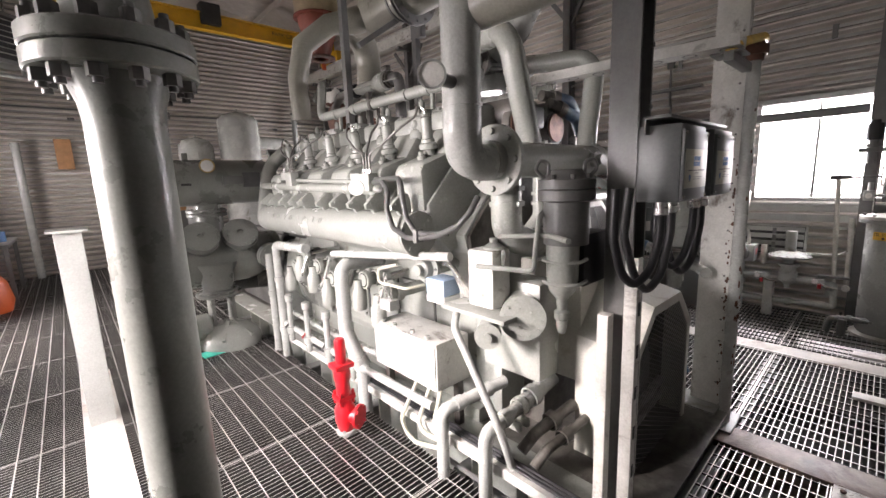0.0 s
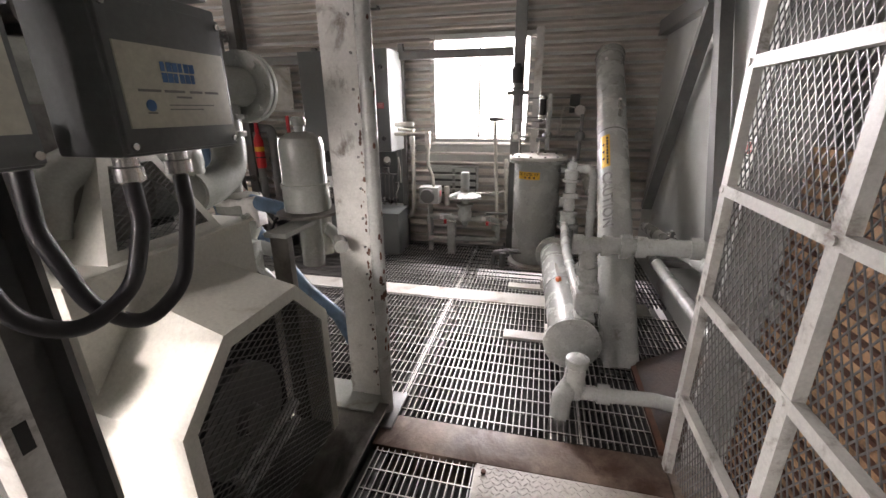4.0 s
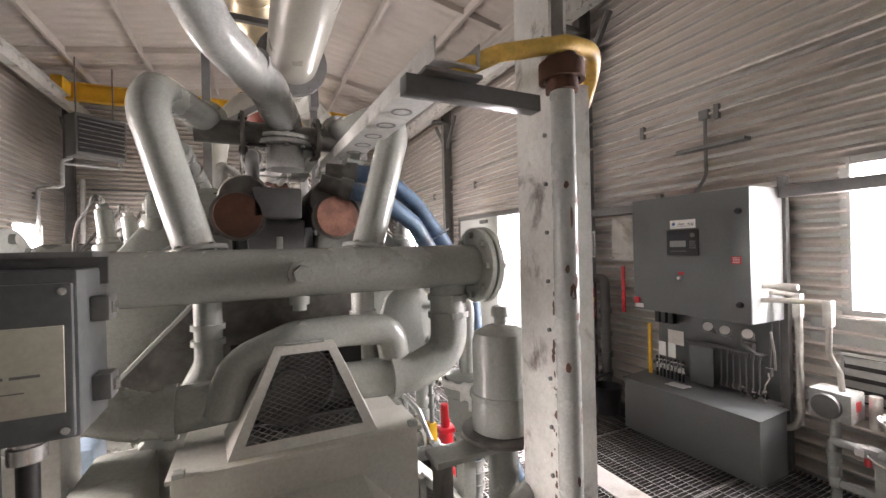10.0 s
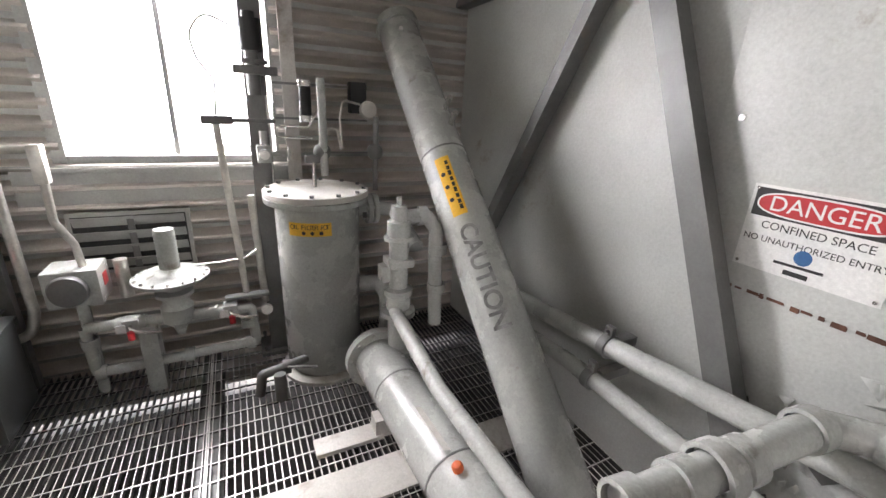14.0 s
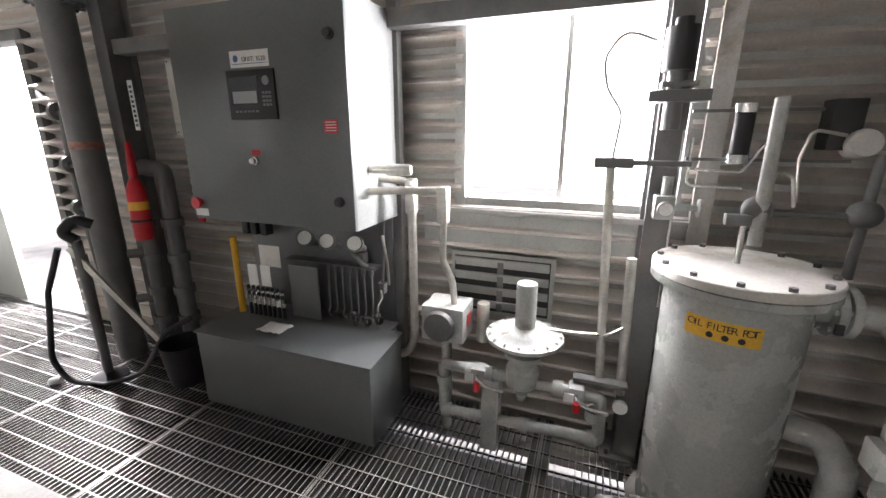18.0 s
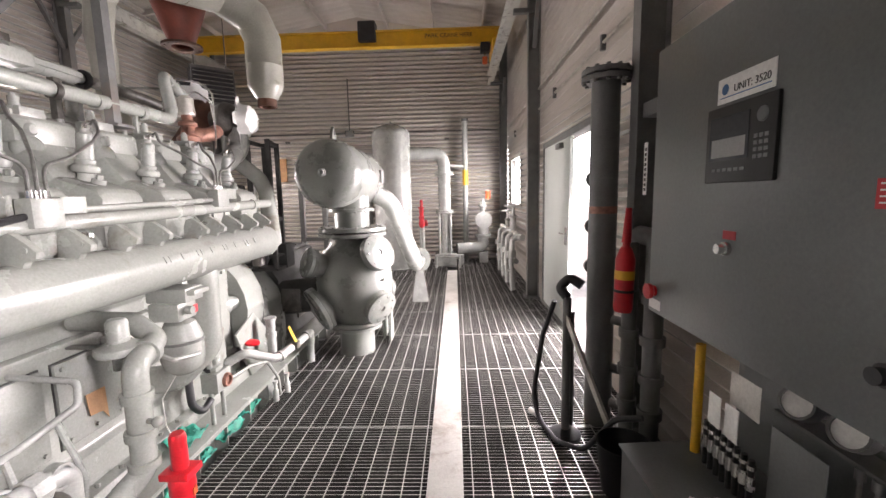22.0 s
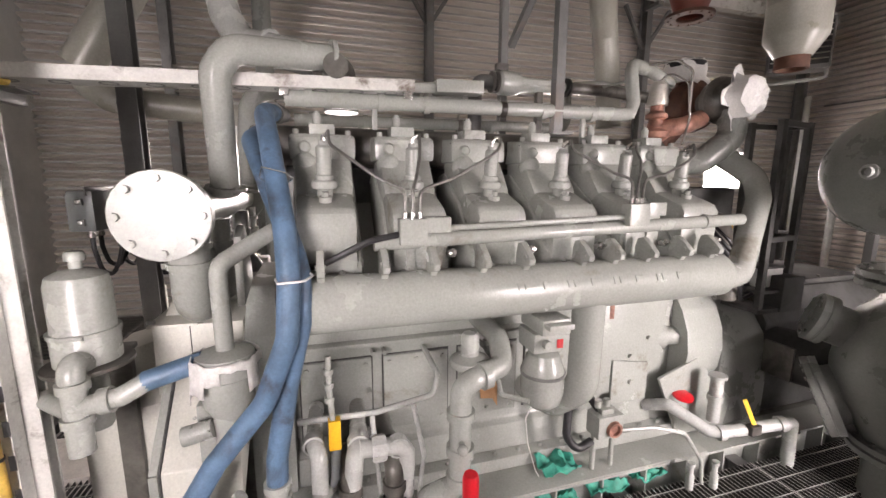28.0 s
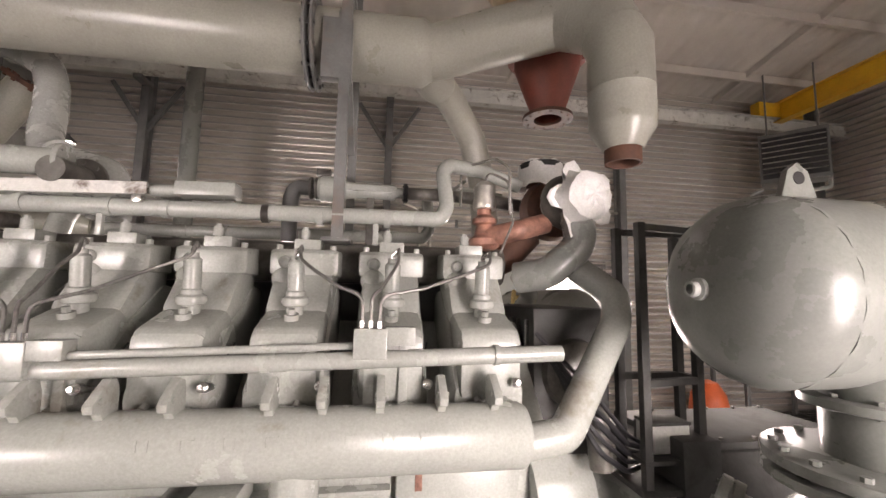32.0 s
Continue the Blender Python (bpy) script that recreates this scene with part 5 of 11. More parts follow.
def exhaust():
    d = thing("exhaust_duct", (2.75, 2.5, 2.85), "grey painted round exhaust duct hung over the engine", "duct")
    part("long_run", mitre(B(), [(2.75, S_WALL + 0.02, 3.02), (2.75, 3.70, 3.03)], 0.168, 28), "duct", d)
    f = B()
    flange(f, (2.75, 3.13, 3.025), (0, 1, 0), 0.235, 0.016, 14, 0.010, 0.88)
    flange(f, (2.75, 3.165, 3.025), (0, 1, 0), 0.235, 0.016, 14, 0.010, 0.88)
    part("joint_flange", f, "steel", d)
    part("band", collar(B(), (2.75, 3.30, 3.025), (0, 1, 0), 0.174, 0.02), "steel", d)
    part("bend", mitre(B(), [(2.75, 3.68, 3.03), (2.77, 3.78, 3.035), (2.98, 4.38, 3.15), (3.16, 4.51, 3.02), (3.22, 4.54, 2.86), (3.22, 4.54, 2.78)], 0.138, 26), "duct", d)
    part("run_end", lathe(B(), (2.75, 3.66, 3.03), (0.05, 1, 0.03), [(0.168, 0), (0.17, 0.02), (0.17, 0.05), (0.136, 0.10)], 28), "duct", d)
    for p, ax2 in (((2.875, 4.08, 3.09), (0.33, 0.93, 0.18)), ((3.07, 4.445, 3.085), (0.75, 0.55, -0.55)), ((3.19, 4.525, 2.94), (0.3, 0.15, -0.9))):
        part("seam", collar(B(), p, ax2, 0.1395, 0.008), "duct", d)
    e = B()
    lathe(e, (3.22, 4.54, 2.82), (0, 0, -1), [(0.138, 0), (0.14, 0.02), (0.14, 0.16), (0.142, 0.163), (0.14, 0.166), (0.14, 0.31), (0.137, 0.33), (0.082, 0.42), (0.078, 0.42)], 26)
    part("reducer", e, "duct", d)
    part("open_end", lathe(B(), (3.22, 4.54, 2.41), (0, 0, -1), [(0.074, 0), (0.076, 0.02), (0.076, 0.07), (0.066, 0.07), (0.066, 0.0)], 24), "rust", d, "rusty open pipe end")
    w = B()
    mitre(w, [(2.76, 3.68, 3.03), (2.42, 3.93, 2.94), (2.24, 4.10, 2.78), (2.20, 4.18, 2.50), (2.22, 4.20, 2.15)], 0.088, 22)
    part("branch", w, "duct", d)
    part("branch_joint", lathe(B(), (2.74, 3.69, 3.02), (-0.75, 0.55, -0.25), [(0.10, 0), (0.112, 0.13), (0.112, 0.20), (0.094, 0.26)], 22), "duct", d)
    d.location += Vector((0.02, 0, -0.055))
    st = thing("exhaust_stack", (2.62, 4.45, 2.75), "red-primed cone under a bright metal clad stack elbow", "exhaust stack")
    c = B()
    lathe(c, (2.62, 4.47, 2.76), (0, 0, 1), [(0.085, 0), (0.09, 0.01), (0.19, 0.30), (0.195, 0.36), (0.10, 0.36)], 26)
    part("cone", c, "redprimer", st, "dark red primed steel cone")
    r = B()
    lathe(r, (2.62, 4.47, 2.745), (0, 0, 1), [(0.08, 0), (0.145, 0), (0.145, 0.018), (0.08, 0.018), (0.08, 0)], 28)
    bolts(r, (2.62, 4.47, 2.745), (0, 0, -1), 0.122, 12, 0.008, 0.008)
    part("flange", r, "rust", st)
    f2 = B()
    flange(f2, (2.62, 4.47, 3.12), (0, 0, 1), 0.235, 0.02, 12, 0.010, 0.9)
    part("upper_flange", f2, "redprimer", st)
    part("clad_elbow", mitre(B(), [(2.62, 4.47, 3.14), (2.62, 4.47, 3.42), (2.60, 4.38, 3.62), (2.58, 4.18, 3.78), (2.54, 3.90, 3.84), (2.45, 2.9, 3.84), (2.45, 2.7, 3.95), (2.45, 2.65, 4.4), (2.45, 2.65, 5.6)], 0.22, 26), "clad", st, "bright golden sheet metal cladding with lapped joints")
    for k, (p, ax) in enumerate((((2.62, 4.47, 3.26), (0, 0, 1)), ((2.59, 4.28, 3.70), (0.05, 0.75, -0.65)), ((2.53, 3.75, 3.84), (0.1, 1, 0)), ((2.48, 3.2, 3.84), (0.1, 1, 0)), ((2.45, 2.65, 4.6), (0, 0, 1)))):
        part("lap_joint", collar(B(), p, ax, 0.224, 0.03), "clad", st)
    v = thing("vent_pipe", (3.10, 4.75, 3.3), "thin grey vent pipe rising to the roof", "pipe")
    part("pipe", tube(B(), [(3.04, 4.70, 3.02), (3.05, 4.74, 3.38), (3.05, 4.74, 3.48), (2.90, 4.65, 3.41), (2.76, 4.58, 3.34)], 0.028, 0.04, 12), "pipe_dark", v)


exhaust()


def overhead():
    """Struts, trays and pipes over the engine."""
    h1 = thing("hanger_strut", (2.93, 3.33, 1.95), "grey square steel strut from engine to roof", "strut")
    part("tube", bar(B(), (2.93, 3.33, 1.95), (2.93, 3.33, 5.2), 0.05, 0.05), "steel", h1)
    part("foot", box(B(), 2.86, 3.27, 1.935, 3.0, 3.39, 1.95, 0.002), "steel", h1)
    part("clamp_plate", box(B(), 2.90, 3.22, 2.70, 2.955, 3.36, 3.0, 0.004), "steel", h1)
    part("brace", bar(B(), (2.93, 3.33, 2.95), (2.35, 3.33, 2.55), 0.04, 0.04), "steel", h1)
    for x in (2.23,):
        h2 = thing("hanger_strut", (x, 3.33, 1.95), "grey square steel strut from engine to roof", "strut")
        part("tube", bar(B(), (x, 3.33, 1.93), (x, 3.33, 5.2), 0.05, 0.05), "steel", h2)
        part("tie", bar(B(), (x, 3.33, 3.30), (2.93, 3.33, 3.30), 0.04, 0.04), "steel", h2)
    # top water pipe with hangers
    for s in (1, -1):
        p = thing("top_pipe", (sx(s, 0.36), 3, 2.0), "grey water pipe along the top of the bank with clamps", "pipe")
        b = B()
        tube(b, [(sx(s, 0.34), 1.98, 2.05), (sx(s, 0.34), 3.80, 2.065), (sx(s, 0.335), 3.83, 2.13), (sx(s, 0.32), 3.81, 2.30), (sx(s, 0.30), 3.84, 2.345), (sx(s, 0.22), 4.02, 2.35), (sx(s, 0.16), 4.25, 2.30)], 0.036, 0.05, 14)
        part("pipe", b, "engine", p)
        for y in (2.08, 2.40, 2.62, 3.02, 3.25, 3.55):
            part("coupling", collar(B(), (sx(s, 0.34), y, 2.053), (0, 1, 0), 0.041, 0.03), "engine_dirty_shaded" if y == 3.02 else "engine", p)
        for y in (2.37, 3.50):
            part("support", box(B(), sx(s, 0.34) - 0.012, y - 0.012, 1.93, sx(s, 0.34) + 0.012, y + 0.012, 2.04, 0.003), "engine", p)
    ac = thing("actuator_assembly", (2.60, 3.3, 2.0), "grey valve actuator and regulator train over the engine valley", "valve train")
    ay, az = 2.50, 2.285
    part("inlet_elbow", tube(B(), [(ay, 3.14, az), (ay, 3.05, az), (ay, 3.03, 2.22), (ay, 3.03, 1.98)], 0.042, 0.05, 16), "pipe_dark", ac)
    for y in (3.13, 3.16):
        part("flange", flange(B(), (ay, y, az), (0, 1, 0), 0.062, 0.014, 8, 0.006), "engine_dirty_shaded", ac)
    part("valve_body", lathe(B(), (ay, 3.17, az), (0, 1, 0), [(0, 0), (0.055, 0), (0.072, 0.02), (0.072, 0.10), (0.066, 0.13), (0.05, 0.16), (0.042, 0.22), (0, 0.22)], 22), "engine", ac)
    part("yoke", bar(B(), (ay + 0.045, 3.30, az + 0.005), (ay + 0.04, 3.60, az + 0.005), 0.03, 0.022, side=(0, 0, 1)), "engine", ac)
    part("actuator", lathe(B(), (ay, 3.38, az), (0, 1, 0), [(0, 0), (0.045, 0), (0.045, 0.21), (0.03, 0.23), (0.03, 0.26), (0, 0.26)], 18), "engine", ac)
    part("end_flange", flange(B(), (ay, 3.645, az), (0, 1, 0), 0.058, 0.02, 6, 0.006), "black", ac)
    part("outlet_pipe", tube(B(), [(ay, 3.65, az), (ay, 3.95, az), (ay + 0.06, 4.10, 2.26), (ay + 0.12, 4.30, 2.22)], 0.036, 0.06, 16), "engine_dirty_shaded", ac)
    part("top_lug", box(B(), ay - 0.02, 3.16, az + 0.07, ay + 0.02, 3.24, az + 0.11, 0.006), "engine_dirty_shaded", ac)
    part("support_stand", box(B(), ay - 0.02, 3.44, 1.76, ay + 0.02, 3.48, az - 0.04, 0.003), "engine_dirty_shaded", ac)
    a = B()
    box(a, 2.66, 2.30, 2.10, 2.80, 2.62, 2.17, 0.01)
    rod(a, (2.73, 2.2, 2.135), (2.73, 2.3, 2.135), 0.04)
    box(a, 2.70, 2.66, 2.085, 2.80, 2.85, 2.15, 0.006)
    part("regulator", a, "engine", ac)
    a = B()
    tube(a, [(2.45, 3.0, 2.26), (2.45, 3.9, 2.30), (2.80, 3.95, 2.30)], 0.008, 0.05, 8)
    part("link_pipe", a, "engine", ac)
    for s in (1,):
        tr = thing("cable_tray", (2.98, 1.7, 2.1), "white perforated steel cable tray over the engine", "cable tray")
        x0, x1 = 2.85, 2.965
        y0, y1 = 0.95, 2.555
        b = prism(B(), [(x0, 2.079), (x1, 2.079), (x1, 2.131), (x1 - 0.004, 2.131), (x1 - 0.004, 2.083), (x0 + 0.004, 2.083), (x0 + 0.004, 2.131), (x0, 2.131)], 'y', y0, y1)
        part("channel", b, "white_steel", tr)
        y = y0 + 0.06
        while y < y1 - 0.1:
            part("knockout", lathe(B(), (2.91, y, 2.0775), (0, 0, 1), [(0.026, 0), (0.034, 0), (0.034, 0.001), (0.026, 0.001)], 14), "pipe_dark", tr)
            y += 0.16
        for y in (1.98, 2.52):
            part("hanger_clip", box(B(), x1 - 0.03, y - 0.02, 2.045, x1 + 0.004, y + 0.02, 2.08, 0.004), "chrome", tr)
        part("end_coupling", rod(B(), (2.92, 2.555, 2.105), (2.92, 2.66, 2.108), 0.026, seg=14), "engine", tr)
        part("end_box", box(B(), 2.87, 2.66, 2.08, 2.97, 2.90, 2.14, 0.006), "engine", tr)
        tr.matrix_basis = pose(2.98, 1.7, 2.1, 1.7, 0, 0)
    # big cooling-water pipe falling from the roof to the header's middle and the slanted support pipe
    bp = thing("coolant_pipe", (CX, 1.5, 2.2), "thick grey coolant pipe coming down to the engine top", "pipe")
    b = B()
    tube(b, [(CX + 0.02, 2.235, 2.14), (CX + 0.02, 2.22, 2.24), (2.52, 1.98, 2.31), (2.34, 1.75, 2.39), (2.25, 1.665, 2.54), (2.19, 1.63, 2.68), (2.10, 1.56, 2.88), (2.02, 1.46, 3.05), (1.95, 1.18, 3.20), (1.945, 0.5, 3.21), (1.945, -0.88, 3.21)], 0.080, 0.14, 22, n=7)
    part("pipe", b, "pipe", bp)
    part("weld", collar(B(), (2.46, 1.90, 2.355), (-0.6, -0.75, 0.25), 0.083, 0.012), "pipe", bp)
    for z in (2.125, 2.15):
        part("flange", flange(B(), (CX + 0.02, 2.235, z), (0, 0, 1), 0.135, 0.02, 8, 0.012), "pipe", bp)
    part("lower_neck", rod(B(), (CX + 0.02, 2.235, 2.02), (CX + 0.02, 2.235, 2.13), 0.088, seg=20), "pipe", bp)
    t2 = B()
    tube(t2, [(CX - 0.35, 2.20, 2.17), (CX + 0.35, 2.20, 2.17)], 0.055, 0, 16)
    for x in (CX - 0.16, CX + 0.16):
        flange(t2, (x - 0.01, 2.20, 2.17), (1, 0, 0), 0.10, 0.02, 8, 0.010)
    part("cross_tee", t2, "engine_dirty_shaded", bp)
    bp.location += Vector((0.04, 0, 0.02))
    s2 = thing("sloping_pipe", (1.85, 0.9, 2.4), "thick grey sloping pipe with a rusty flanged top end", "pipe")
    part("pipe", rod(B(), (1.85, 0.78, 2.345), (1.85, 1.205, 3.025), 0.105, seg=26), "duct", s2)
    part("end_flange", flange(B(), (1.85, 1.20, 3.015), (0, 0.53, 0.85), 0.15, 0.03, 8, 0.012), "rust", s2, "rusty bolted flange")
    part("weld", collar(B(), (1.85, 0.80, 2.378), (0, 0.53, 0.85), 0.108, 0.012), "duct", s2)
    part("lower_run", tube(B(), [(1.85, 0.86, 2.40), (1.85, 0.78, 2.27), (1.84, 0.92, 2.17), (1.72, 1.60, 2.12)], 0.08, 0.08, 20), "duct", s2)


overhead()

# ---- front frame: posts, boxes, trays ----
def posts():
    p = thing("frame_post", (3.23, 1.065, 0), "pale grey steel frame post with chipped paint beside the engine front", "post", "frame posts")
    part("shaft", hbeam(B(), (3.23, 1.065, 0.012), (3.23, 1.065, 4.1), 0.15, 0.06, 0.009, side=(0, 1, 0)), "white_steel", p)
    part("base_plate", box(B(), 3.10, 0.90, 0.0, 3.36, 1.18, 0.014, 0.003), "steel", p)
    z = 0.25
    while z < 2.2:
        part("rivet", rod(B(), (3.2005, 1.012, z), (3.194, 1.012, z), 0.006, seg=6), "pipe_dark", p)
        z += 0.13
    part("fitting", collar(rod(B(), (3.215, 0.962, 2.04), (3.215, 0.962, 2.13), 0.041, seg=16), (3.215, 0.962, 2.09), (0, 0, 1), 0.058, 0.045), "rust", p, "rust-brown pipe fitting")
    part("conduit", rod(B(), (3.215, 0.962, 0.02), (3.215, 0.962, 2.06), 0.031, seg=20), "pipe", p)
    w = thing("frame_post", (1.995, 1.07, 0), "dark grey steel frame post carrying junction boxes", "post", "frame posts")
    part("shaft", hbeam(B(), (1.995, 1.068, 0.012), (1.995, 1.068, 4.1), 0.10, 0.105, 0.010, side=(0, 1, 0)), "pipe_dark", w)
    b = B()
    box(b, 1.915, 0.985, 0.014, 1.955, 0.989, 1.21, 0.001)
    box(b, 1.915, 0.985, 0.014, 1.919, 1.03, 1.21, 0.001)
    part("slotted_channel", b, "white_steel", w)
    z = 0.2
    while z < 1.15:
        part("slot", box(B(), 1.928, 0.9835, z, 1.945, 0.9855, z + 0.05), "ink", w)
        z += 0.16
    part("white_angle", box(B(), 1.86, 1.06, 0.10, 1.905, 1.10, 1.0, 0.002), "white_steel", w)
    part("base_plate", box(B(), 1.88, 0.95, 0.0, 2.10, 1.16, 0.014, 0.003), "steel", w)
    for z in (1.72, 1.92, 2.12, 2.32):
        part("bolt", rod(B(), (2.025, 1.018, z), (2.025, 1.008, z), 0.009, seg=8), "pipe_dark", w)
    tb = thing("frame_beam", (2.55, 1.05, 4.1), "grey steel head beam across the frame posts", "beam")
    part("beam", hbeam(B(), (1.9, 1.05, 4.17), (3.25, 1.05, 4.17), 0.13, 0.13, 0.01, side=(0, 1, 0)), "steel", tb)


posts()


def junction_boxes():
    br = thing("box_bracket", (2.0, 0.88, 1.58), "dark steel angle bracket on the frame post", "bracket")
    b = B()
    box(b, 1.70, 0.855, 1.595, 2.255, 0.925, 1.603, 0.001)
    box(b, 1.70, 0.920, 1.555, 2.255, 0.928, 1.603, 0.001)
    part("angle", b, "pipe_dark", br)
    for n, (x0, x1) in enumerate(((2.03, 2.245), (1.725, 1.94))):
        t = thing("control_module", (x0, 0.80, 1.375), "grey sheet metal ignition control module with label, screwed under the bracket", "control box", "control modules")
        b = box(B(), x0, 0.80, 1.375, x1, 0.915, 1.592, 0.006)
        part("body", b, "cabinet", t)
        c = part("cover", box(B(), x0 + 0.004, 0.792, 1.380, x1 - 0.004, 0.801, 1.575, 0.003), "cabinet", t)
        sc = B()
        for dx in (0.012, x1 - x0 - 0.012):
            for z in (1.39, 1.565):
                rod(sc, (x0 + dx, 0.792, z), (x0 + dx, 0.788, z), 0.005, seg=8)
        loose("screw", sc, "chrome", c)
        cxm = (x0 + x1) / 2
        lab = part("label_plate", box(B(), x0 + 0.014, 0.7895, 1.413, x1 - 0.012, 0.7925, 1.522, 0.0005), "label_cream", t, "yellowed maker's label with blue mark and grey lines")
        lx, lw, lz = x0 + 0.014, x1 - x0 - 0.026, 1.522
        for row in (0, 1):
            for j in range(6):
                u = lx + lw * (0.335 + 0.054 * j)
                z = lz - 0.0325 - 0.0148 * row
                part("blue_mark", box(B(), u, 0.7887, z, u + lw * (0.046 if (j + row) % 3 else 0.036), 0.7897, z + 0.0128), "label_blue", lab)
        for z, u0, u1, hh in ((0.061, 0.11, 0.30, 0.0035), (0.061, 0.33, 0.52, 0.0035), (0.061, 0.57, 0.70, 0.0035), (0.061, 0.73, 0.88, 0.0035), (0.0685, 0.43, 0.58, 0.0028), (0.079, 0.35, 0.80, 0.0016), (0.085, 0.35, 0.68, 0.0016), (0.090, 0.15, 0.23, 0.0022)):
            part("text_bar", box(B(), lx + lw * u0, 0.7888, lz - z, lx + lw * u1, 0.7897, lz - z + hh), "print_grey", lab)
        part("round_mark", rod(B(), (lx + lw * 0.19, 0.7897, lz - 0.079), (lx + lw * 0.19, 0.7886, lz - 0.079), 0.008, seg=16), "label_blue", lab)
        k = B()
        for dx in (0.05, 0.14):
            lathe(k, (x0 + dx, 0.86, 1.376), (0, 0, -1), [(0.017, 0), (0.017, 0.018), (0.021, 0.02), (0.021, 0.04), (0.012, 0.045), (0.012, 0.05)], 12)
        loose("cable_gland", k, "chrome", t)
        for j, dx in enumerate((0.05, 0.14)):
            h_ = B()
            x = x0 + dx
            tube(h_, [(x, 0.86, 1.335), (x, 0.86, 1.27), (x - 0.03, 0.87, 1.17 - 0.03 * j), (x - 0.11, 0.885, 1.13 - 0.04 * j), (x - 0.17, 0.90, 1.18 - 0.02 * j), (x - 0.19, 0.915 + 0.01 * j, 1.28), (x - 0.185, 0.915, 1.42)], 0.0125, 0.09, 12)
            part("conduit", h_, "black", t, "black flexible conduit looping down")
        for z in (1.425, 1.535):
            lt = part("latch", box(B(), x1, 0.84, z - 0.018, x1 + 0.022, 0.875, z + 0.018, 0.003), "pipe_dark", t)
            part("clip", box(B(), x1 + 0.022, 0.848, z - 0.008, x1 + 0.026, 0.868, z + 0.008, 0.001), "chrome", lt)
        t.location += Vector((0.033, 0.025, 0.038))
    br.location += Vector((0.033, -0.01, 0.05))


junction_boxes()


def trays():
    t = thing("cable_ladder", (3.28, 1.05, 0), "white perforated steel cable tray standing beside the post", "cable tray")
    x0, x1, y0, y1 = 3.265, 3.325, 0.980, 1.093
    b = prism(B(), [(x0, y0), (x1, y0), (x1, y0 + 0.004), (x0 + 0.004, y0 + 0.004), (x0 + 0.004, y1 - 0.004), (x1, y1 - 0.004), (x1, y1), (x0, y1)], 'z', 0.02, 2.08)
    part("channel", b, "white_steel", t)
    z = 0.1
    while z < 2.04:
        s = B()
        lathe(s, (x0 + 0.0045, (y0 + y1) / 2 + 0.028, z), (1, 0, 0), [(0, 0), (0.012, 0), (0.012, 0.0006), (0, 0.0006)], 10)
        part("knockout", s, "ink", t)
        part("slot", box(B(), x1 - 0.0015, y1 - 0.02, z, x1 + 0.001, y1 - 0.0005, z + 0.055, 0.0005), "ink", t)
        z += 0.125
    y = thing("yellow_cable", (3.27, 1.04, 0.2), "worn yellow rubber cable looping over the post and down its tray", "cable")
    pts = [(2.80, 1.0, 2.0), (2.92, 0.96, 2.055), (3.10, 0.93, 2.10), (3.20, 0.94, 2.105), (3.245, 0.99, 2.07), (3.215, 1.03, 1.92), (3.215, 1.035, 1.6), (3.21, 1.03, 1.2), (3.217, 1.035, 0.8), (3.213, 1.04, 0.4), (3.213, 1.04, 0.05)]
    part("cable", tube(B(), pts, 0.021, 0.08, 16), "yellow_cable", y)
    tp = B()
    for z in (1.86, 1.15, 0.72, 0.30):
        collar(tp, (3.214, 1.035, z), (0, 0, 1), 0.024, 0.012)
    loose("black_tie", tp, "black", y)
    y.location += Vector((0.105, 0, 0.05))
    a = thing("tray_arm", (2.85, 0.95, 1.95), "dark steel support arm from post to cable tray", "bracket")
    part("arm", box(B(), 2.665, 0.955, 1.915, 3.02, 0.995, 1.955, 0.002), "pipe_dark", a)
    part("plate", box(B(), 2.70, 0.93, 1.957, 2.84, 1.06, 1.966, 0.002), "steel", a)
    a.location += Vector((0.12, 0, 0.065))


trays()


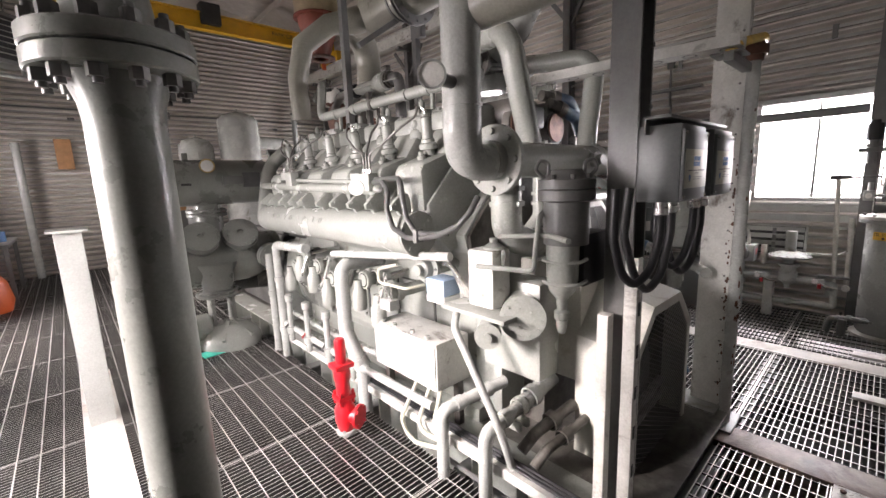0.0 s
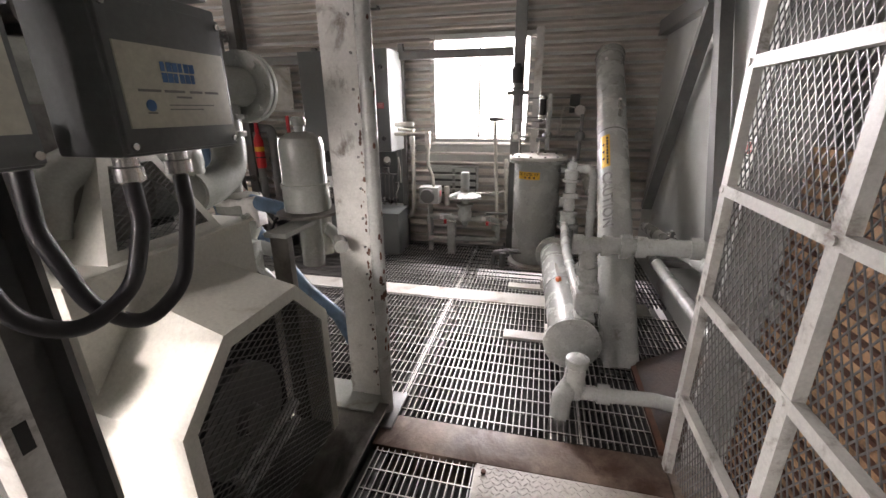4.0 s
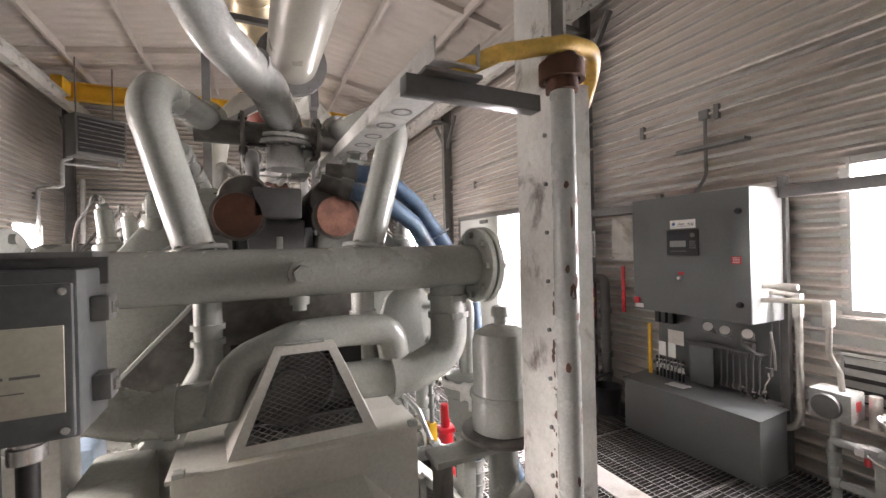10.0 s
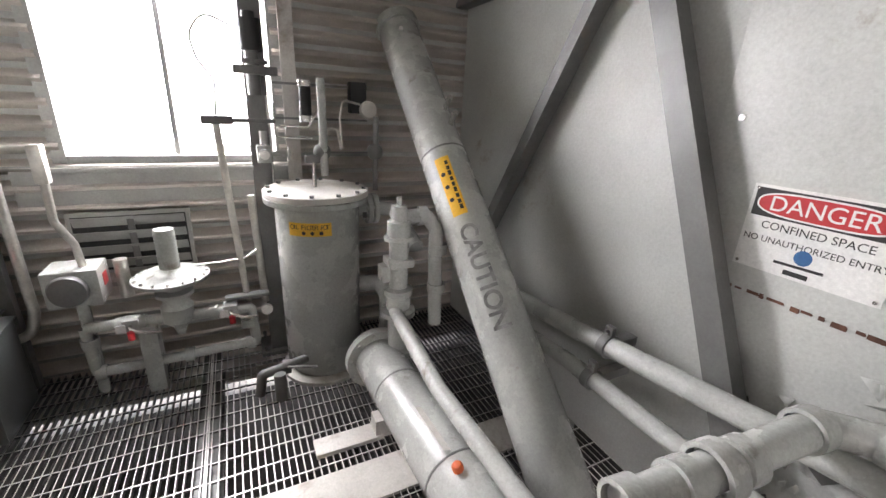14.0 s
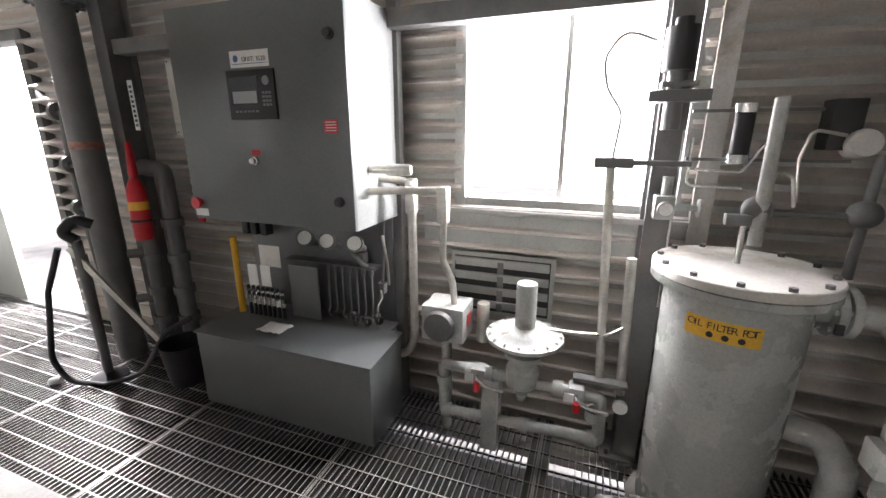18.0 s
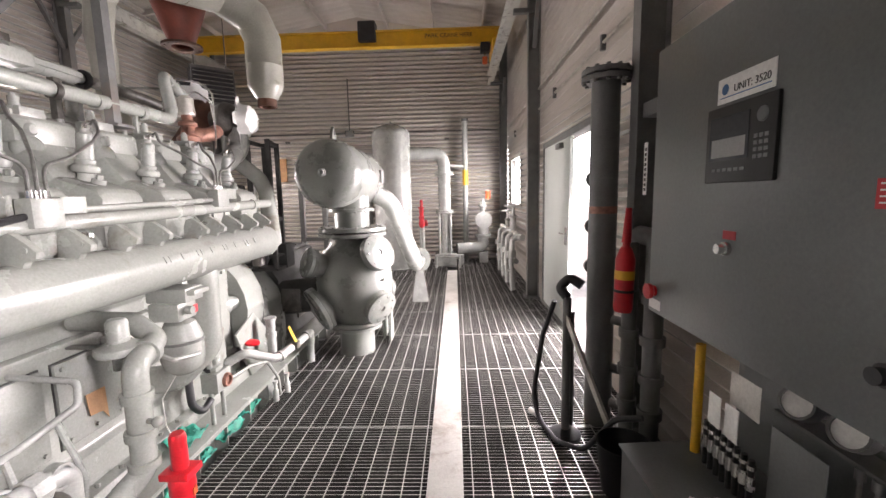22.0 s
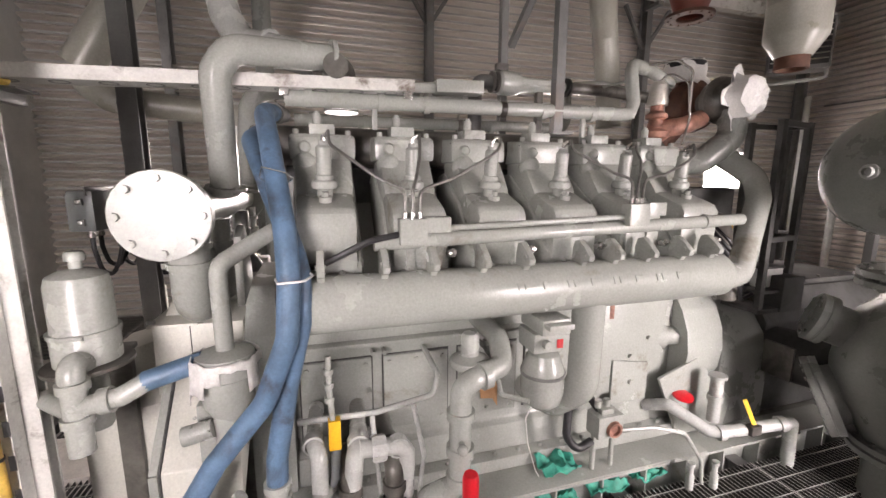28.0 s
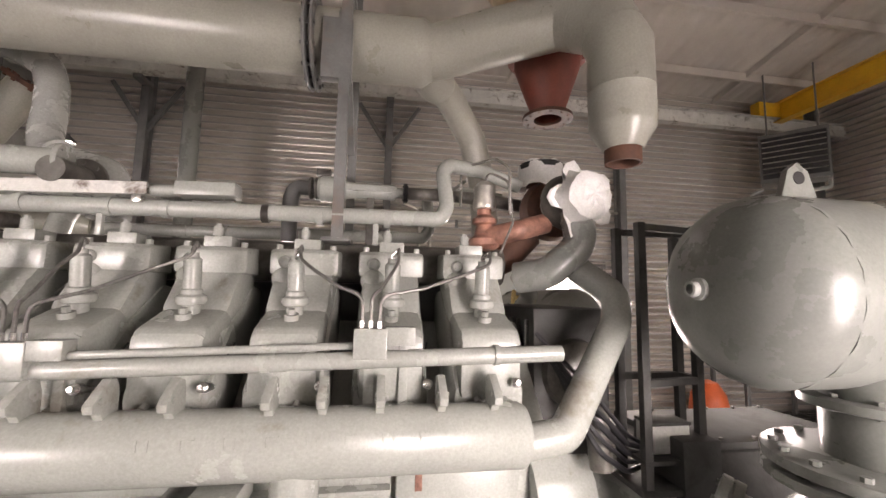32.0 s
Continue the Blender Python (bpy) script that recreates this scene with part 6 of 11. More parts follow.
# ---- filters, hoses and pipework on the east side of the engine ----
def centrifuge():
    t = thing("oil_centrifuge", (3.27, 1.25, 0), "grey domed oil centrifuge on a pipe stand", "oil filter")
    c = (3.26, 1.25)
    lathe_b = lathe(B(), (*c, 1.045), (0, 0, 1), [(0, 0), (0.10, 0), (0.10, 0.10), (0.097, 0.105), (0.097, 0.115), (0.094, 0.12), (0.094, 0.28), (0.086, 0.31), (0.05, 0.33), (0.02, 0.335), (0.02, 0.36), (0.03, 0.362), (0.03, 0.385), (0.024, 0.395), (0, 0.395)], 28)
    part("bowl", lathe_b, "engine", t)
    cl = collar(B(), (*c, 1.155), (0, 0, 1), 0.106, 0.016)
    rod(cl, (c[0] + 0.10, c[1] - 0.03, 1.155), (c[0] + 0.10, c[1] + 0.04, 1.155), 0.008, seg=8)
    part("band_clamp", cl, "engine", t)
    fl_ = B()
    lathe(fl_, (*c, 1.025), (0, 0, 1), [(0, 0), (0.135, 0), (0.135, 0.012), (0.06, 0.02), (0, 0.02)], 28)
    part("base_flange", fl_, "engine_dirty_shaded", t)
    part("stand", lathe(B(), (*c, 0.78), (0, 0, 1), [(0, 0), (0.045, 0), (0.05, 0.01), (0.05, 0.25), (0, 0.25)], 22), "engine", t)
    part("bracket", box(B(), 3.0, c[1] - 0.05, 0.985, c[0] - 0.02, c[1] + 0.05, 1.005, 0.003), "engine", t)
    part("bracket_leg", box(B(), 3.02, c[1] - 0.04, 0.02, 3.055, c[1] + 0.04, 0.985, 0.003), "engine_dirty_shaded", t)
    e = B()
    tube(e, [(c[0] + 0.04, c[1] + 0.02, 1.04), (3.415, 1.27, 1.10), (3.425, 1.275, 0.78)], 0.038, 0.06, 16)
    for z in (1.02, 0.90):
        collar(e, (3.425, 1.275, z), (0, 0, 1), 0.046, 0.03)
    tube(e, [(3.425, 1.275, 0.94), (3.42, 1.40, 0.96), (3.40, 1.48, 1.0)], 0.033, 0.03, 14)
    collar(e, (3.422, 1.36, 0.955), (0, 1, 0.15), 0.044, 0.035)
    tube(e, [(3.425, 1.275, 0.92), (3.28, 1.12, 0.91), (3.16, 1.05, 0.91)], 0.03, 0.03, 14)
    part("elbow_pipe", e, "engine", t)
    h_ = thing("blue_sleeve", (3.37, 1.58, 1.02), "short blue rubber hose between two pipe couplings", "hose")
    part("hose", tube(B(), [(3.36, 1.50, 1.005), (3.34, 1.68, 1.05)], 0.036, 0, 16), "blue", h_)
    t.location += Vector((-0.04, 0.035, 0.01))


centrifuge()


def strainer():
    t = thing("oil_strainer", (3.35, 1.75, 0.7), "grey canister strainer with white cloth tied round its lid", "strainer")
    c = (3.345, 1.755)
    part("body", lathe(B(), (*c, 0.70), (0, 0, 1), [(0, 0), (0.03, 0), (0.055, 0.03), (0.06, 0.14), (0.088, 0.19), (0.09, 0.29), (0.104, 0.30), (0.106, 0.355), (0.098, 0.375), (0.04, 0.39), (0, 0.392)], 26), "engine", t)
    p = B()
    tube(p, [(c[0], c[1], 1.08), (c[0] + 0.01, c[1], 1.40), (3.20, 1.93, 1.50), (3.05, 2.0, 1.50)], 0.031, 0.06, 16)
    part("riser", p, "engine", t)
    b = B()
    box(b, 3.25, 1.63, 0.60, 3.31, 1.70, 0.86, 0.008)
    rod(b, (3.37, 1.60, 0.78), (3.37, 1.70, 0.80), 0.035)
    bolts(b, (3.40, 1.665, 0.83), (1, -0.4, 0), 0.035, 5, 0.006, 0.008)
    part("bracket", b, "engine", t)
    cl = B()
    rnd = random.Random(3)
    rings = []
    for fr, z in ((1.045, 1.072), (1.085, 1.064), (1.09, 1.040), (1.10, 1.0), (1.13, 0.955), (1.15, 0.92)):
        ring = []
        for k in range(40):
            a = 2 * math.pi * k / 40
            fold = 1 + 0.03 * math.sin(9 * a + fr * 5) + 0.02 * math.sin(17 * a)
            ring.append(cl.verts.new((c[0] + 0.104 * fr * fold * math.cos(a), c[1] + 0.104 * fr * fold * math.sin(a), z + 0.006 * rnd.uniform(-1, 1))))
        rings.append(ring)
    reach = [(0, 40), (0, 40), (25, 40), (27, 37), (28, 33)]
    for j, (a, b2) in enumerate(zip(rings, rings[1:])):
        for k in range(40):
            if not (reach[j][0] <= k < reach[j][1] or (j < 4 and 5 <= k < 8)):
                continue
            q = (k + 1) % 40
            cl.faces.new((a[k], a[q], b2[q], b2[k]))
    for v in [v for v in cl.verts if not v.link_faces]:
        cl.verts.remove(v)
    cloth = solid("white_cloth", cl, "rag")
    md = cloth.modifiers.new("thickness", 'SOLIDIFY')
    md.thickness = 0.003
    tagged(cloth, "white cloth wrapped round the strainer lid", "cloth")


strainer()


def hoses():
    A = [(2.90, 1.93, 1.985), (3.02, 1.90, 1.975), (3.18, 1.93, 1.86), (3.32, 1.96, 1.70), (3.45, 1.99, 1.54), (3.52, 2.0, 1.378), (3.525, 1.985, 1.17), (3.51, 1.90, 0.945), (3.51, 1.73, 0.745), (3.55, 1.57, 0.49), (3.60, 1.41, 0.31), (3.62, 1.30, 0.06)]
    Bh = [(2.86, 1.86, 1.90), (3.0, 1.84, 1.86), (3.16, 1.89, 1.76), (3.32, 1.97, 1.56), (3.45, 2.03, 1.40), (3.47, 2.03, 1.22), (3.465, 1.97, 0.97), (3.465, 1.92, 0.70), (3.465, 1.915, 0.60)]
    for n, pts in enumerate((A, Bh)):
        t = thing("blue_hose", pts[-1], "thick faded blue rubber coolant hose arching down the engine side", "hose", "blue hoses")
        part("hose", tube(B(), pts, 0.038, 0.16, 18), "blue", t)
        e = B()
        d = Vector(pts[0]) - Vector(pts[1])
        collar(e, Vector(pts[0]) + d * 0.1, d, 0.046, 0.05)
        rod(e, Vector(pts[0]), Vector(pts[0]) + d.normalized() * 0.12, 0.034)
        part("coupling", e, "engine_dirty_shaded", t)
    tie = thing("cable_tie", (3.5, 2.015, 1.37), "white cable tie holding the two blue hoses", "cable tie")
    b = B()
    for dz in (0,):
        P = [(3.565, 1.97, 1.372), (3.56, 2.05, 1.374), (3.49, 2.075, 1.376), (3.42, 2.05, 1.378), (3.425, 1.99, 1.376), (3.50, 1.955, 1.372), (3.565, 1.97, 1.372)]
        tube(b, P, 0.004, 0.03, 6)
    part("strap", b, "bag", tie)
    t2 = thing("wire_tie", (3.30, 1.96, 1.73), "thin wire tie round the upper hoses", "cable tie")
    part("strap", tube(B(), [(3.35, 1.92, 1.74), (3.36, 2.0, 1.72), (3.28, 2.02, 1.70), (3.24, 1.96, 1.67), (3.28, 1.90, 1.70), (3.35, 1.92, 1.74)], 0.003, 0.03, 6), "chrome", t2)
    c = thing("hose_coupling", (3.465, 1.915, 0.4), "grey pipe tee and coupling at the hose foot", "pipe fitting")
    b = B()
    rod(b, (3.465, 1.915, 0.40), (3.465, 1.915, 0.60), 0.036)
    for z in (0.59, 0.53, 0.47):
        collar(b, (3.465, 1.915, z), (0, 0, 1), 0.048, 0.03)
    tube(b, [(3.465, 1.915, 0.43), (3.44, 2.02, 0.42), (3.30, 2.10, 0.42), (3.0, 2.10, 0.42)], 0.034, 0.04, 14)
    part("tee", b, "engine", c)


hoses()


def east_pipes():
    t = thing("drain_pipe", (3.42, 1.93, 0), "pale grey threaded drain pipe with elbow down to the floor", "pipe")
    b = B()
    tube(b, [(3.44, 2.55, 0.30), (3.42, 2.2, 0.365), (3.42, 1.88, 0.375), (3.42, 1.87, 0.0), (3.42, 1.87, -0.3)], 0.042, 0.06, 16)
    for p, a in (((3.42, 1.96, 0.374), (0, 1, 0)), ((3.42, 2.17, 0.368), (0, 1, 0)), ((3.42, 1.87, 0.29), (0, 0, 1))):
        collar(b, p, a, 0.052, 0.03)
    part("pipe", b, "pipe", t)
    s = B()
    rod(s, (3.42, 1.87, -0.02), (3.42, 1.87, 0.14), 0.044)
    for k in range(5):
        collar(s, (3.42, 1.87, 0.0 + 0.03 * k), (0, 0, 1), 0.049, 0.014)
    part("bellows", s, "galv", t, "dirty corrugated metal bellows")
    t = thing("oil_pipe", (3.46, 2.62, 0.1), "grey oil pipe with valve and unions beside the crankcase", "pipe")
    b = B()
    tube(b, [(3.02, 2.86, 1.0), (3.30, 2.86, 0.99), (3.42, 2.83, 0.92), (3.48, 2.62, 0.885), (3.475, 2.62, 0.44), (3.40, 2.50, 0.34), (3.36, 2.44, 0.10), (3.36, 2.44, -0.3)], 0.046, 0.07, 18)
    for p, a in (((3.45, 2.73, 0.90), (0.2, -1, -0.1)), ((3.478, 2.62, 0.76), (0, 0, 1)), ((3.476, 2.62, 0.60), (0, 0, 1)), ((3.475, 2.62, 0.47), (0, 0, 1)), ((3.36, 2.44, 0.2), (0, 0, 1))):
        collar(b, p, a, 0.058, 0.035)
    part("pipe", b, "engine", t)
    s = B()
    for k in range(5):
        collar(s, (3.36, 2.44, -0.01 + 0.028 * k), (0, 0, 1), 0.050, 0.012)
    part("bellows", s, "rust", t, "rust-stained bellows joint")
    v = B()
    rod(v, (3.47, 2.62, 0.66), (3.56, 2.60, 0.66), 0.012, seg=8)
    bmesh.ops.create_uvsphere(v, u_segments=12, v_segments=8, radius=0.022, matrix=Matrix.Translation((3.565, 2.60, 0.66)))
    tube(v, [(3.44, 2.80, 0.86), (3.52, 2.78, 0.84), (3.60, 2.86, 0.845)], 0.011, 0.02, 8)
    loose("valve_handle", v, "engine", t)
    d = B()
    lathe(d, (3.36, 2.70, 0.84), (0, 0, 1), [(0, 0), (0.03, 0), (0.03, 0.05), (0.085, 0.07), (0.09, 0.085), (0.085, 0.10), (0.04, 0.12), (0.04, 0.2), (0.03, 0.215), (0, 0.22)], 22)
    part("pressure_regulator", d, "engine", t)
    t = thing("fuel_canister", (3.37, 3.05, 0.66), "grey round-bottomed breather canister with bracket", "canister")
    part("bowl", lathe(B(), (3.375, 3.05, 0.66), (0, 0, 1), [(0, 0), (0.05, 0.01), (0.085, 0.04), (0.098, 0.09), (0.098, 0.19), (0.092, 0.21), (0.07, 0.27), (0.045, 0.285), (0, 0.285)], 24), "engine", t)
    b = collar(B(), (3.375, 3.05, 0.84), (0, 0, 1), 0.103, 0.014)
    part("strap", b, "pipe_dark", t)
    b = B()
    box(b, 3.28, 2.97, 0.95, 3.43, 3.11, 1.04, 0.01)
    box(b, 3.26, 2.99, 1.04, 3.46, 3.13, 1.11, 0.008)
    box(b, 3.43, 3.0, 1.075, 3.50, 3.12, 1.10, 0.006)
    rod(b, (3.44, 3.02, 1.0), (3.47, 3.02, 1.0), 0.02)
    part("valve_head", b, "engine", t)
    part("red_tag", box(B(), 3.432, 3.08, 0.97, 3.436, 3.11, 1.01), "label_red", t)
    t = thing("crankcase_pipe", (3.25, 3.3, 0.5), "wide grey pipe curving from manifold into the crankcase", "pipe")
    part("pipe", tube(B(), [(3.37, 3.28, 1.17), (3.36, 3.28, 0.72), (3.20, 3.22, 0.56), (2.94, 3.2, 0.54)], 0.075, 0.14, 20, n=8), "engine", t)
    # starter and flywheel housing
    f = B()
    prism(f, [(CX + 0.52 * math.cos(a), 0.66 + 0.5 * math.sin(a)) for a in [2 * math.pi * k / 24 for k in range(24)]], 'y', 4.22, 4.5, 0.012)
    fh = part("flywheel_housing", f, "engine", eng)
    rb = B()
    for k in range(-5, 4):
        a = radians(12 * k + 8)
        p = Vector((CX + 0.50 * math.cos(a), 4.36, 0.66 + 0.48 * math.sin(a)))
        bar(rb, p - Vector((0, 0.13, 0)), p + Vector((0, 0.13, 0)), 0.03, 0.05, side=(math.cos(a), 0, math.sin(a)))
    part("cooling_ribs", rb, "engine", fh)
    st = B()
    lathe(st, (2.93, 4.10, 0.73), (0.35, 0.94, 0), [(0, -0.06), (0.02, -0.06), (0.02, 0), (0.085, 0), (0.088, 0.02), (0.088, 0.06), (0.06, 0.07), (0.06, 0.22), (0, 0.22)], 22)
    bolts(st, (2.93, 4.10, 0.73), (-0.35, -0.94, 0), 0.068, 6, 0.008, 0.012)
    part("starter", st, "engine", eng)
    pl = B()
    prism(pl, [(4.02, 0.52), (4.30, 0.62), (4.62, 0.30), (4.58, 0.12), (4.2, 0.12)], 'x', 3.08, 3.10, 0.003)
    part("foot_plate", pl, "engine", eng)
    cg = thing("coupling_guard", (CX, 4.75, 0.2), "dark grey coupling guard between engine and compressor", "machine guard")
    part("cover", prism(B(), [(CX - 0.5, 0.1), (CX + 0.5, 0.1), (CX + 0.5, 0.62), (CX + 0.3, 0.9), (CX - 0.3, 0.9), (CX - 0.5, 0.62)], 'y', 4.52, 4.95, 0.02), "compressor", cg)


east_pipes()


def lube_pump():
    t = thing("prelube_pump", (3.22, 3.55, 0.13), "small grey lubricator pump with round sight glass on the skid", "pump")
    b = B()
    box(b, 3.16, 3.47, 0.33, 3.27, 3.63, 0.46, 0.012)
    box(b, 3.18, 3.5, 0.46, 3.25, 3.58, 0.49, 0.008)
    part("body", b, "engine", t)
    sgt = B()
    lathe(sgt, (3.27, 3.565, 0.385), (1, 0, 0), [(0, 0.004), (0.03, 0.004), (0.03, 0.02), (0.042, 0.02), (0.045, 0.0)], 20)
    part("sight_glass", sgt, "copper", t)
    b = B()
    for p in ((3.21, 3.50, 0.49), (3.21, 3.56, 0.49)):
        rod(b, p, (p[0], p[1], 0.53), 0.018, seg=10)
    part("cap", b, "engine", t)
    b = B()
    for y in (3.49, 3.61):
        rod(b, (3.21, y, 0.12), (3.21, y, 0.34), 0.014, seg=10)
    part("leg", b, "engine", t)
    h_ = B()
    tube(h_, [(3.20, 3.52, 0.46), (3.16, 3.46, 0.56), (3.18, 3.34, 0.50), (3.20, 3.32, 0.34), (3.22, 3.38, 0.26), (3.22, 3.47, 0.30)], 0.022, 0.08, 12)
    part("hose", h_, "black", t)
    h_ = B()
    tube(h_, [(3.27, 3.62, 0.37), (3.30, 3.80, 0.37), (3.34, 3.98, 0.33), (3.36, 4.10, 0.15), (3.36, 4.12, 0.0)], 0.011, 0.08, 8)
    part("tube", h_, "engine", t)
    t = thing("drain_manifold", (3.3, 4.3, 0.0), "white threaded pipe with ball valve, cap and floor leg", "pipe")
    b = B()
    tube(b, [(3.0, 4.02, 0.30), (3.12, 4.08, 0.36), (3.27, 4.24, 0.25), (3.30, 4.30, 0.245), (3.41, 4.66, 0.31), (3.41, 4.70, 0.31), (3.37, 4.78, 0.10), (3.37, 4.79, -0.1)], 0.035, 0.05, 16)
    rod(b, (3.22, 4.33, 0.27), (3.22, 4.33, 0.55), 0.036)
    lathe(b, (3.22, 4.33, 0.545), (0, 0, 1), [(0.036, 0), (0.05, 0.004), (0.05, 0.02), (0, 0.02)], 16)
    for p, a in (((3.30, 4.30, 0.245), (0.3, 1, 0.1)), ((3.40, 4.63, 0.305), (0.3, 1, 0.2)), ((3.37, 4.78, 0.20), (0, 0, 1)), ((3.22, 4.33, 0.42), (0, 0, 1))):
        collar(b, p, a, 0.045, 0.035)
    part("pipe", b, "pipe", t)
    v = B()
    box(v, 3.345, 4.42, 0.25, 3.395, 4.50, 0.31, 0.01)
    part("valve", v, "engine_dirty_shaded", t)
    part("valve_lever", bar(B(), (3.37, 4.46, 0.31), (3.34, 4.40, 0.46), 0.022, 0.008), "label_yellow", t, "yellow ball valve lever")
    b = B()
    for (x, y) in ((3.37, 4.02), (3.40, 4.16)):
        lathe(b, (x, y, 0.0), (0, 0, 1), [(0, 0), (0.022, 0), (0.022, 0.08), (0.014, 0.09), (0.014, 0.14), (0.02, 0.14), (0.02, 0.16), (0, 0.16)], 12)
    part("test_cock", b, "pipe", t)
    rd = thing("red_tray", (3.12, 4.18, 0.34), "bright red plastic tray on the engine foot", "tray")
    part("cap", lathe(B(), (3.13, 4.18, 0.40), (0.2, 0, 1), [(0, 0), (0.06, 0), (0.06, 0.012), (0.03, 0.02), (0, 0.022)], 18), "red", rd)
    # thin lines and yellow valve by the crankcase
    t = thing("sample_line", (3.2, 2.4, 0.5), "thin grey instrument line with yellow sampling valve", "pipe")
    b = B()
    tube(b, [(3.26, 1.98, 0.70), (3.32, 2.30, 0.73), (3.30, 2.55, 0.76), (3.28, 2.58, 0.84), (3.0, 2.58, 0.86)], 0.013, 0.04, 10)
    part("line", b, "pipe", t)
    b = B()
    tube(b, [(3.30, 2.28, 0.72), (3.34, 2.30, 0.45), (3.34, 2.32, 0.12)], 0.011, 0.04, 8)
    tube(b, [(3.30, 2.46, 0.74), (3.34, 2.50, 0.50), (3.33, 2.46, 0.16)], 0.011, 0.04, 8)
    part("drop_line", b, "pipe", t)
    part("sampling_valve", box(B(), 3.30, 2.10, 0.60, 3.345, 2.15, 0.73, 0.006), "yellow", t, "yellow sampling valve")
    b = B()
    tube(b, [(3.31, 2.11, 1.0), (3.32, 2.11, 0.86), (3.325, 2.12, 0.72)], 0.012, 0.02, 10)
    for z in (0.82, 0.88, 0.94):
        collar(b, (3.32, 2.11, z), (0, 0, 1), 0.02, 0.02)
    part("fittings", b, "engine", t)
    b = B()
    tube(b, [(3.325, 2.13, 0.60), (3.34, 2.12, 0.45), (3.28, 2.05, 0.40), (3.1, 2.05, 0.42)], 0.02, 0.06, 10)
    part("grey_hose", b, "cabinet", t)
    t = thing("lower_pipes", (3.35, 2.2, 0.1), "grey threaded pipes with tees low beside the engine", "pipe")
    for y, x in ((2.18, 3.36), (2.36, 3.38)):
        b = B()
        tube(b, [(2.98, y, 0.50), (x, y, 0.50), (x, y, 0.12), (x + 0.02, y, -0.3)], 0.04, 0.05, 14)
        for z in (0.42, 0.34, 0.26):
            collar(b, (x, y, z), (0, 0, 1), 0.05, 0.04)
        collar(b, (3.2, y, 0.50), (1, 0, 0), 0.05, 0.04)
        part("pipe", b, "engine_dirty_shaded", t)
    b = B()
    tube(b, [(3.56, 1.52, 0.34), (3.50, 1.66, 0.44), (3.50, 1.80, 0.60)], 0.026, 0.05, 12)
    tube(b, [(3.52, 1.62, 0.62), (3.52, 1.70, 0.40), (3.44, 1.66, 0.18), (3.30, 1.40, 0.14)], 0.016, 0.08, 10)
    part("conduit", b, "pipe", t)


lube_pump()


def relief_valve(name, loc, turn, label):
    """Red relief valve: flanged body, bonnet, tall cap; built at loc, its outlet looking along turn."""
    t = thing(name, loc, label, "relief valve", "red relief valves")
    x, y, z = loc
    part("inlet_flange", flange(B(), (x, y, z + 0.005), (0, 0, 1), 0.062, 0.022, 4, 0.011), "pipe", t)
    part("body", lathe(B(), (x, y, z + 0.025), (0, 0, 1), [(0, 0), (0.045, 0), (0.05, 0.03), (0.062, 0.06), (0.062, 0.14), (0.045, 0.17), (0.045, 0.2), (0, 0.2)], 20), "red", t)
    d = Vector((math.cos(turn), math.sin(turn), 0))
    b = B()
    p = Vector((x, y, z + 0.12))
    rod(b, p, p + d * 0.085, 0.045)
    flange(b, p + d * 0.085, d, 0.072, 0.018, 4, 0.011)
    part("outlet", b, "red", t)
    b = B()
    prism(b, [(x - 0.055, y - 0.045), (x + 0.055, y - 0.045), (x + 0.055, y + 0.045), (x - 0.055, y + 0.045)], 'z', z + 0.225, z + 0.255, 0.006)
    prism(b, [(x - 0.06, y - 0.05), (x + 0.06, y - 0.05), (x + 0.06, y + 0.05), (x - 0.06, y + 0.05)], 'z', z + 0.425, z + 0.455, 0.006)
    for dx in (-0.042, 0.042):
        for dy in (-0.034, 0.034):
            rod(b, (x + dx, y + dy, z + 0.20), (x + dx, y + dy, z + 0.28), 0.009, seg=8)
    loose("bolt_plate", b, "red", t)
    part("bonnet", lathe(B(), (x, y, z + 0.255), (0, 0, 1), [(0.042, 0), (0.042, 0.08), (0.05, 0.10), (0.05, 0.15), (0.042, 0.17)], 20), "red", t)
    part("cap", lathe(B(), (x, y, z + 0.455), (0, 0, 1), [(0.03, 0), (0.032, 0.01), (0.032, 0.135), (0.026, 0.15), (0, 0.152)], 18), "red", t)
    part("tag", box(B(), x + 0.048, y - 0.01, z + 0.34, x + 0.053, y + 0.012, z + 0.37), "orange", t)
    return t


relief_valve("relief_valve", (3.63, 2.61, 0.0), radians(235), "bright red relief valve on a bent pipe by the grating")
rp = thing("relief_pipe", (3.5, 2.3, 0), "pale grey bent pipe with flange feeding the red valve", "pipe")
b_ = B()
d_ = Vector((math.cos(radians(235)), math.sin(radians(235)), 0))
p_ = Vector((3.63, 2.61, 0.12)) + d_ * 0.104
flange(b_, p_, d_, 0.075, 0.02, 8, 0.011)
tube(b_, [p_ + d_ * 0.01, p_ + d_ * 0.12, p_ + d_ * 0.26 + Vector((0, 0, -0.12)), p_ + d_ * 0.34 + Vector((0, 0, -0.42))], 0.055, 0.12, 18)
part("pipe", b_, "pipe", rp)
relief_valve("relief_valve", (1.57, 2.53, 0.0), radians(300), "bright red relief valve standing in the aisle grating")


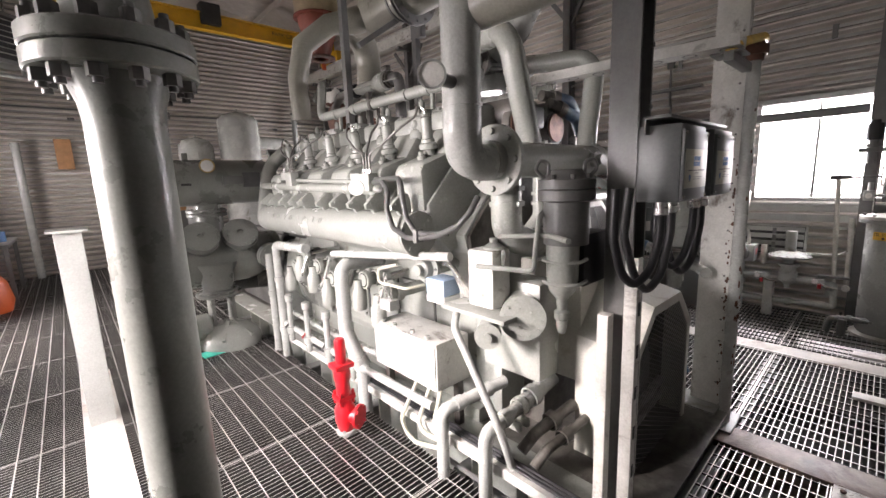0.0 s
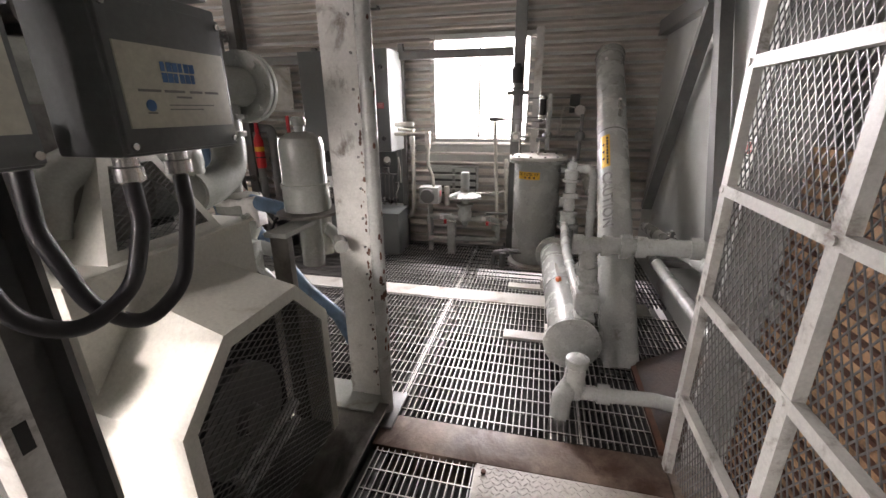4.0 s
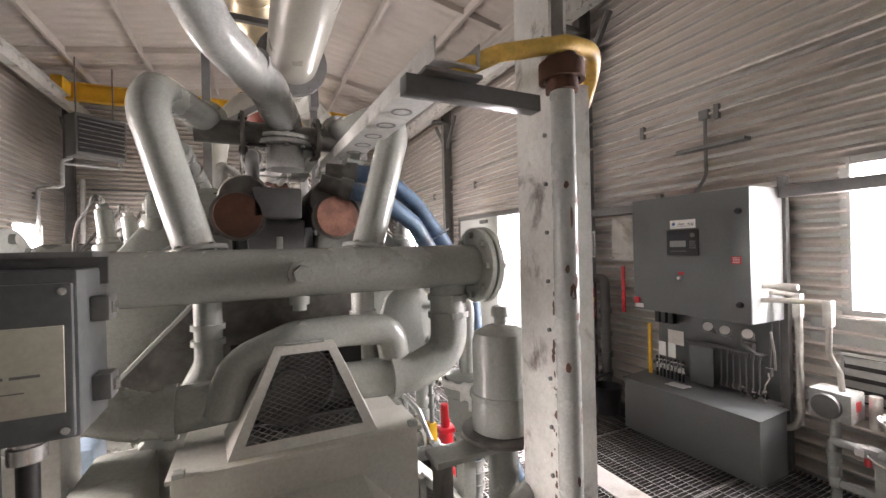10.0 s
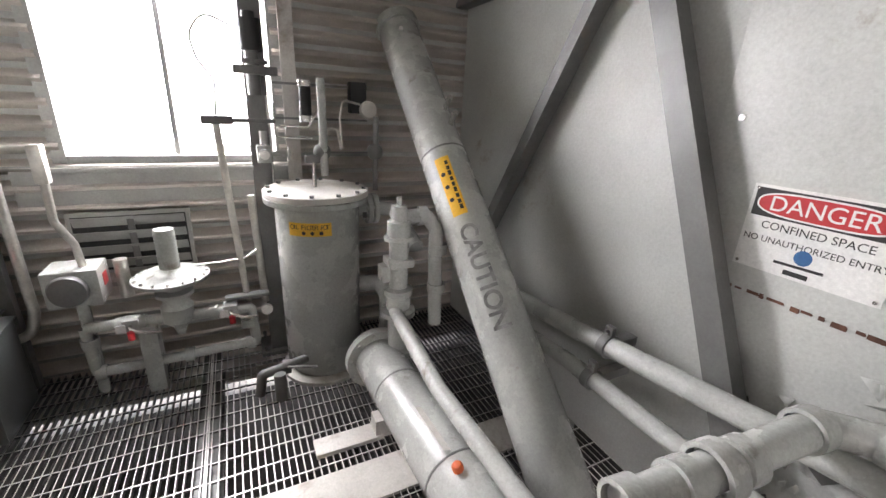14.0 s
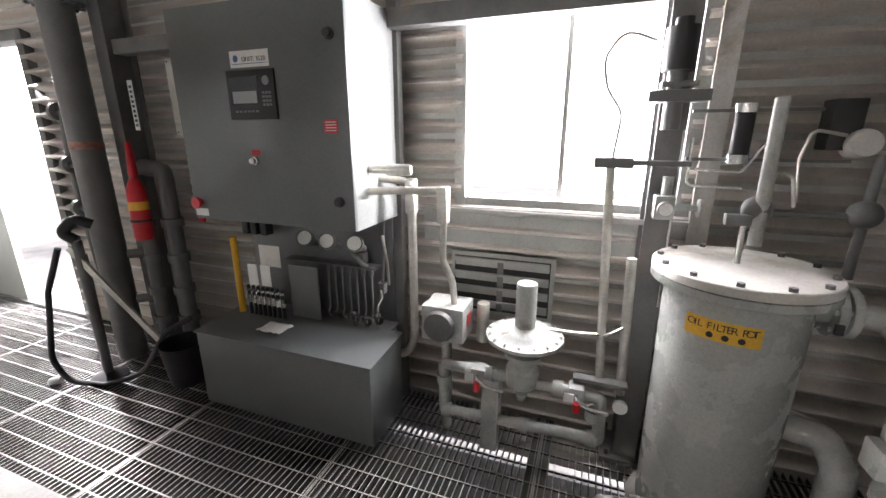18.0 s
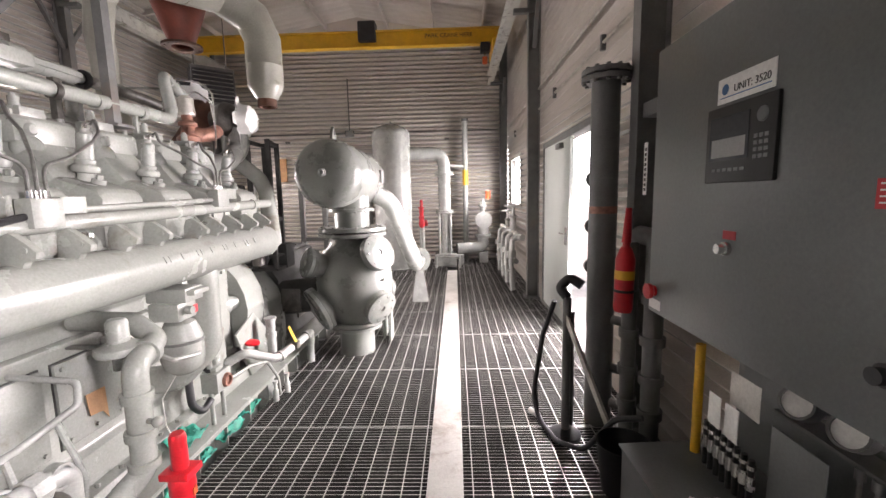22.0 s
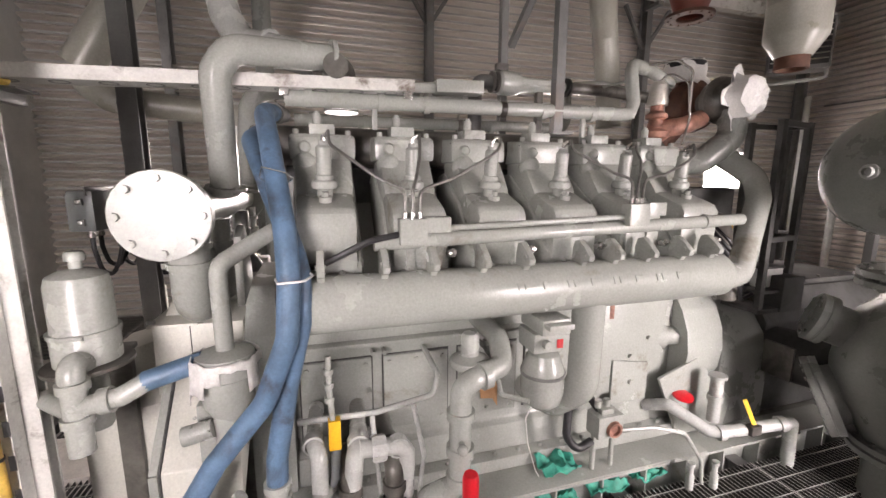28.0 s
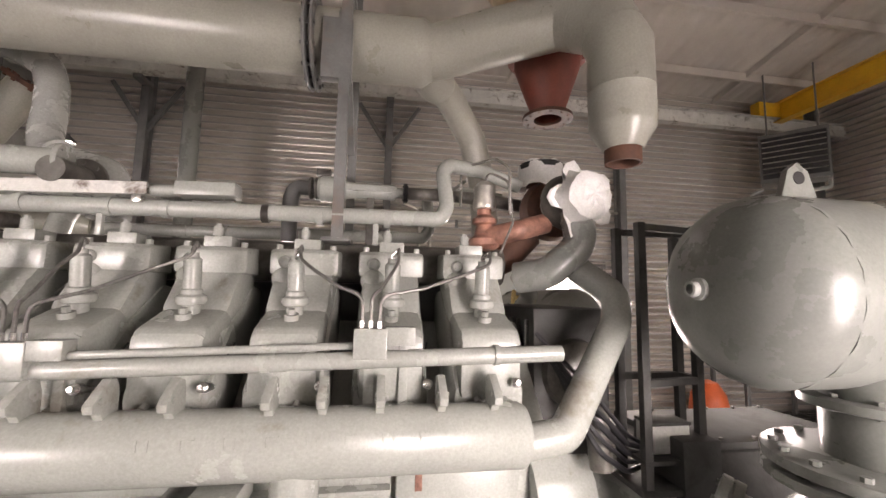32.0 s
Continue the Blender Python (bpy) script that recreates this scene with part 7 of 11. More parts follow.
# ---- the west side of the engine ----
def west_side():
    t = thing("coolant_riser", (1.74, 1.34, 1.4), "grey coolant pipe rising from the header with a dial gauge", "pipe")
    b = B()
    tube(b, [(1.92, 1.63, 1.525), (1.82, 1.63, 1.525), (1.735, 1.625, 1.55), (1.715, 1.615, 1.64), (1.715, 1.61, 2.0), (1.715, 1.61, 2.17)], 0.076, 0.10, 24, n=9)
    part("pipe", b, "pipe", t)
    part("weld", collar(B(), (1.715, 1.61, 1.74), (0, 0, 1), 0.079, 0.012), "pipe", t)
    d = Vector((-0.72, -0.69, 0.05)).normalized()
    c = Vector((1.53, 1.57, 1.815))
    part("gauge_stem", rod(B(), (1.715, 1.61, 1.815), c, 0.024), "pipe_dark", t)
    g = part("dial_gauge", lathe(B(), c, d, [(0, 0), (0.046, 0), (0.05, 0.012), (0.05, 0.03), (0.044, 0.03), (0.044, 0.024), (0, 0.024)], 26), "pipe", t)
    part("dial", lathe(B(), c + d * 0.0245, d, [(0, 0), (0.043, 0), (0, 0.0008)], 24), "dial", g)
    t.location += Vector((-0.03, -0.03, 0.04))
    t = thing("white_panel_box", (1.9, 2.1, 0.41), "cream two-door steel terminal box low on the engine side", "electrical box")
    b = box(B(), 1.75, 1.85, 0.415, 1.99, 2.42, 0.68, 0.008)
    part("body", b, "white_steel", t)
    for y0, y1 in ((1.858, 2.16), (2.168, 2.412)):
        dr = part("door", box(B(), 1.742, y0, 0.42, 1.751, y1, 0.668, 0.003), "white_steel", t)
    b = B()
    for y in (1.95, 2.08, 2.25, 2.36):
        rod(b, (1.78, y, 0.68), (1.78, y, 0.698), 0.014, seg=8)
    loose("top_screw", b, "engine", t)
    part("stand", bar(B(), (1.83, 2.40, 0.1), (1.83, 2.40, 0.43), 0.04, 0.04), "engine_dirty_shaded", t)
    part("stand", bar(B(), (1.95, 1.90, 0.1), (1.95, 1.90, 0.43), 0.04, 0.04), "engine_dirty_shaded", t)
    for pts in ([(1.76, 2.03, 0.42), (1.73, 2.06, 0.33), (1.71, 2.14, 0.16), (1.71, 2.09, 0.09), (1.71, 2.01, 0.07), (1.74, 1.84, 0.10)],
                [(1.77, 1.93, 0.42), (1.74, 1.95, 0.33), (1.71, 1.98, 0.21), (1.71, 1.93, 0.165), (1.74, 1.83, 0.15)],
                [(1.78, 1.86, 0.42), (1.75, 1.86, 0.33), (1.73, 1.87, 0.24), (1.75, 1.82, 0.19)]):
        part("conduit", tube(B(), pts, 0.012, 0.06, 12), "label_cream", t, "pale flexible conduit loop")
    t.location += Vector((0.05, 0.08, -0.02))
    t = thing("lubricator_tank", (1.92, 1.64, 0.9), "cream metal lubricator reservoir with drive linkage", "oil tank")
    part("tank", box(B(), 1.87, 1.60, 0.90, 2.0, 1.755, 1.175, 0.016), "white_steel", t)
    b = B()
    lathe(b, (1.94, 1.65, 1.155), (0, 0, 1), [(0.035, 0), (0.045, 0.008), (0.05, 0.03), (0.02, 0.05), (0.02, 0.07), (0, 0.075)], 16)
    bar(b, (1.90, 1.56, 1.17), (1.98, 1.64, 1.05), 0.03, 0.015)
    part("filler", b, "engine", t)
    part("shelf", box(B(), 1.82, 1.50, 0.865, 2.10, 1.90, 0.885, 0.004), "engine", t)
    part("bracket", prism(B(), [(1.55, 0.62), (1.86, 0.62), (1.86, 0.865), (1.55, 0.865)], 'x', 2.10, 2.14, 0.004), "engine", t)
    b = B()
    for k in range(5):
        tube(b, [(1.95, 1.78 + 0.02 * k, 0.90), (1.88, 1.82 + 0.02 * k, 1.02 + 0.02 * k), (1.92, 1.90 + 0.02 * k, 1.06)], 0.008, 0.03, 8)
    loose("feed_line", b, "chrome", t)
    part("blue_cap", box(B(), 1.86, 1.92, 0.90, 1.98, 2.06, 0.99, 0.01), "box_blue", t, "small pale blue box")
    part("box_body", box(B(), 1.86, 1.92, 0.86, 1.98, 2.06, 0.90, 0.006), "label_white", t)
    t = thing("end_cover", (2.0, 1.5, 0.75), "round bolted cover plate on the pump housing", "cover plate")
    b = B()
    d = Vector((-0.8, -0.6, 0))
    lathe(b, (2.08, 1.62, 0.84), d, [(0, 0), (0.09, 0), (0.096, 0.01), (0.096, 0.12), (0.104, 0.13), (0.104, 0.15), (0, 0.15)], 28)
    bolts(b, Vector((2.08, 1.62, 0.84)) + d * 0.15, d, 0.085, 12, 0.007, 0.008)
    bolts(b, Vector((2.08, 1.62, 0.84)) + d * 0.15, d, 0.045, 5, 0.007, 0.008)
    part("plate", b, "engine", t)
    b = B()
    lathe(b, (1.93, 1.70, 0.77), d, [(0, 0), (0.05, 0), (0.05, 0.09), (0.06, 0.10), (0.06, 0.13), (0.02, 0.13), (0.02, 0.15), (0, 0.15)], 18)
    part("round_flange", b, "engine", t)
    part("housing", box(B(), 2.05, 1.50, 0.50, 2.22, 1.85, 0.98, 0.02), "engine", t)
    t.location += Vector((-0.03, -0.05, 0.035))
    t = thing("oil_filter", (1.72, 1.13, 1.05), "dark grey bolted oil filter with lifting eyes and pale bowl", "oil filter")
    c = (1.80, 1.195)
    b = lathe(B(), (*c, 1.26), (0, 0, 1), [(0, 0), (0.078, 0), (0.08, 0.15), (0.098, 0.155), (0.098, 0.19), (0.094, 0.192), (0.098, 0.196), (0.098, 0.225), (0.07, 0.235), (0.05, 0.26), (0, 0.262)], 26)
    part("housing", b, "pipe_dark", t)
    b = B()
    for s in (1, -1):
        tube(b, [(c[0] + 0.06 * s, c[1] - 0.05 * s, 1.49), (c[0] + 0.085 * s, c[1] - 0.07 * s, 1.52), (c[0] + 0.075 * s, c[1] - 0.06 * s, 1.555), (c[0] + 0.05 * s, c[1] - 0.04 * s, 1.545), (c[0] + 0.05 * s, c[1] - 0.04 * s, 1.50)], 0.007, 0.02, 8)
    bolts(b, (*c, 1.485), (0, 0, 1), 0.082, 8, 0.009, 0.02)
    loose("lifting_eye", b, "pipe_dark", t)
    part("bowl", lathe(B(), (c[0] - 0.02, c[1], 1.04), (0, 0, 1), [(0, 0), (0.02, 0), (0.02, 0.02), (0.045, 0.05), (0.055, 0.09), (0.058, 0.22), (0, 0.22)], 24), "engine", t)
    b = B()
    for z in (1.12, 1.20):
        tube(b, [(c[0] - 0.05, c[1] + 0.06, z), (c[0] - 0.082, c[1], z), (c[0] - 0.03, c[1] - 0.068, z), (c[0] + 0.05, c[1] - 0.055, z)], 0.007, 0.05, 8)
    loose("u_bolt", b, "engine", t)
    part("switch_box", box(B(), 1.832, 1.14, 1.10, 2.02, 1.27, 1.29, 0.006), "black", t, "black box beside the bowl")
    b = B()
    lathe(b, (c[0] - 0.02, c[1], 0.93), (0, 0, 1), [(0, 0), (0.014, 0), (0.02, 0.03), (0.02, 0.05), (0.028, 0.055), (0.028, 0.08), (0.018, 0.09), (0.018, 0.12), (0, 0.12)], 12)
    part("drain_cock", b, "engine", t)
    t = thing("instrument_lines", (1.8, 1.5, 1.2), "thin pipes and black hoses looping round the header end", "pipe")
    b = B()
    tube(b, [(1.66, 1.50, 1.16), (1.68, 1.25, 1.17), (1.70, 1.24, 1.36), (1.85, 1.30, 1.38)], 0.010, 0.03, 8)
    tube(b, [(1.80, 1.50, 1.26), (1.70, 1.20, 1.30), (1.62, 1.08, 1.30)], 0.010, 0.04, 8)
    part("line", b, "engine", t)
    for pts in ([(1.77, 2.36, 1.50), (1.69, 2.16, 1.50), (1.65, 2.06, 1.46), (1.65, 2.08, 1.37), (1.65, 2.04, 1.28), (1.65, 1.925, 1.24), (1.65, 1.855, 1.244), (1.66, 1.72, 1.265), (1.68, 1.62, 1.31), (1.70, 1.566, 1.368), (1.73, 1.55, 1.43)],
                [(1.77, 2.34, 1.515), (1.67, 2.0, 1.515), (1.65, 1.955, 1.49), (1.65, 1.945, 1.41), (1.65, 1.925, 1.33), (1.65, 1.87, 1.275), (1.655, 1.80, 1.265), (1.70, 1.70, 1.27)]):
        part("hose", tube(B(), pts, 0.013, 0.05, 12), "hose_grey", t, "dark grey braided hose")
    part("hose_clamp", box(B(), 1.63, 1.835, 1.225, 1.672, 1.86, 1.285, 0.003), "pipe_dark", t)
    b = B()
    rod(b, (1.62, 2.30, 1.475), (1.645, 2.33, 1.475), 0.04, seg=20)
    part("gauge", b, "dial", t)
    # pipes standing in the grating
    P = [([(1.80, 3.40, 1.02), (1.78, 3.95, 1.0), (1.78, 3.95, 0.0), (1.78, 3.95, -0.3)], 0.036), ([(1.78, 4.15, 0.90), (1.78, 4.15, -0.3)], 0.032),
         ([(2.05, 2.78, 0.98), (1.74, 2.76, 0.98), (1.74, 2.76, 0.55), (1.78, 2.70, 0.36), (1.80, 2.68, 0.30), (1.80, 2.68, -0.3)], 0.046),
         ([(2.12, 1.74, 0.41), (1.74, 1.835, 0.36), (1.74, 1.845, -0.3)], 0.032), ([(2.26, 1.525, 0.45), (1.74, 1.548, 0.367), (1.74, 1.56, -0.3)], 0.032)]
    for pts, r in P:
        t = thing("floor_pipe", (*pts[-1][:2], 0), "pale grey threaded pipe with elbow going down through the grating", "pipe", "floor pipes")
        b = tube(B(), pts, r, r * 1.6, 16)
        part("pipe", b, "pipe", t)
        for f in (0.3, 0.75):
            a, e = Vector(pts[-3 if len(pts) > 2 else 0]), Vector(pts[-2 if len(pts) > 2 else 1])
            q = a + (e - a) * f
            part("coupling", collar(B(), q, e - a, r * 1.22, 0.04), "pipe", t)
    t = thing("long_rail", (1.75, 2.5, 1.0), "long pale tube along the side of the engine", "pipe")
    part("tube", tube(B(), [(1.80, 1.80, 1.14), (1.74, 2.85, 1.05)], 0.022, 0, 12), "pipe", t)
    t = thing("valve_cluster", (1.8, 3.0, 0.4), "cluster of grey valves, elbows and couplings on the engine side", "valve")
    rnd = random.Random(11)
    for k in range(7):
        y = 2.45 + 0.22 * k
        b = B()
        z = 0.82 + 0.06 * (k % 3)
        rod(b, (2.15, y, z), (1.84, y, z), 0.04)
        collar(b, (1.95, y, z), (1, 0, 0), 0.055, 0.05)
        collar(b, (1.86, y, z), (1, 0, 0), 0.06, 0.03)
        part("valve", b, "engine", t)
        b = B()
        lathe(b, (1.83, y + 0.04, z - 0.2), (0, 0, 1), [(0, 0), (0.045, 0), (0.05, 0.02), (0.05, 0.12), (0.03, 0.15), (0.03, 0.2), (0, 0.2)], 16)
        part("bowl", b, "engine", t)
    t = thing("side_wiring_rail", (1.86, 2, 0.2), "pale steel rail with cables along the skid edge", "rail")
    part("rail", prism(B(), [(1.80, 0.135), (1.806, 0.135), (1.806, 0.179), (1.86, 0.179), (1.86, 0.185), (1.80, 0.185)], 'y', 1.02, 4.0), "white_steel", t)
    part("lower_rail", box(B(), 1.80, 1.02, 0.02, 1.815, 1.95, 0.045, 0.002), "steel", t)
    for k in range(3):
        part("cable", tube(B(), [(1.83 + 0.02 * k, 1.05, 0.195), (1.83 + 0.02 * k, 2.5, 0.197), (1.84 + 0.02 * k, 3.6, 0.195)], 0.009, 0.05, 8), "black", t)
    # the lower cross pipes with unions beneath the front
    t = thing("front_piping", (2.1, 1.3, 0.3), "grey pipes with big unions and valve under the engine front", "pipe")
    for x, r, w in ((1.98, 0.046, 0.035), (2.03, 0.038, 0.03), (2.08, 0.052, 0.045), (2.135, 0.042, 0.03)):
        part("union", collar(B(), (x, 1.537, 0.367 + (x - 1.74) * 0.16), (1, -0.04, 0.16), r, w), "pipe", t)
    for y, z, r in ((1.45, 0.30, 0.028), (1.38, 0.25, 0.024)):
        part("pipe", tube(B(), [(1.90, y + 0.02, z - 0.06), (1.98, y, z), (2.26, y - 0.04, z + 0.05)], r, 0.05, 14), "engine_dirty_shaded", t)
        part("union", collar(B(), (2.10, y - 0.017, z + 0.022), (1, -0.1, 0.15), r * 1.6, 0.045), "engine_dirty_shaded", t)
    for x in (1.93, 1.99):
        part("valve_lug", box(B(), x, 1.50, 0.30, x + 0.022, 1.60, 0.345, 0.004), "engine", t)


west_side()


def west_small_pipes():
    t = thing("drain_tube", (1.78, 1.6, 0.3), "cream slanting drain tube from the lubricator shelf to the skid", "pipe")
    part("tube", tube(B(), [(1.82, 1.79, 0.86), (1.78, 1.767, 0.804), (1.78, 1.517, 0.424), (1.80, 1.48, 0.30), (1.83, 1.47, 0.19)], 0.019, 0.05, 14), "pipe", t)
    t = thing("small_bore_piping", (1.82, 2.4, 0.7), "pale small-bore tubes and fittings along the engine side", "pipe")
    rnd = random.Random(21)
    for k in range(4):
        y = 2.42 + 0.36 * k
        z = 0.70 + 0.04 * rnd.random()
        pts = [(2.02, y, z + 0.25), (1.86, y, z + 0.24), (1.82, y + 0.02, z + 0.10), (1.82, y + 0.10, z + 0.02), (1.90, y + 0.14, z - 0.10)]
        tb = part("tube", tube(B(), pts, 0.010 + 0.004 * (k % 2), 0.04, 8), "pipe" if k % 3 else "chrome", t)
        part("fitting", collar(B(), pts[1], (1, 0, 0), 0.022, 0.03), "pipe", tb)
        part("fitting", collar(B(), pts[3], (0.3, 0.8, -0.5), 0.022, 0.03), "pipe", tb)
    for k in range(4):
        y = 2.75 + 0.33 * k
        v = part("valve", lathe(B(), (1.76, y, 0.20), (0, 0, 1), [(0.022, 0), (0.022, 0.06), (0.036, 0.07), (0.036, 0.12), (0.022, 0.13), (0.022, 0.34), (0.032, 0.35), (0.032, 0.40), (0, 0.41)], 12), "pipe", t)
        part("handle", bar(B(), (1.70, y - 0.02, 0.335), (1.76, y + 0.05, 0.335), 0.016, 0.006), "label_red" if k == 2 else "pipe_dark", v)
    part("run", tube(B(), [(1.78, 1.95, 0.32), (1.78, 3.0, 0.30), (1.79, 4.0, 0.30)], 0.026, 0.1, 12), "pipe", t)
    part("run", tube(B(), [(1.83, 2.45, 0.42), (1.82, 3.2, 0.40), (1.83, 4.1, 0.41)], 0.018, 0.1, 10), "pipe", t)
    part("bracket", box(B(), 1.77, 2.28, 0.77, 1.84, 2.38, 0.83, 0.004), "pipe", t)
    for y in (2.30, 2.35):
        part("tube", rod(B(), (1.80, y, 0.83), (1.80, y, 0.92), 0.008, seg=10), "chrome", t)
    part("tube", tube(B(), [(1.90, 2.12, 0.93), (1.80, 2.16, 0.92), (1.79, 2.40, 0.92), (1.79, 2.41, 1.0), (1.85, 2.30, 1.03)], 0.009, 0.03, 10), "label_cream", t, "pale bent tube")
    fv = thing("flanged_valve", (1.90, 2.13, 1.02), "grey round flanged valve bonnet on the engine side", "valve")
    part("bonnet", lathe(B(), (1.95, 2.13, 1.02), (-1, -0.15, 0), [(0, 0), (0.075, 0), (0.085, 0.01), (0.085, 0.03), (0.06, 0.035), (0.05, 0.07), (0.03, 0.08), (0.03, 0.11), (0, 0.112)], 26), "engine", fv)
    loose("bolt", bolts(B(), (1.92, 2.126, 1.02), (-1, -0.15, 0), 0.072, 8, 0.008, 0.012), "pipe_dark", fv)
    part("stem", rod(B(), (1.99, 2.13, 1.02), (2.14, 2.13, 1.02), 0.05), "engine", fv)


west_small_pipes()


def chipped_paint():
    """Patches where the paint of the posts has chipped to dark rust."""
    rnd = random.Random(8)
    t = thing("paint_chips", (3.215, 0.962, 0.3), "dark rusty chips in the post conduit's paint", "paint chips")
    for k in range(44):
        z = rnd.uniform(0.25, 1.8) if k % 3 else rnd.uniform(0.35, 0.8)
        a = rnd.uniform(-2.6, -0.9)
        r, h_ = rnd.uniform(0.004, 0.010), rnd.uniform(0.006, 0.028)
        b = B()
        n = 7
        vs = []
        for q in range(n):
            w = 2 * math.pi * q / n
            aa = a + r * rnd.uniform(0.6, 1.2) * math.cos(w) / 0.031
            vs.append(b.verts.new((3.215 + 0.0316 * math.cos(aa), 0.962 + 0.0316 * math.sin(aa), z + h_ * rnd.uniform(0.6, 1.2) * math.sin(w))))
        b.faces.new(vs)
        part("chip", b, "rust", t)
    for k in range(46):
        y, z, r = 0.993 + abs(rnd.gauss(0, 0.008)), rnd.gauss(0.8, 0.45), rnd.uniform(0.002, 0.008)
        b = B()
        b.faces.new([b.verts.new((3.1994, y + r * rnd.uniform(0.5, 1.2) * math.cos(w), max(0.05, z) + r * rnd.uniform(0.8, 2.6) * math.sin(w))) for w in [2 * math.pi * q / 7 for q in range(7)]])
        part("chip", b, "rust", t)


chipped_paint()


def east_small_pipes():
    t = thing("threaded_piping", (3.35, 2.2, 0.1), "pale grey threaded elbows and tees low beside the engine", "pipe")
    for pts, r in (([(3.02, 2.05, 0.62), (3.30, 2.04, 0.62), (3.36, 2.06, 0.60), (3.36, 2.06, 0.36), (3.36, 2.06, 0.10)], 0.034),
                   ([(3.02, 2.24, 0.60), (3.32, 2.22, 0.60), (3.37, 2.20, 0.58), (3.36, 2.18, 0.30), (3.36, 2.18, -0.1)], 0.038),
                   ([(3.36, 2.22, 0.60), (3.36, 2.38, 0.585), (3.36, 2.42, 0.56), (3.36, 2.41, 0.30), (3.36, 2.41, 0.05)], 0.036)):
        p = part("pipe", tube(B(), pts, r, r * 1.6, 16), "pipe", t)
        for q, ax in ((pts[1], (1, 0, 0)), (pts[3], (0, 0, 1))):
            part("coupling", collar(B(), q, ax, r * 1.25, 0.045), "pipe", p)
    part("union", lathe(B(), (3.36, 2.30, 0.59), (0, 1, 0), [(0.05, -0.03), (0.055, -0.02), (0.055, 0.02), (0.05, 0.03)], 8), "pipe", t)
    c = thing("sample_cock", (3.15, 2.87, 0.86), "small pale sample cock on the engine side", "valve")
    part("stem", lathe(B(), (3.15, 2.87, 0.86), (0, 0, 1), [(0.014, 0), (0.014, 0.03), (0.022, 0.035), (0.022, 0.06), (0.01, 0.065), (0.01, 0.12), (0, 0.12)], 10), "engine", c)
    part("lever", bar(B(), (3.15, 2.85, 0.95), (3.18, 2.91, 0.965), 0.012, 0.006), "engine", c)
    part("stub", rod(B(), (2.96, 2.87, 0.872), (3.15, 2.87, 0.872), 0.012, seg=10), "engine", c)
    w = thing("loose_wire", (3.2, 3.08, 0.1), "thin pale wire hanging from the breather canister", "wire")
    part("wire", tube(B(), [(3.36, 3.02, 0.68), (3.24, 3.05, 0.52), (3.22, 3.08, 0.36), (3.24, 3.12, 0.21), (3.26, 3.13, 0.19)], 0.0025, 0.05, 6), "dial", w)
    g = thing("paper_tag", (3.12, 2.95, 0.45), "small brown stained paper tag hanging on the engine side", "tag")
    part("tag", prism(B(), [(2.90, 0.62), (3.006, 0.616), (3.01, 0.45), (2.98, 0.50), (2.91, 0.51)], 'x', 2.983, 2.986), "wood", g)
    # rings and thin lines along the cable leads
    k = thing("sensor_lines", (3.3, 2.6, 1.3), "thin dark sensor wires under the gas rail", "wire")
    for n, y in enumerate((2.62, 2.98, 3.34, 3.70, 4.02)):
        part("wire", tube(B(), [(3.30, y - 0.10, 1.47), (3.26, y - 0.04, 1.40), (3.20, y, 1.45), (3.14, y + 0.02, 1.52)], 0.004, 0.04, 6), "black", k)
        part("sensor", lathe(B(), (3.33, y, 1.40), (1, 0, 0.2), [(0.012, -0.05), (0.012, 0), (0.018, 0.0), (0.018, 0.03), (0.008, 0.035), (0.008, 0.05), (0, 0.05)], 10), "chrome", k)


east_small_pipes()

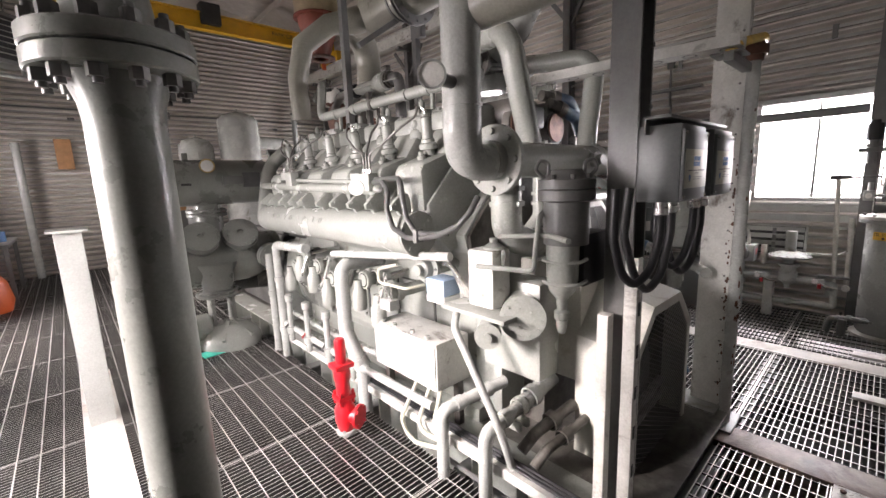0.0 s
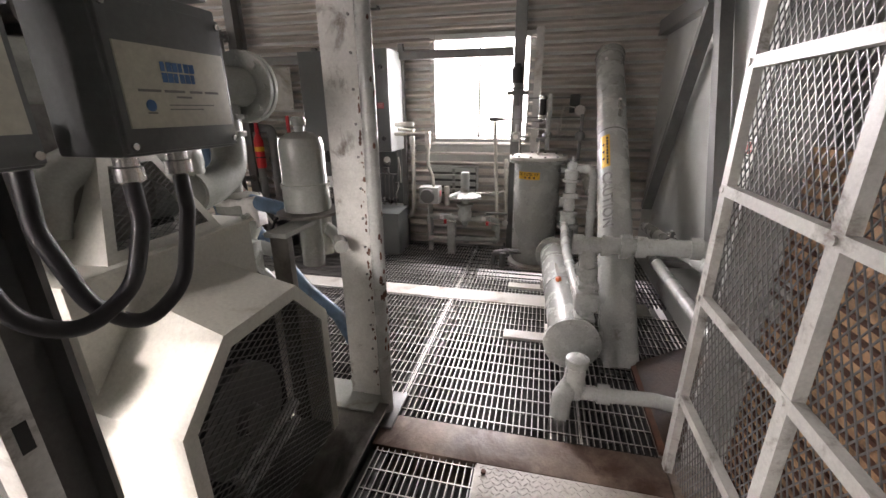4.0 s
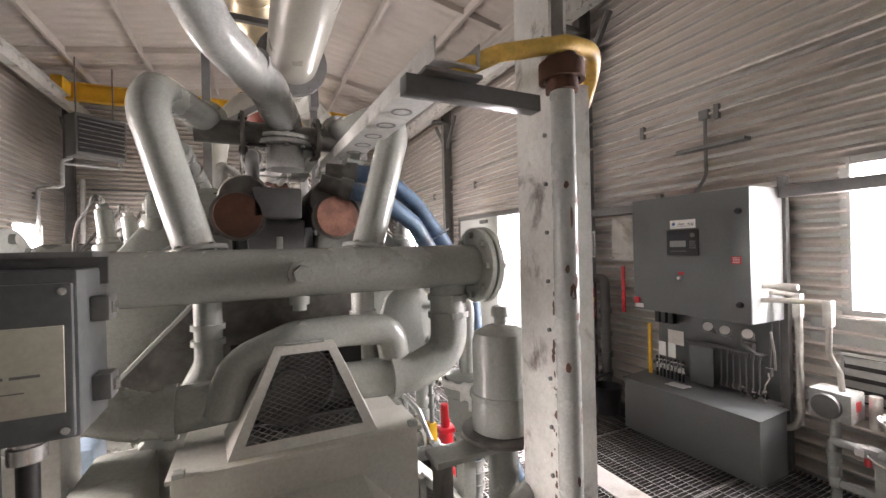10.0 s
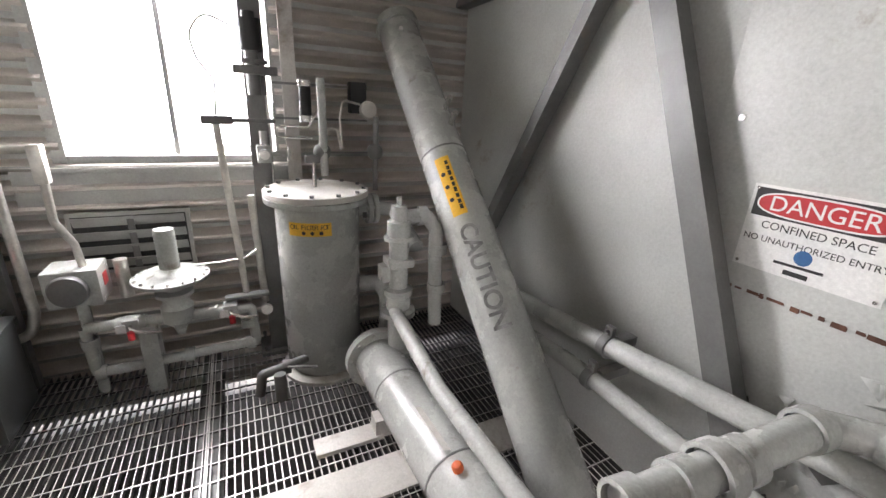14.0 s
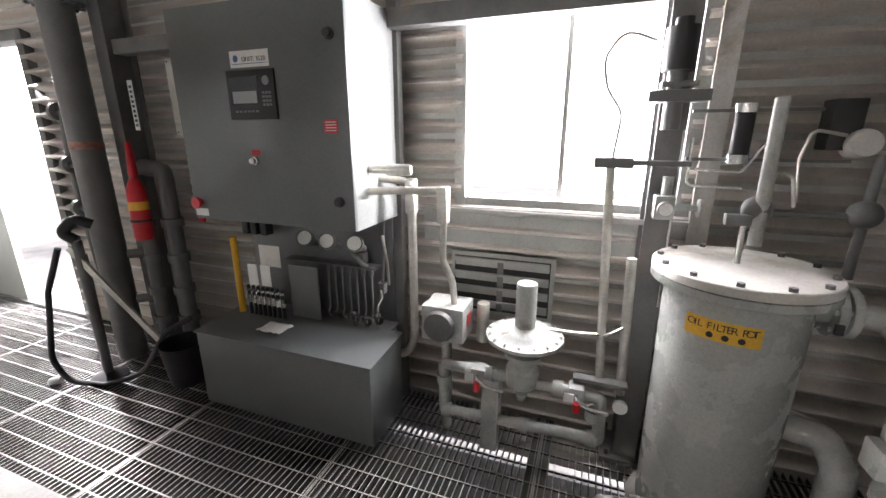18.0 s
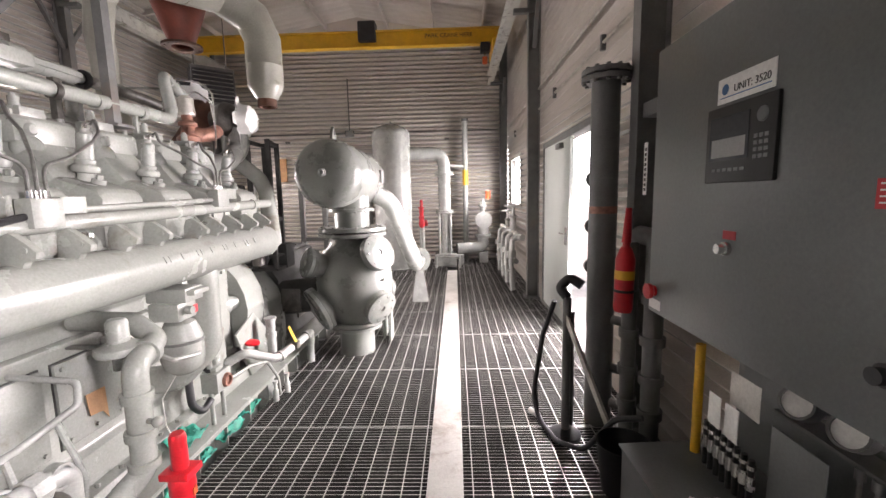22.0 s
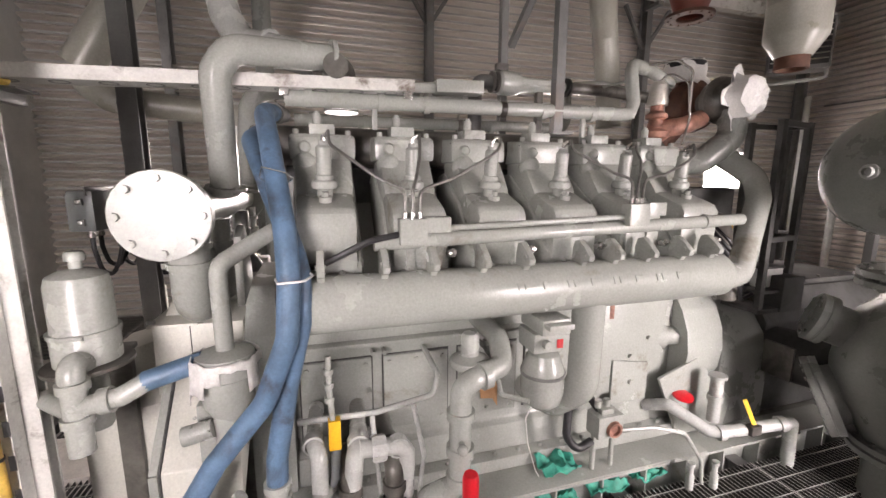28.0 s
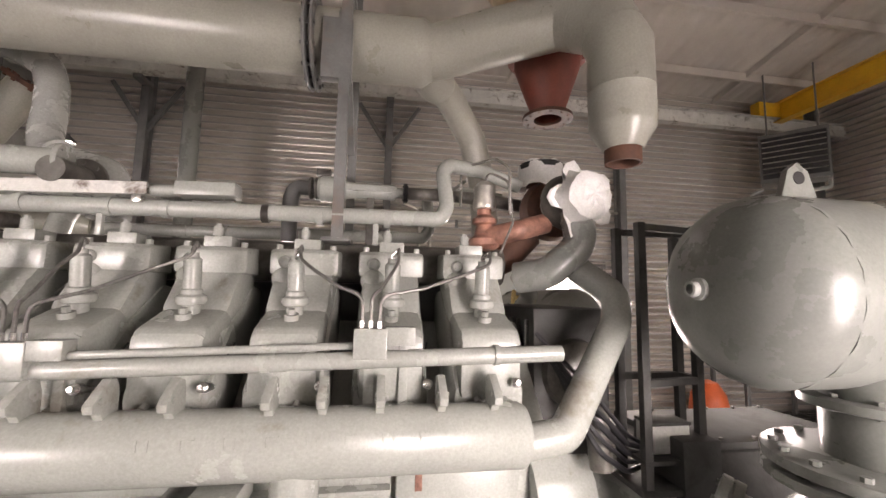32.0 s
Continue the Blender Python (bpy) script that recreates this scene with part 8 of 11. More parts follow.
# ---- compressor north of the engine ----
def compressor_frame():
    t = thing("gas_compressor", (CX, 5.4, 0.1), "dark grey compressor crankcase between the cylinders", "compressor")
    part("crankcase", prism(B(), [(CX - 0.45, 0.1), (CX + 0.45, 0.1), (CX + 0.45, 0.75), (CX + 0.32, 0.95), (CX - 0.32, 0.95), (CX - 0.45, 0.75)], 'y', 4.96, 6.25, 0.02), "crankcase", t)
    part("top_cover", box(B(), CX - 0.30, 5.05, 0.95, CX + 0.30, 6.15, 0.99, 0.008), "crankcase", t)
    for k in range(6):
        for s in (1, -1):
            part("cover_bolt", rod(B(), (sx(s, 0.27), 5.1 + 0.2 * k, 0.99), (sx(s, 0.27), 5.1 + 0.2 * k, 1.005), 0.012, seg=6), "engine_dirty_shaded", t)
    for s in (1, -1):
        dp = part("distance_piece", rod(B(), (sx(s, 0.40), 5.05, 0.55), (sx(s, 0.90), 5.05, 0.60), 0.17, seg=24), "crankcase", t)
        part("inspection_cover", box(B(), sx(s, 0.6) - 0.09, 4.865, 0.46, sx(s, 0.6) + 0.09, 4.885, 0.68, 0.006), "engine_dirty_shaded", dp)
    part("oil_box", box(B(), CX + 0.28, 4.80, 0.90, CX + 0.62, 4.98, 1.12, 0.008), "crankcase", t)
    part("side_door", box(B(), CX + 0.452, 5.35, 0.25, CX + 0.47, 5.75, 0.66, 0.01), "engine_dirty_shaded", t)
    g = thing("guard_frame", (3.1, 4.9, 0.9), "dark square tube frame with rails beside the coupling", "frame")
    for x, y in ((3.16, 4.66), (3.10, 4.97), (2.98, 4.97), (2.98, 4.66)):
        part("upright", bar(B(), (x, y, 0.92), (x, y, 2.05), 0.035, 0.035), "crankcase", g)
    for z in (1.35, 2.03):
        part("rail", bar(B(), (3.16, 4.66, z), (3.10, 4.97, z), 0.03, 0.03), "crankcase", g)
        part("rail", bar(B(), (2.98, 4.66, z), (2.98, 4.97, z), 0.03, 0.03), "crankcase", g)
        part("rail", bar(B(), (2.98, 4.97, z), (3.10, 4.97, z), 0.03, 0.03), "crankcase", g)
    part("shelf", box(B(), 2.96, 4.64, 1.02, 3.18, 4.99, 1.04, 0.002), "crankcase", g)
    part("foot_beam", box(B(), 2.95, 4.62, 0.90, 3.19, 5.0, 0.925, 0.002), "crankcase", g)
    k = thing("white_module", (3.06, 4.8, 1.04), "small pale grey instrument box inside the guard frame", "box")
    part("case", box(B(), 3.0, 4.72, 1.042, 3.12, 4.90, 1.16, 0.006), "label_white", k)
    part("lid", box(B(), 2.995, 4.715, 1.16, 3.125, 4.905, 1.175, 0.004), "crankcase", k)
    # added infill: keeps the gap under the turbos dark, hides the bright door
    c = thing("charge_cooler", (CX, 4.5, 1.2), "added dark mass filling the gap under the turbochargers", "cooler")
    part("core_box", box(B(), CX - 0.42, 4.24, 0.98, CX + 0.38, 4.62, 1.66, 0.02), "crankcase", c)
    for k in range(7):
        part("fin", box(B(), CX - 0.36 + 0.11 * k, 4.225, 1.05, CX - 0.345 + 0.11 * k, 4.24, 1.60, 0.002), "engine_dirty_shaded", c)
    part("side_cap", lathe(B(), (CX + 0.38, 4.44, 1.36), (1, 0, 0), [(0.16, 0), (0.15, 0.04), (0.11, 0.07), (0.05, 0.08), (0, 0.08)], 24), "engine_dirty_shaded", c)
    part("outlet", tube(B(), [(CX + 0.40, 4.46, 1.30), (CX + 0.50, 4.48, 1.20), (CX + 0.50, 4.50, 0.98)], 0.05, 0.08, 16), "engine_dirty_shaded", c)
    h = thing("oil_hose_bundle", (CX + 0.45, 4.4, 1.1), "black hoses and thin lines between engine and compressor", "hose")
    for q in range(5):
        part("hose", tube(B(), [(CX + 0.46, 4.22 + 0.03 * q, 1.55 - 0.05 * q), (CX + 0.56 + 0.02 * q, 4.40, 1.35 - 0.06 * q), (CX + 0.50, 4.62, 1.12 - 0.04 * q), (CX + 0.42, 4.82 + 0.02 * q, 1.0)], 0.010 + 0.002 * (q % 3), 0.1, 8), "black", h)


compressor_frame()


def stub(bm, c, d, r, length, rf):
    """A short nozzle with a bolted blind cover."""
    d = Vector(d).normalized()
    rod(bm, c, Vector(c) + d * length, r, seg=22)
    p = Vector(c) + d * length
    lathe(bm, p - d * 0.03, d, [(r, 0), (rf, 0.0), (rf, 0.03), (rf - 0.004, 0.034), (rf - 0.004, 0.038), (rf, 0.042), (rf, 0.07), (rf - 0.01, 0.075), (0.03, 0.075), (0.026, 0.06), (0, 0.06)], 28)
    bolts(bm, p + d * 0.044, d, rf * 0.78, 8, 0.011, 0.012)
    return bm


def cylinder(s):
    t = thing("compressor_cylinder", (sx(s, 1.18), 5.03, 0), "grey cast compressor cylinder with round bolted valve covers", "compressor cylinder", "compressor cylinders")
    x, y = sx(s, 1.18), 5.05
    part("body", lathe(B(), (x, y, 0.30), (0, 0, 1), [(0, 0), (0.20, 0), (0.22, 0.06), (0.29, 0.14), (0.355, 0.26), (0.37, 0.42), (0.355, 0.58), (0.29, 0.72), (0.22, 0.80), (0.20, 0.88), (0, 0.88)], 32), "compressor", t)
    b = B()
    for z, r in ((0.25, 0.25), (0.295, 0.25)):
        flange(b, (x, y, z), (0, 0, 1), r, 0.034, 12, 0.012, 0.86)
    part("lower_flange", b, "compressor", t)
    b = B()
    rod(b, (x, y, -0.02), (x, y, 0.25), 0.17, seg=24)
    part("foot", b, "compressor", t)
    b = B()
    for z in (1.165, 1.215):
        flange(b, (x, y, z), (0, 0, 1), 0.325, 0.036, 16, 0.014, 0.88)
    part("upper_flange", b, "compressor", t)
    b = B()
    rod(b, (x, y, 1.24), (x, y, 1.55), 0.17, seg=24)
    part("neck", b, "compressor", t)
    for d, r, rf, c, ln in (((s * 0.72, -0.58, 0.36), 0.125, 0.17, (x, y, 0.88), 0.38), ((s * 0.72, -0.55, -0.40), 0.125, 0.165, (x, y, 0.66), 0.38), ((-s * 0.70, -0.60, 0.30), 0.11, 0.14, (x, y, 0.80), 0.46),
                            ((-s * 0.70, -0.55, -0.40), 0.16, 0.22, (x, y, 0.66), 0.40), ((s * 0.85, 0.52, 0.30), 0.10, 0.135, (x, y, 0.86), 0.34), ((s * 0.85, 0.52, -0.30), 0.10, 0.135, (x, y, 0.66), 0.34)):
        part("valve_cover", stub(B(), c, d, r, ln, rf), "compressor", t)
    b = stub(B(), (x, y, 0.72), (s * 0.3, 0.95, 0), 0.12, 0.42, 0.17)
    part("end_head", b, "compressor", t)
    b = B()
    rod(b, (x + s * 0.22, y - 0.10, 0.76), (x + s * 0.33, y - 0.18, 0.76), 0.012, seg=10)
    box(b, min(x + s * 0.29, x + s * 0.33), y - 0.22, 0.75, max(x + s * 0.29, x + s * 0.33), y - 0.10, 0.77, 0.003)
    part("indicator_cock", b, "engine", t)
    b = B()
    for dx, dy in ((0.28, 0.35), (0.20, 0.45)):
        prism(b, [(y + dy - 0.14, 0.0), (y + dy + 0.10, 0.0), (y + dy + 0.02, 0.42), (y + dy - 0.02, 0.42)], 'x', min(x + s * dx, x + s * (dx + 0.02)), max(x + s * dx, x + s * (dx + 0.02)))
    part("support_plate", b, "engine", t)
    # bottle above
    v = thing("pulsation_bottle", (x, 5.3, 1.48), "grey horizontal pulsation bottle with domed ends on the cylinder", "pressure vessel", "pulsation bottles")
    xb, zb, r = sx(s, 1.09), 1.745, 0.30
    pr = [(0, 0), (0.09, 0.008), (0.17, 0.03), (0.24, 0.07), (0.28, 0.125), (r, 0.18), (r, 1.28), (0.28, 1.34), (0.235, 1.39), (0.17, 1.43), (0, 1.46)]
    part("shell", lathe(B(), (xb, 4.50, zb), (0, 1, 0), pr, 40), "compressor", v)
    b = B()
    for yy in (4.70, 5.76):
        collar(b, (xb, yy, zb), (0, 1, 0), r + 0.003, 0.012)
    loose("weld_seam", b, "compressor", v)
    b = lathe(B(), (xb, 4.52, zb), (0, -1, 0), [(0.035, 0), (0.035, 0.03), (0.024, 0.035), (0.024, 0.055), (0.016, 0.055), (0.016, 0.03), (0, 0.03)], 18)
    part("end_plug", b, "pipe", v)
    b = prism(B(), [(4.80, zb + r - 0.02), (4.96, zb + r - 0.02), (4.92, zb + r + 0.10), (4.88, zb + r + 0.13), (4.84, zb + r + 0.10)], 'x', xb - 0.012, xb + 0.012, 0.004)
    part("lifting_lug", b, "compressor", v)
    part("lug_hole", lathe(B(), (xb - 0.014, 4.88, zb + r + 0.075), (1, 0, 0), [(0, 0), (0.022, 0), (0.022, 0.028), (0, 0.028)], 16), "ink", v)
    b = B()
    box(b, xb + s * (r - 0.02) - 0.02, 5.50, zb - 0.06, xb + s * (r - 0.02) + 0.04, 5.66, zb + 0.08, 0.006)
    part("name_plate", b, "pipe_dark", v)
    b = B()
    flange(b, (x, y, 1.40), (0, 0, 1), 0.22, 0.03, 10, 0.012)
    part("saddle", b, "compressor", v)
    # discharge pipe sloping away
    p = thing("discharge_pipe", (sx(s, 1.65), 6.2, 0), "pale grey sloping pipe from bottle to floor header", "pipe")
    b = tube(B(), [(sx(s, 1.22), 5.66, 1.62), (sx(s, 1.45), 5.74, 1.48), (sx(s, 1.64), 6.10, 0.82), (sx(s, 1.66), 6.35, 0.66), (sx(s, 1.66), 7.2, 0.62)], 0.10, 0.2, 22, n=8)
    part("pipe", b, "pipe", p)
    b = B()
    flange(b, (sx(s, 1.66), 6.75, 0.65), (0, 1, -0.1), 0.17, 0.03, 8, 0.014)
    flange(b, (sx(s, 1.66), 6.80, 0.645), (0, 1, -0.1), 0.17, 0.03, 8, 0.014)
    part("flange", b, "pipe", p)
    b = prism(B(), [(sx(s, 1.54), 0.0), (sx(s, 1.78), 0.0), (sx(s, 1.70), 0.56), (sx(s, 1.62), 0.56)], 'y', 6.9, 6.93, 0.004)
    part("stand", b, "pipe", p)
    return t



def west_cylinder():
    t = thing("compressor_cylinder", (1.5, 4.9, 0), "grey cast compressor cylinder lying crosswise with tilted round valve covers", "compressor cylinder", "compressor cylinders")
    part("body", lathe(B(), (1.02, 4.92, 0.82), (1, 0, 0), [(0, 0), (0.19, 0), (0.25, 0.06), (0.27, 0.18), (0.27, 0.75), (0.24, 0.88), (0.21, 0.92), (0.21, 1.1), (0, 1.1)], 32), "compressor", t)
    for x in (1.04, 1.39, 1.73):
        part("valve_cover", stub(B(), (x, 4.80, 0.92), (-0.12, -0.72, 0.55), 0.12, 0.22, 0.155), "compressor", t)
    part("side_cover", stub(B(), (1.95, 4.80, 0.82), (0.1, -0.95, -0.1), 0.10, 0.16, 0.13), "compressor", t)
    part("neck", rod(B(), (1.50, 4.90, 1.0), (1.50, 4.90, 1.40), 0.10, seg=24), "compressor", t)
    for z in (1.235, 1.27):
        part("neck_flange", flange(B(), (1.50, 4.90, z), (0, 0, 1), 0.175, 0.028, 12, 0.011, 0.86), "compressor", t)
    part("lower_nozzle", lathe(B(), (1.48, 4.75, 0.50), (0, 0, 1), [(0.17, 0), (0.17, 0.03), (0.135, 0.04), (0.15, 0.2), (0.2, 0.3)], 28), "compressor", t)
    part("nozzle_flange", flange(B(), (1.48, 4.75, 0.48), (0, 0, 1), 0.20, 0.028, 12, 0.011, 0.86), "compressor", t)
    for x in (1.38, 1.56):
        part("leg_plate", box(B(), x, 4.66, 0.0, x + 0.03, 4.84, 0.49, 0.004), "compressor", t)
    for y in (4.52, 5.02):
        part("indicator_cock", lathe(B(), (1.20, y, 0.72), (-0.6, -0.8, 0), [(0.02, 0), (0.02, 0.12), (0.034, 0.12), (0.034, 0.16), (0, 0.165)], 12), "engine", t)
    d = thing("coupling_guard", (1.45, 4.55, 0), "pale domed cast cover on the floor under the cylinder", "cover")
    part("dome", lathe(B(), (1.52, 4.66, 0.0), (0, 0, 1), [(0.27, 0), (0.27, 0.05), (0.23, 0.13), (0.14, 0.20), (0, 0.22)], 28), "engine", d)
    for a in range(6):
        q = a * math.pi / 3
        part("rib", bar(B(), (1.52 + 0.05 * math.cos(q), 4.66 + 0.05 * math.sin(q), 0.216), (1.52 + 0.25 * math.cos(q), 4.66 + 0.25 * math.sin(q), 0.095), 0.05, 0.03), "engine", d)
    part("barrel", lathe(B(), (1.15, 4.72, 0.20), (1, 0.1, 0), [(0, 0), (0.10, 0.01), (0.12, 0.05), (0.12, 0.2), (0, 0.21)], 22), "engine", d)
    part("foot", box(B(), 1.16, 4.64, 0.0, 1.36, 4.80, 0.10, 0.01), "engine", d)
    v = thing("pulsation_bottle", (1.5, 4.9, 1.33), "grey horizontal pulsation bottle with dial and name plate above the cylinder", "pressure vessel", "pulsation bottles")
    r = 0.215
    part("shell", lathe(B(), (0.70, 4.90, 1.555), (1, 0, 0), [(0, 0), (0.12, 0.02), (0.185, 0.07), (r, 0.14), (r, 1.36), (0.185, 1.43), (0.12, 1.48), (0, 1.50)], 40), "compressor", v)
    for x in (0.85, 2.05):
        part("weld_seam", collar(B(), (x, 4.90, 1.555), (1, 0, 0), r + 0.003, 0.010), "compressor", v)
    part("saddle_pad", lathe(B(), (1.50, 4.90, 1.28), (0, 0, 1), [(0.10, 0), (0.10, 0.06), (0.16, 0.13), (0.2, 0.17)], 28), "compressor", v)
    part("name_plate", box(B(), 1.80, 4.675, 1.50, 1.96, 4.692, 1.64, 0.003), "heater", v, "dark green name plate")
    part("plate_bracket", box(B(), 1.62, 4.66, 1.53, 1.80, 4.70, 1.61, 0.003), "pipe_dark", v)
    part("tag", box(B(), 1.28, 4.683, 1.53, 1.36, 4.69, 1.55, 0.001), "ink", v)
    for x in (1.0, 1.35):
        part("lifting_lug", box(B(), x, 4.89, 1.76, x + 0.05, 4.91, 1.83, 0.004), "compressor", v)
    c = Vector((1.50, 4.66, 1.70))
    dd = Vector((-0.25, -0.96, 0.1)).normalized()
    g = part("dial_thermometer", lathe(B(), c, dd, [(0.02, -0.08), (0.02, 0), (0.06, 0), (0.065, 0.02), (0.06, 0.03), (0.055, 0.022), (0, 0.022)], 24), "brass", v)
    part("dial", lathe(B(), c + dd * 0.023, dd, [(0, 0), (0.052, 0), (0, 0.001)], 22), "dial", g)


cylinder(1)
west_cylinder()
# ---- vessels and pipes at the north wall ----
def north_end():
    for x, y, r, z1, lab in ((3.43, 9.95, 0.40, 2.98, "tall pale grey scrubber vessel with domed top"), (2.62, 10.1, 0.32, 2.45, "pale grey vertical vessel behind the compressor")):
        t = thing("scrubber_vessel", (x, y, 0), lab, "pressure vessel", "scrubber vessels")
        part("shell", lathe(B(), (x, y, 0.28), (0, 0, 1), [(0, 0), (r, 0.1), (r, z1 - 0.42), (r * 0.96, z1 - 0.36), (r * 0.75, z1 - 0.27), (r * 0.35, z1 - 0.21), (0, z1 - 0.2)], 36), "pipe", t)
        part("seam", collar(B(), (x, y, z1 - 0.15), (0, 0, 1), r + 0.003, 0.015), "pipe", t)
        part("skirt", lathe(B(), (x, y, 0.0), (0, 0, 1), [(r + 0.05, 0), (r + 0.05, 0.015), (r * 0.98, 0.016), (r * 0.98, 0.42)], 32), "pipe", t)
        part("top_nozzle", rod(B(), (x, y, z1 + 0.05), (x, y, z1 + 0.14), 0.02, seg=10), "pipe", t)
        part("lug", box(B(), x - 0.06, y - r - 0.015, z1 - 0.35, x + 0.0, y - r + 0.01, z1 - 0.24, 0.005), "pipe", t)
    t = thing("suction_pipe", (4.6, 10.1, 0), "pale grey pipe elbow from vessel down to a flanged floor pipe", "pipe")
    part("pipe", tube(B(), [(3.7, 10.0, 2.46), (4.54, 10.15, 2.46), (4.54, 10.15, 1.2), (4.54, 10.15, 0.25)], 0.135, 0.30, 24, n=9), "pipe", t)
    b = B()
    for z in (1.98, 2.03):
        flange(b, (4.54, 10.15, z), (0, 0, 1), 0.21, 0.035, 10, 0.014)
    part("flange", b, "pipe", t)
    b = B()
    for z in (1.15, 1.19):
        flange(b, (4.54, 10.15, z), (0, 0, 1), 0.20, 0.03, 8, 0.014)
    part("lower_flange", b, "pipe", t)
    for k in range(4):
        b = B()
        a = math.pi / 4 + k * math.pi / 2
        rod(b, (4.54 + 0.17 * math.cos(a), 10.15 + 0.17 * math.sin(a), 0.25), (4.54 + 0.17 * math.cos(a), 10.15 + 0.17 * math.sin(a), 1.2), 0.028)
        part("spool_rod", b, "pipe", t)
    part("base", box(B(), 4.30, 9.9, 0.0, 4.78, 10.4, 0.25, 0.01), "pipe", t)
    b = B()
    tube(b, [(4.35, 9.6, 0.02), (4.35, 9.6, 0.30), (4.85, 9.6, 0.30), (4.85, 9.6, 0.02)], 0.024, 0.05, 12)
    tube(b, [(4.35, 9.72, 0.02), (4.35, 9.72, 0.24), (4.85, 9.72, 0.24), (4.85, 9.72, 0.02)], 0.024, 0.05, 12)
    part("hoop_rail", b, "pipe", t)
    t = thing("vent_stack", (5.02, 10.78, 0), "slim pale pipe rising beside the end wall with yellow marker", "pipe")
    part("pipe", rod(B(), (5.02, 10.75, 0), (5.02, 10.75, 3.22), 0.065, seg=20), "pipe", t)
    part("cap", rod(B(), (5.02, 10.75, 3.22), (5.02, 10.75, 3.28), 0.08, seg=20), "pipe_dark", t)
    part("marker", collar(B(), (5.02, 10.75, 1.95), (0, 0, 1), 0.067, 0.35), "label_yellow", t, "yellow marker band")
    part("tie_bar", bar(B(), (4.6, 10.2, 2.2), (5.0, 10.73, 2.2), 0.05, 0.05), "pipe", t)
    t = thing("floor_header", (5.1, 10.5, 0.1), "pale grey flanged pipe lying on the floor by the end wall", "pipe")
    part("pipe", tube(B(), [(4.80, 10.3, 0.34), (5.3, 10.4, 0.34), (5.40, 10.42, 0.42), (5.40, 10.42, 0.9)], 0.13, 0.14, 22), "pipe", t)
    b = B()
    flange(b, (5.40, 10.42, 0.58), (0, 0, 1), 0.19, 0.03, 8, 0.014)
    flange(b, (5.40, 10.42, 0.62), (0, 0, 1), 0.19, 0.03, 8, 0.014)
    part("flange", b, "pipe", t)
    b = B()
    rod(b, (5.40, 10.42, 0.9), (5.40, 10.42, 1.35), 0.05)
    lathe(b, (5.40, 10.33, 0.98), (0, -1, 0), [(0.1, 0), (0.19, 0.01), (0.19, 0.05), (0, 0.06)], 26)
    lathe(b, (5.40, 10.42, 1.25), (0, 0, 1), [(0.05, 0), (0.10, 0.02), (0.10, 0.06), (0.04, 0.1), (0.02, 0.2), (0, 0.2)], 20)
    part("valve", b, "pipe", t)
    part("orange_cap", rod(B(), (5.52, 10.5, 1.45), (5.52, 10.5, 1.62), 0.06, seg=16), "orange", t)
    b = B()
    box(b, 4.85, 10.15, 0.0, 4.95, 10.45, 0.22, 0.01)
    part("support", b, "pipe", t)
    part("support", box(B(), 5.3, 10.32, 0.0, 5.5, 10.52, 0.24, 0.01), "pipe", t)
    relief_valve("relief_valve", (4.07, 9.55, 0.86), radians(30), "bright red relief valve on a pipe stand by the vessel")
    t = thing("valve_stand", (4.07, 9.55, 0), "grey pipe stand under the far red valve", "pipe")
    part("pipe", rod(B(), (4.07, 9.55, 0.0), (4.07, 9.55, 0.866), 0.055), "pipe", t)
    part("base", box(B(), 3.97, 9.45, 0.0, 4.17, 9.65, 0.015, 0.003), "pipe", t)
    # unit heater
    t = thing("unit_heater", (0.1, 10.4, 3.4), "dark louvred unit heater hung high in the corner", "heater")
    m = pose(0.05, 9.3, 3.74, 0, 0, 40)
    b = B()
    g = box(b, -0.38, -0.16, -0.36, 0.38, 0.20, 0.36, 0.015)
    bmesh.ops.transform(b, matrix=m, verts=b.verts[:])
    part("case", b, "pipe_dark", t)
    for k in range(7):
        b = B()
        bmesh.ops.create_cube(b, size=1, matrix=m @ pose(0, -0.185, 0.24 - 0.078 * k, 35) @ Matrix.Diagonal((0.68, 0.03, 0.006, 1)))
        part("louvre", b, "galv", t)
    # black sheet behind the slats stands for the heater's shaded inside
    b = B()
    bmesh.ops.create_cube(b, size=1, matrix=m @ pose(0, -0.163, 0) @ Matrix.Diagonal((0.70, 0.004, 0.60, 1)))
    part("dark_core", b, "ink", t)
    b = B()
    for dx in (-0.28, 0.28):
        p = m @ Vector((dx, 0.05, 0.36))
        rod(b, p, (p.x, p.y, 5.1), 0.012, seg=8)
    loose("hanger_rod", b, "steel", t)
    b = tube(B(), [m @ Vector((-0.36, 0, -0.40)), m @ Vector((-0.5, 0, -0.48)), m @ Vector((-0.5, 0, -0.9)), (W_WALL + 0.1, 9.4, 2.85), (W_WALL + 0.1, 9.4, 2.0)], 0.028, 0.05, 10)
    tube(b, [m @ Vector((0.36, 0, -0.34)), m @ Vector((0.36, 0, -0.48)), m @ Vector((-0.5, 0, -0.52))], 0.028, 0.05, 10)
    part("gas_pipe", b, "pipe", t)
    t = thing("wood_board", (0.62, 10.9, 1.9), "brown plywood board fixed to the end wall", "board")
    part("board", box(B(), 0.50, 10.93, 1.95, 0.74, 10.96, 2.5, 0.003), "wood", t)
    t = thing("wood_board", (2.1, 10.9, 1.9), "brown plywood crate end by the end wall", "board")
    part("board", box(B(), 2.0, 10.7, 1.05, 2.55, 10.74, 1.75, 0.003), "wood", t)
    part("stand", box(B(), 2.05, 10.65, 0.0, 2.5, 10.9, 1.05, 0.01), "pipe_dark", t)
